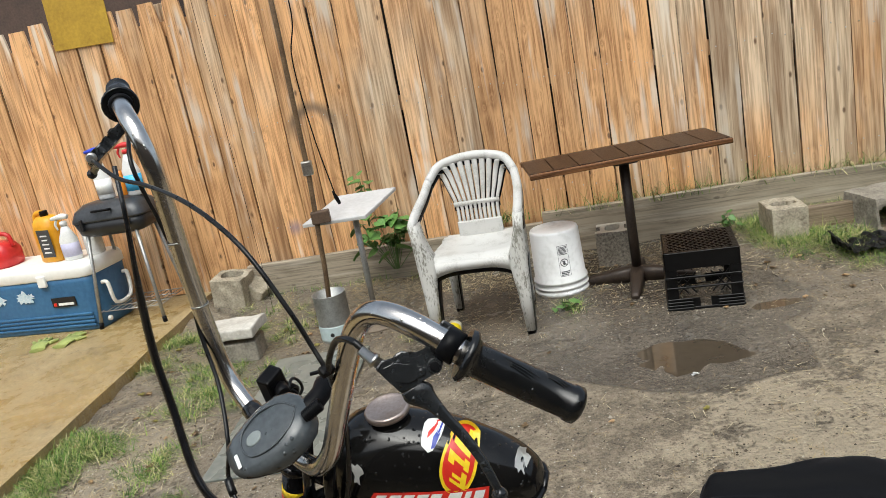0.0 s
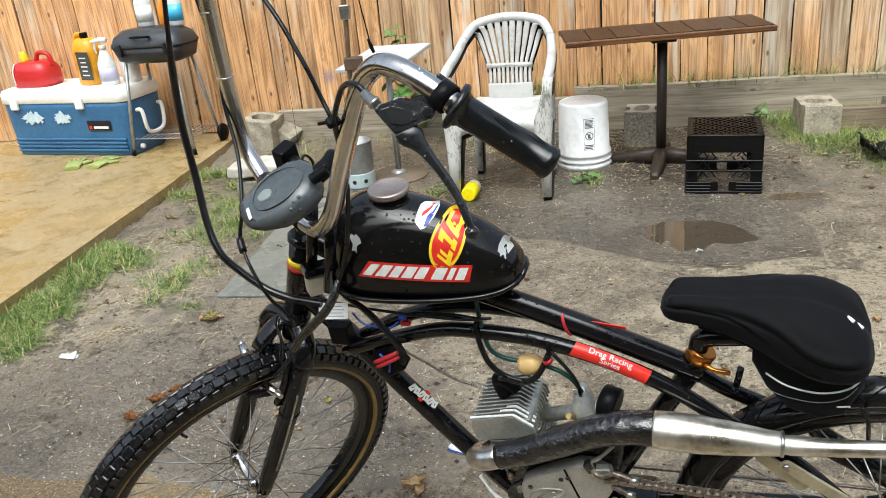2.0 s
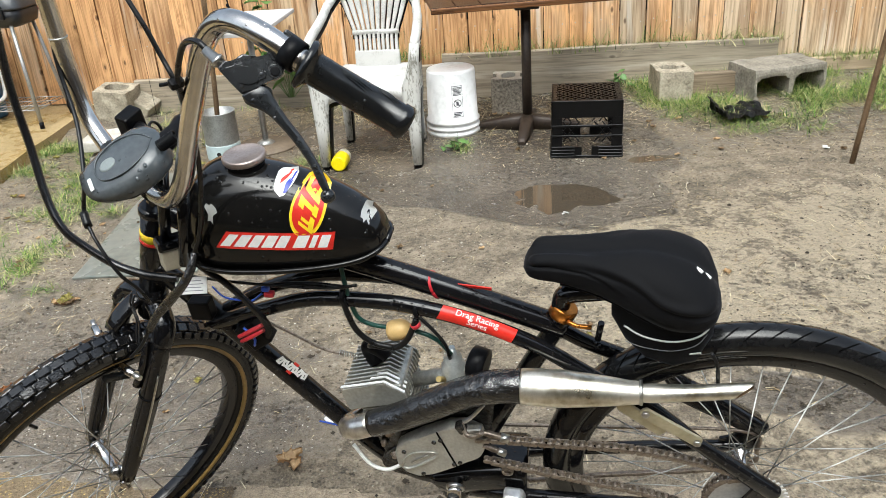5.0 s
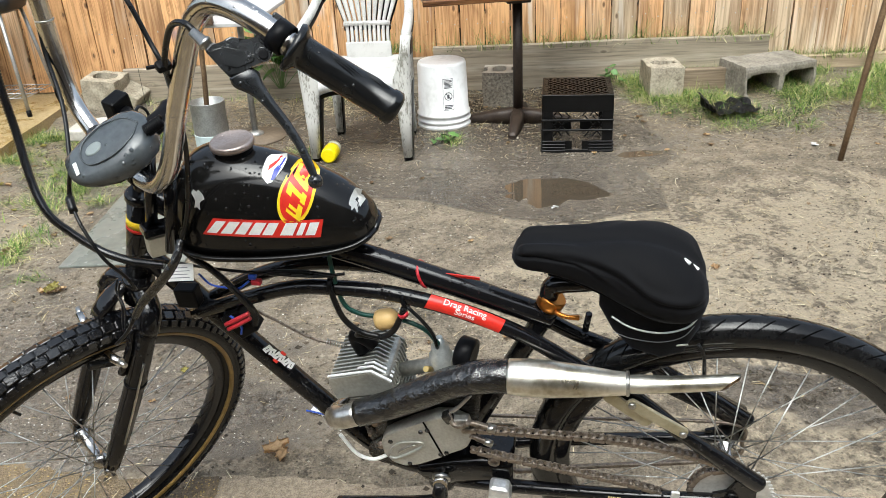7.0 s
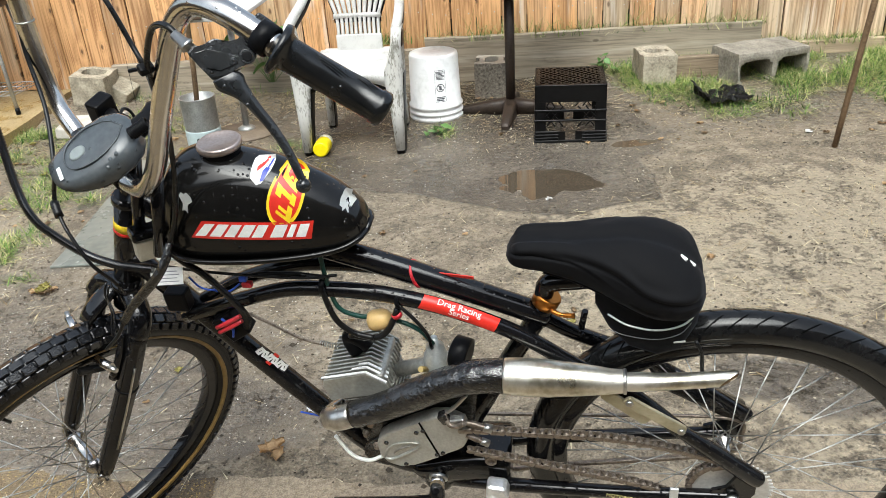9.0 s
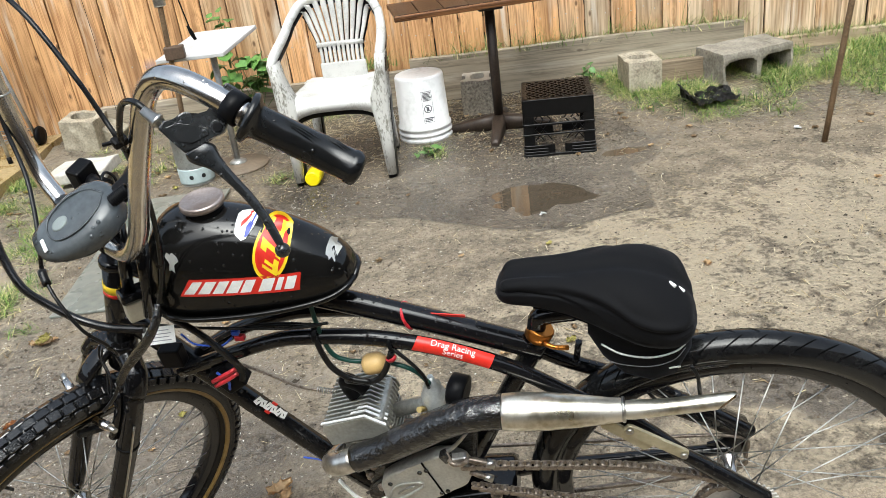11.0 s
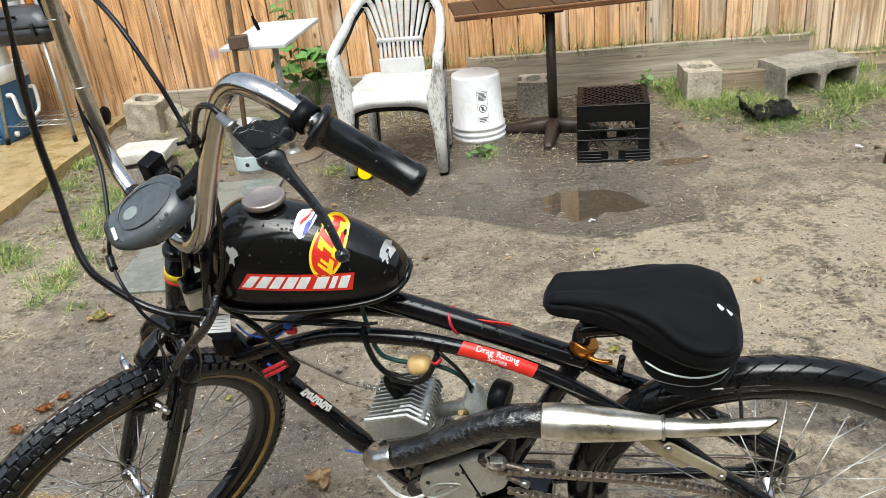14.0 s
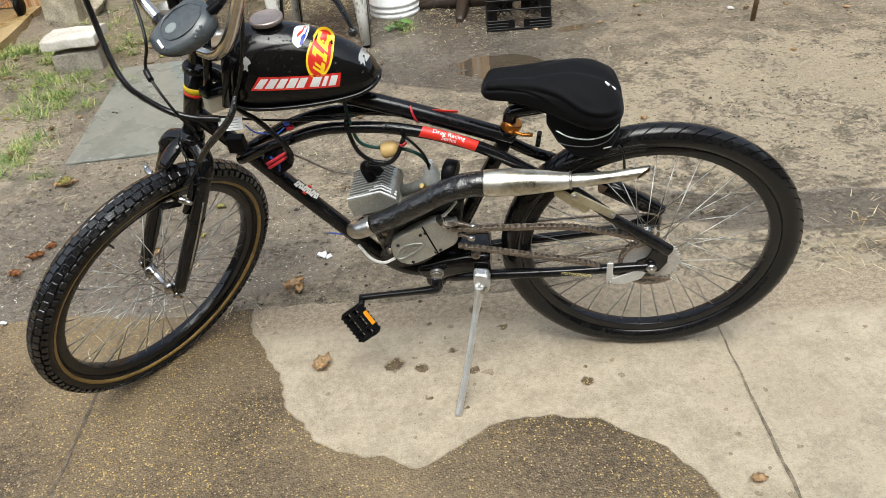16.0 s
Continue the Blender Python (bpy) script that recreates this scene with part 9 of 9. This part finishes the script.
me.materials.append(island_mat("pale_grit", [(0.22, 0.19, 0.15), (0.38, 0.35, 0.30), (0.52, 0.50, 0.45), (0.68, 0.66, 0.62)], 0.7))
tagged(new("grit", me), "pale grit and tiny stones scattered on the dirt", "gravel", kind="stuff")


def leaf(x, y, z, size, rz, curl, material, label):
    """A crinkled leaf with a lobed edge, its rim curling up from the ground."""
    b = bmesh.new()
    rows = []
    n, half = (22, 6) if size > 0.045 else (10, 3)
    for i in range(n + 1):
        t = i / n
        w = 0.36 * math.sin(math.pi * (0.04 + 0.94 * t)) ** 0.8 * (1 + 0.34 * math.sin(19 * t + rz)) + 0.02
        row = []
        for k in range(-half, half + 1):
            q = k / half
            rag = 1 + 0.35 * noise.noise((14 * t, rz, 3 * math.copysign(1, q)))
            up = curl * abs(q) ** 1.4 * (0.55 + 0.7 * noise.noise((4 * t, rz, q))) + 0.16 * (1 + noise.noise((7 * t, 5 * q, rz))) + 0.16 * abs(t - 0.4) - 0.05 * math.exp(-(q / 0.2) ** 2)
            row.append(b.verts.new((size * (t - 0.5 + 0.10 * abs(q) * math.sin(19 * t + rz + 1.2) + 0.05 * noise.noise((5 * q, rz, t))), size * w * q * rag, size * max(0.0, up) * 0.8 + 0.001)))
        rows.append(row)
    for p, q in zip(rows, rows[1:]):
        for k in range(2 * half):
            b.faces.new((p[k], p[k + 1], q[k + 1], q[k])).smooth = True
    bmesh.ops.solidify(b, geom=b.faces[:], thickness=0.0006)
    ob = part("fallen_leaf", b, material, None, m=pose(x, y, z, 0, 0, rz))
    return tagged(ob, label, "leaf", "fallen leaves")


brown_leaf = mat("brown_leaf", (0.20, 0.125, 0.062), (0.38, 0.26, 0.14), 40, 0.6, 0.3)
tan_leaf = mat("tan_leaf", (0.46, 0.29, 0.14), (0.72, 0.53, 0.31), 40, 0.6, 0.3)
yellow_leaf = mat("yellow_leaf", (0.33, 0.30, 0.07), (0.5, 0.43, 0.14), 40, 0.6, 0.3)
wet_leaf = mat("wet_orange_leaf", (0.22, 0.07, 0.015), (0.38, 0.15, 0.04), 30, 0.3, 0.3)
leaf(-0.080, 1.500, 0.004, 0.062, 20, 0.4, tan_leaf, "curled tan leaf lying on the dirt")
leaf(-0.066, 1.478, 0.004, 0.045, 80, 0.35, tan_leaf, "curled tan leaf lying on the dirt")
leaf(-0.037, 1.12, 0.001, 0.062, 50, 0.3, tan_leaf, "dry tan leaf lying on the concrete")
leaf(0.805, 0.456, 0.001, 0.035, -20, 0.3, tan_leaf, "small tan leaf lying on the concrete")
leaf(-0.885, 2.508, 0.006, 0.06, 70, 0.25, yellow_leaf, "yellow-green leaf lying on the dirt")
for k in range(4):
    leaf(-0.885 + 0.03 * math.cos(1.7 * k), 2.508 + 0.022 * math.sin(1.7 * k), 0.006, 0.034 + 0.004 * k, 70 * k, 0.3, (tan_leaf, brown_leaf)[k % 2], "small withered leaf lying in the mud")
for x, y, sz, rz in ((-0.9, 1.98, 0.058, 10), (-0.86, 2.03, 0.044, 60), (-0.95, 1.89, 0.05, 130)):
    leaf(x, y, 0.004, sz, rz, 0.12, wet_leaf, "wet orange leaf pressed into the mud")
for k in range(140):
    x, y = (gr_.uniform(-1.2, 3.2), gr_.uniform(1.7, 4.3)) if k < 84 else (gr_.uniform(-1.55, -0.5), gr_.uniform(2.6, 4.5))
    if y > fy(x) - 0.15 or pad_d(x, y) < 0.05 or puddle(x, y) < 1.2:
        continue
    mm, ll = ((brown_leaf, "small curled brown leaf on the dirt"), (tan_leaf, "small dry tan leaf on the dirt"), (yellow_leaf, "small yellowing leaf on the dirt"))[(0, 1, 0, 1, 0, 1, 2, 0, 1)[k % 9]]
    leaf(x, y, ground_z(x, y) + 0.001, gr_.uniform(0.014, 0.04), gr_.uniform(0, 360), gr_.uniform(0.15, 0.4), mm, ll)
paper = mat("wet_paper", (0.55, 0.54, 0.52), (0.78, 0.77, 0.75), 30, 0.6, 0.3)
for x, y, sx, rz in ((2.314, 3.182, 0.05, 15), (0.03, 1.64, 0.05, 10), (0.97, 2.80, 0.035, 40), (-1.32, 2.28, 0.07, 60), (-0.93, 1.62, 0.025, 20)):
    b = bmesh.new()
    for i in range(4):
        box((sx * gr_.uniform(0.3, 0.6), sx * gr_.uniform(0.2, 0.4), 0.003), (0, 0, 0), 0.0008, m=pose(gr_.uniform(-0.3, 0.3) * sx, gr_.uniform(-0.2, 0.2) * sx, 0.003 + 0.003 * i, gr_.uniform(-20, 20), gr_.uniform(-20, 20), gr_.uniform(0, 180)), bm=b)
    tagged(part("paper_scrap", b, paper, None, m=pose(x, y, ground_z(x, y), 0, 0, rz)), "crumpled white paper scrap on the dirt", "paper", "paper scraps")


# broad-leaved weed behind the tray
def weed(x, y, z, n, h, spread, label):
    w = thing("weed", pose(x, y, z), label, "plant", "weeds")
    lm_ = mat("weed_leaf", (0.06, 0.155, 0.03), (0.16, 0.31, 0.075), 25, 0.45, 0.2)
    sm_ = plain("weed_stem", (0.10, 0.17, 0.05), 0.6)
    for i in range(n):
        a, r = gr_.uniform(0, 2 * math.pi), spread * math.sqrt(gr_.random())
        hh = h * gr_.uniform(0.35, 1.0)
        tip = Vector((r * math.cos(a), 0.4 * r * math.sin(a), hh))
        if i % 2 == 0:
            part("stem", sweep([(0.1 * tip.x, 0.1 * tip.y, 0), (0.6 * tip.x, 0.6 * tip.y, hh * 0.6), tip], 0.0022, 5, 3), sm_, w)
        ln = gr_.uniform(0.065, 0.110) * (0.42 if h < 0.2 else min(1.0, spread / 0.12 + 0.3))
        m = Matrix.Translation(tip) @ pose(0, 0, 0, gr_.uniform(-35, 35), gr_.uniform(-30, 40), gr_.uniform(0, 360))
        lb = bmesh.new()
        rows = []
        for k in range(5):
            t = k / 4
            ww = 0.44 * ln * math.sin(math.pi * (0.1 + 0.88 * t) ** 0.8)
            rows.append([lb.verts.new(m @ Vector((ln * t, ww * s, 0.12 * ln * abs(s) - 0.25 * ln * t * t))) for s in (-1, 0, 1)])
        for p, q in zip(rows, rows[1:]):
            for k in range(2):
                lb.faces.new((p[k], p[k + 1], q[k + 1], q[k])).smooth = True
        part("leaf", lb, lm_, w)


weed(-0.16, 4.60, 0.12, 46, 0.34, 0.17, "leafy green weed growing beside the fence")
weed(-0.27, 4.62, 0.40, 14, 0.34, 0.05, "leafy green weed shoot rising behind the tray")
weed(1.66, 4.17, 0.075, 12, 0.12, 0.06, "small leafy weed beside the milk crate")
weed(0.66, 3.70, 0.0, 10, 0.05, 0.06, "small leafy weed by the bucket")
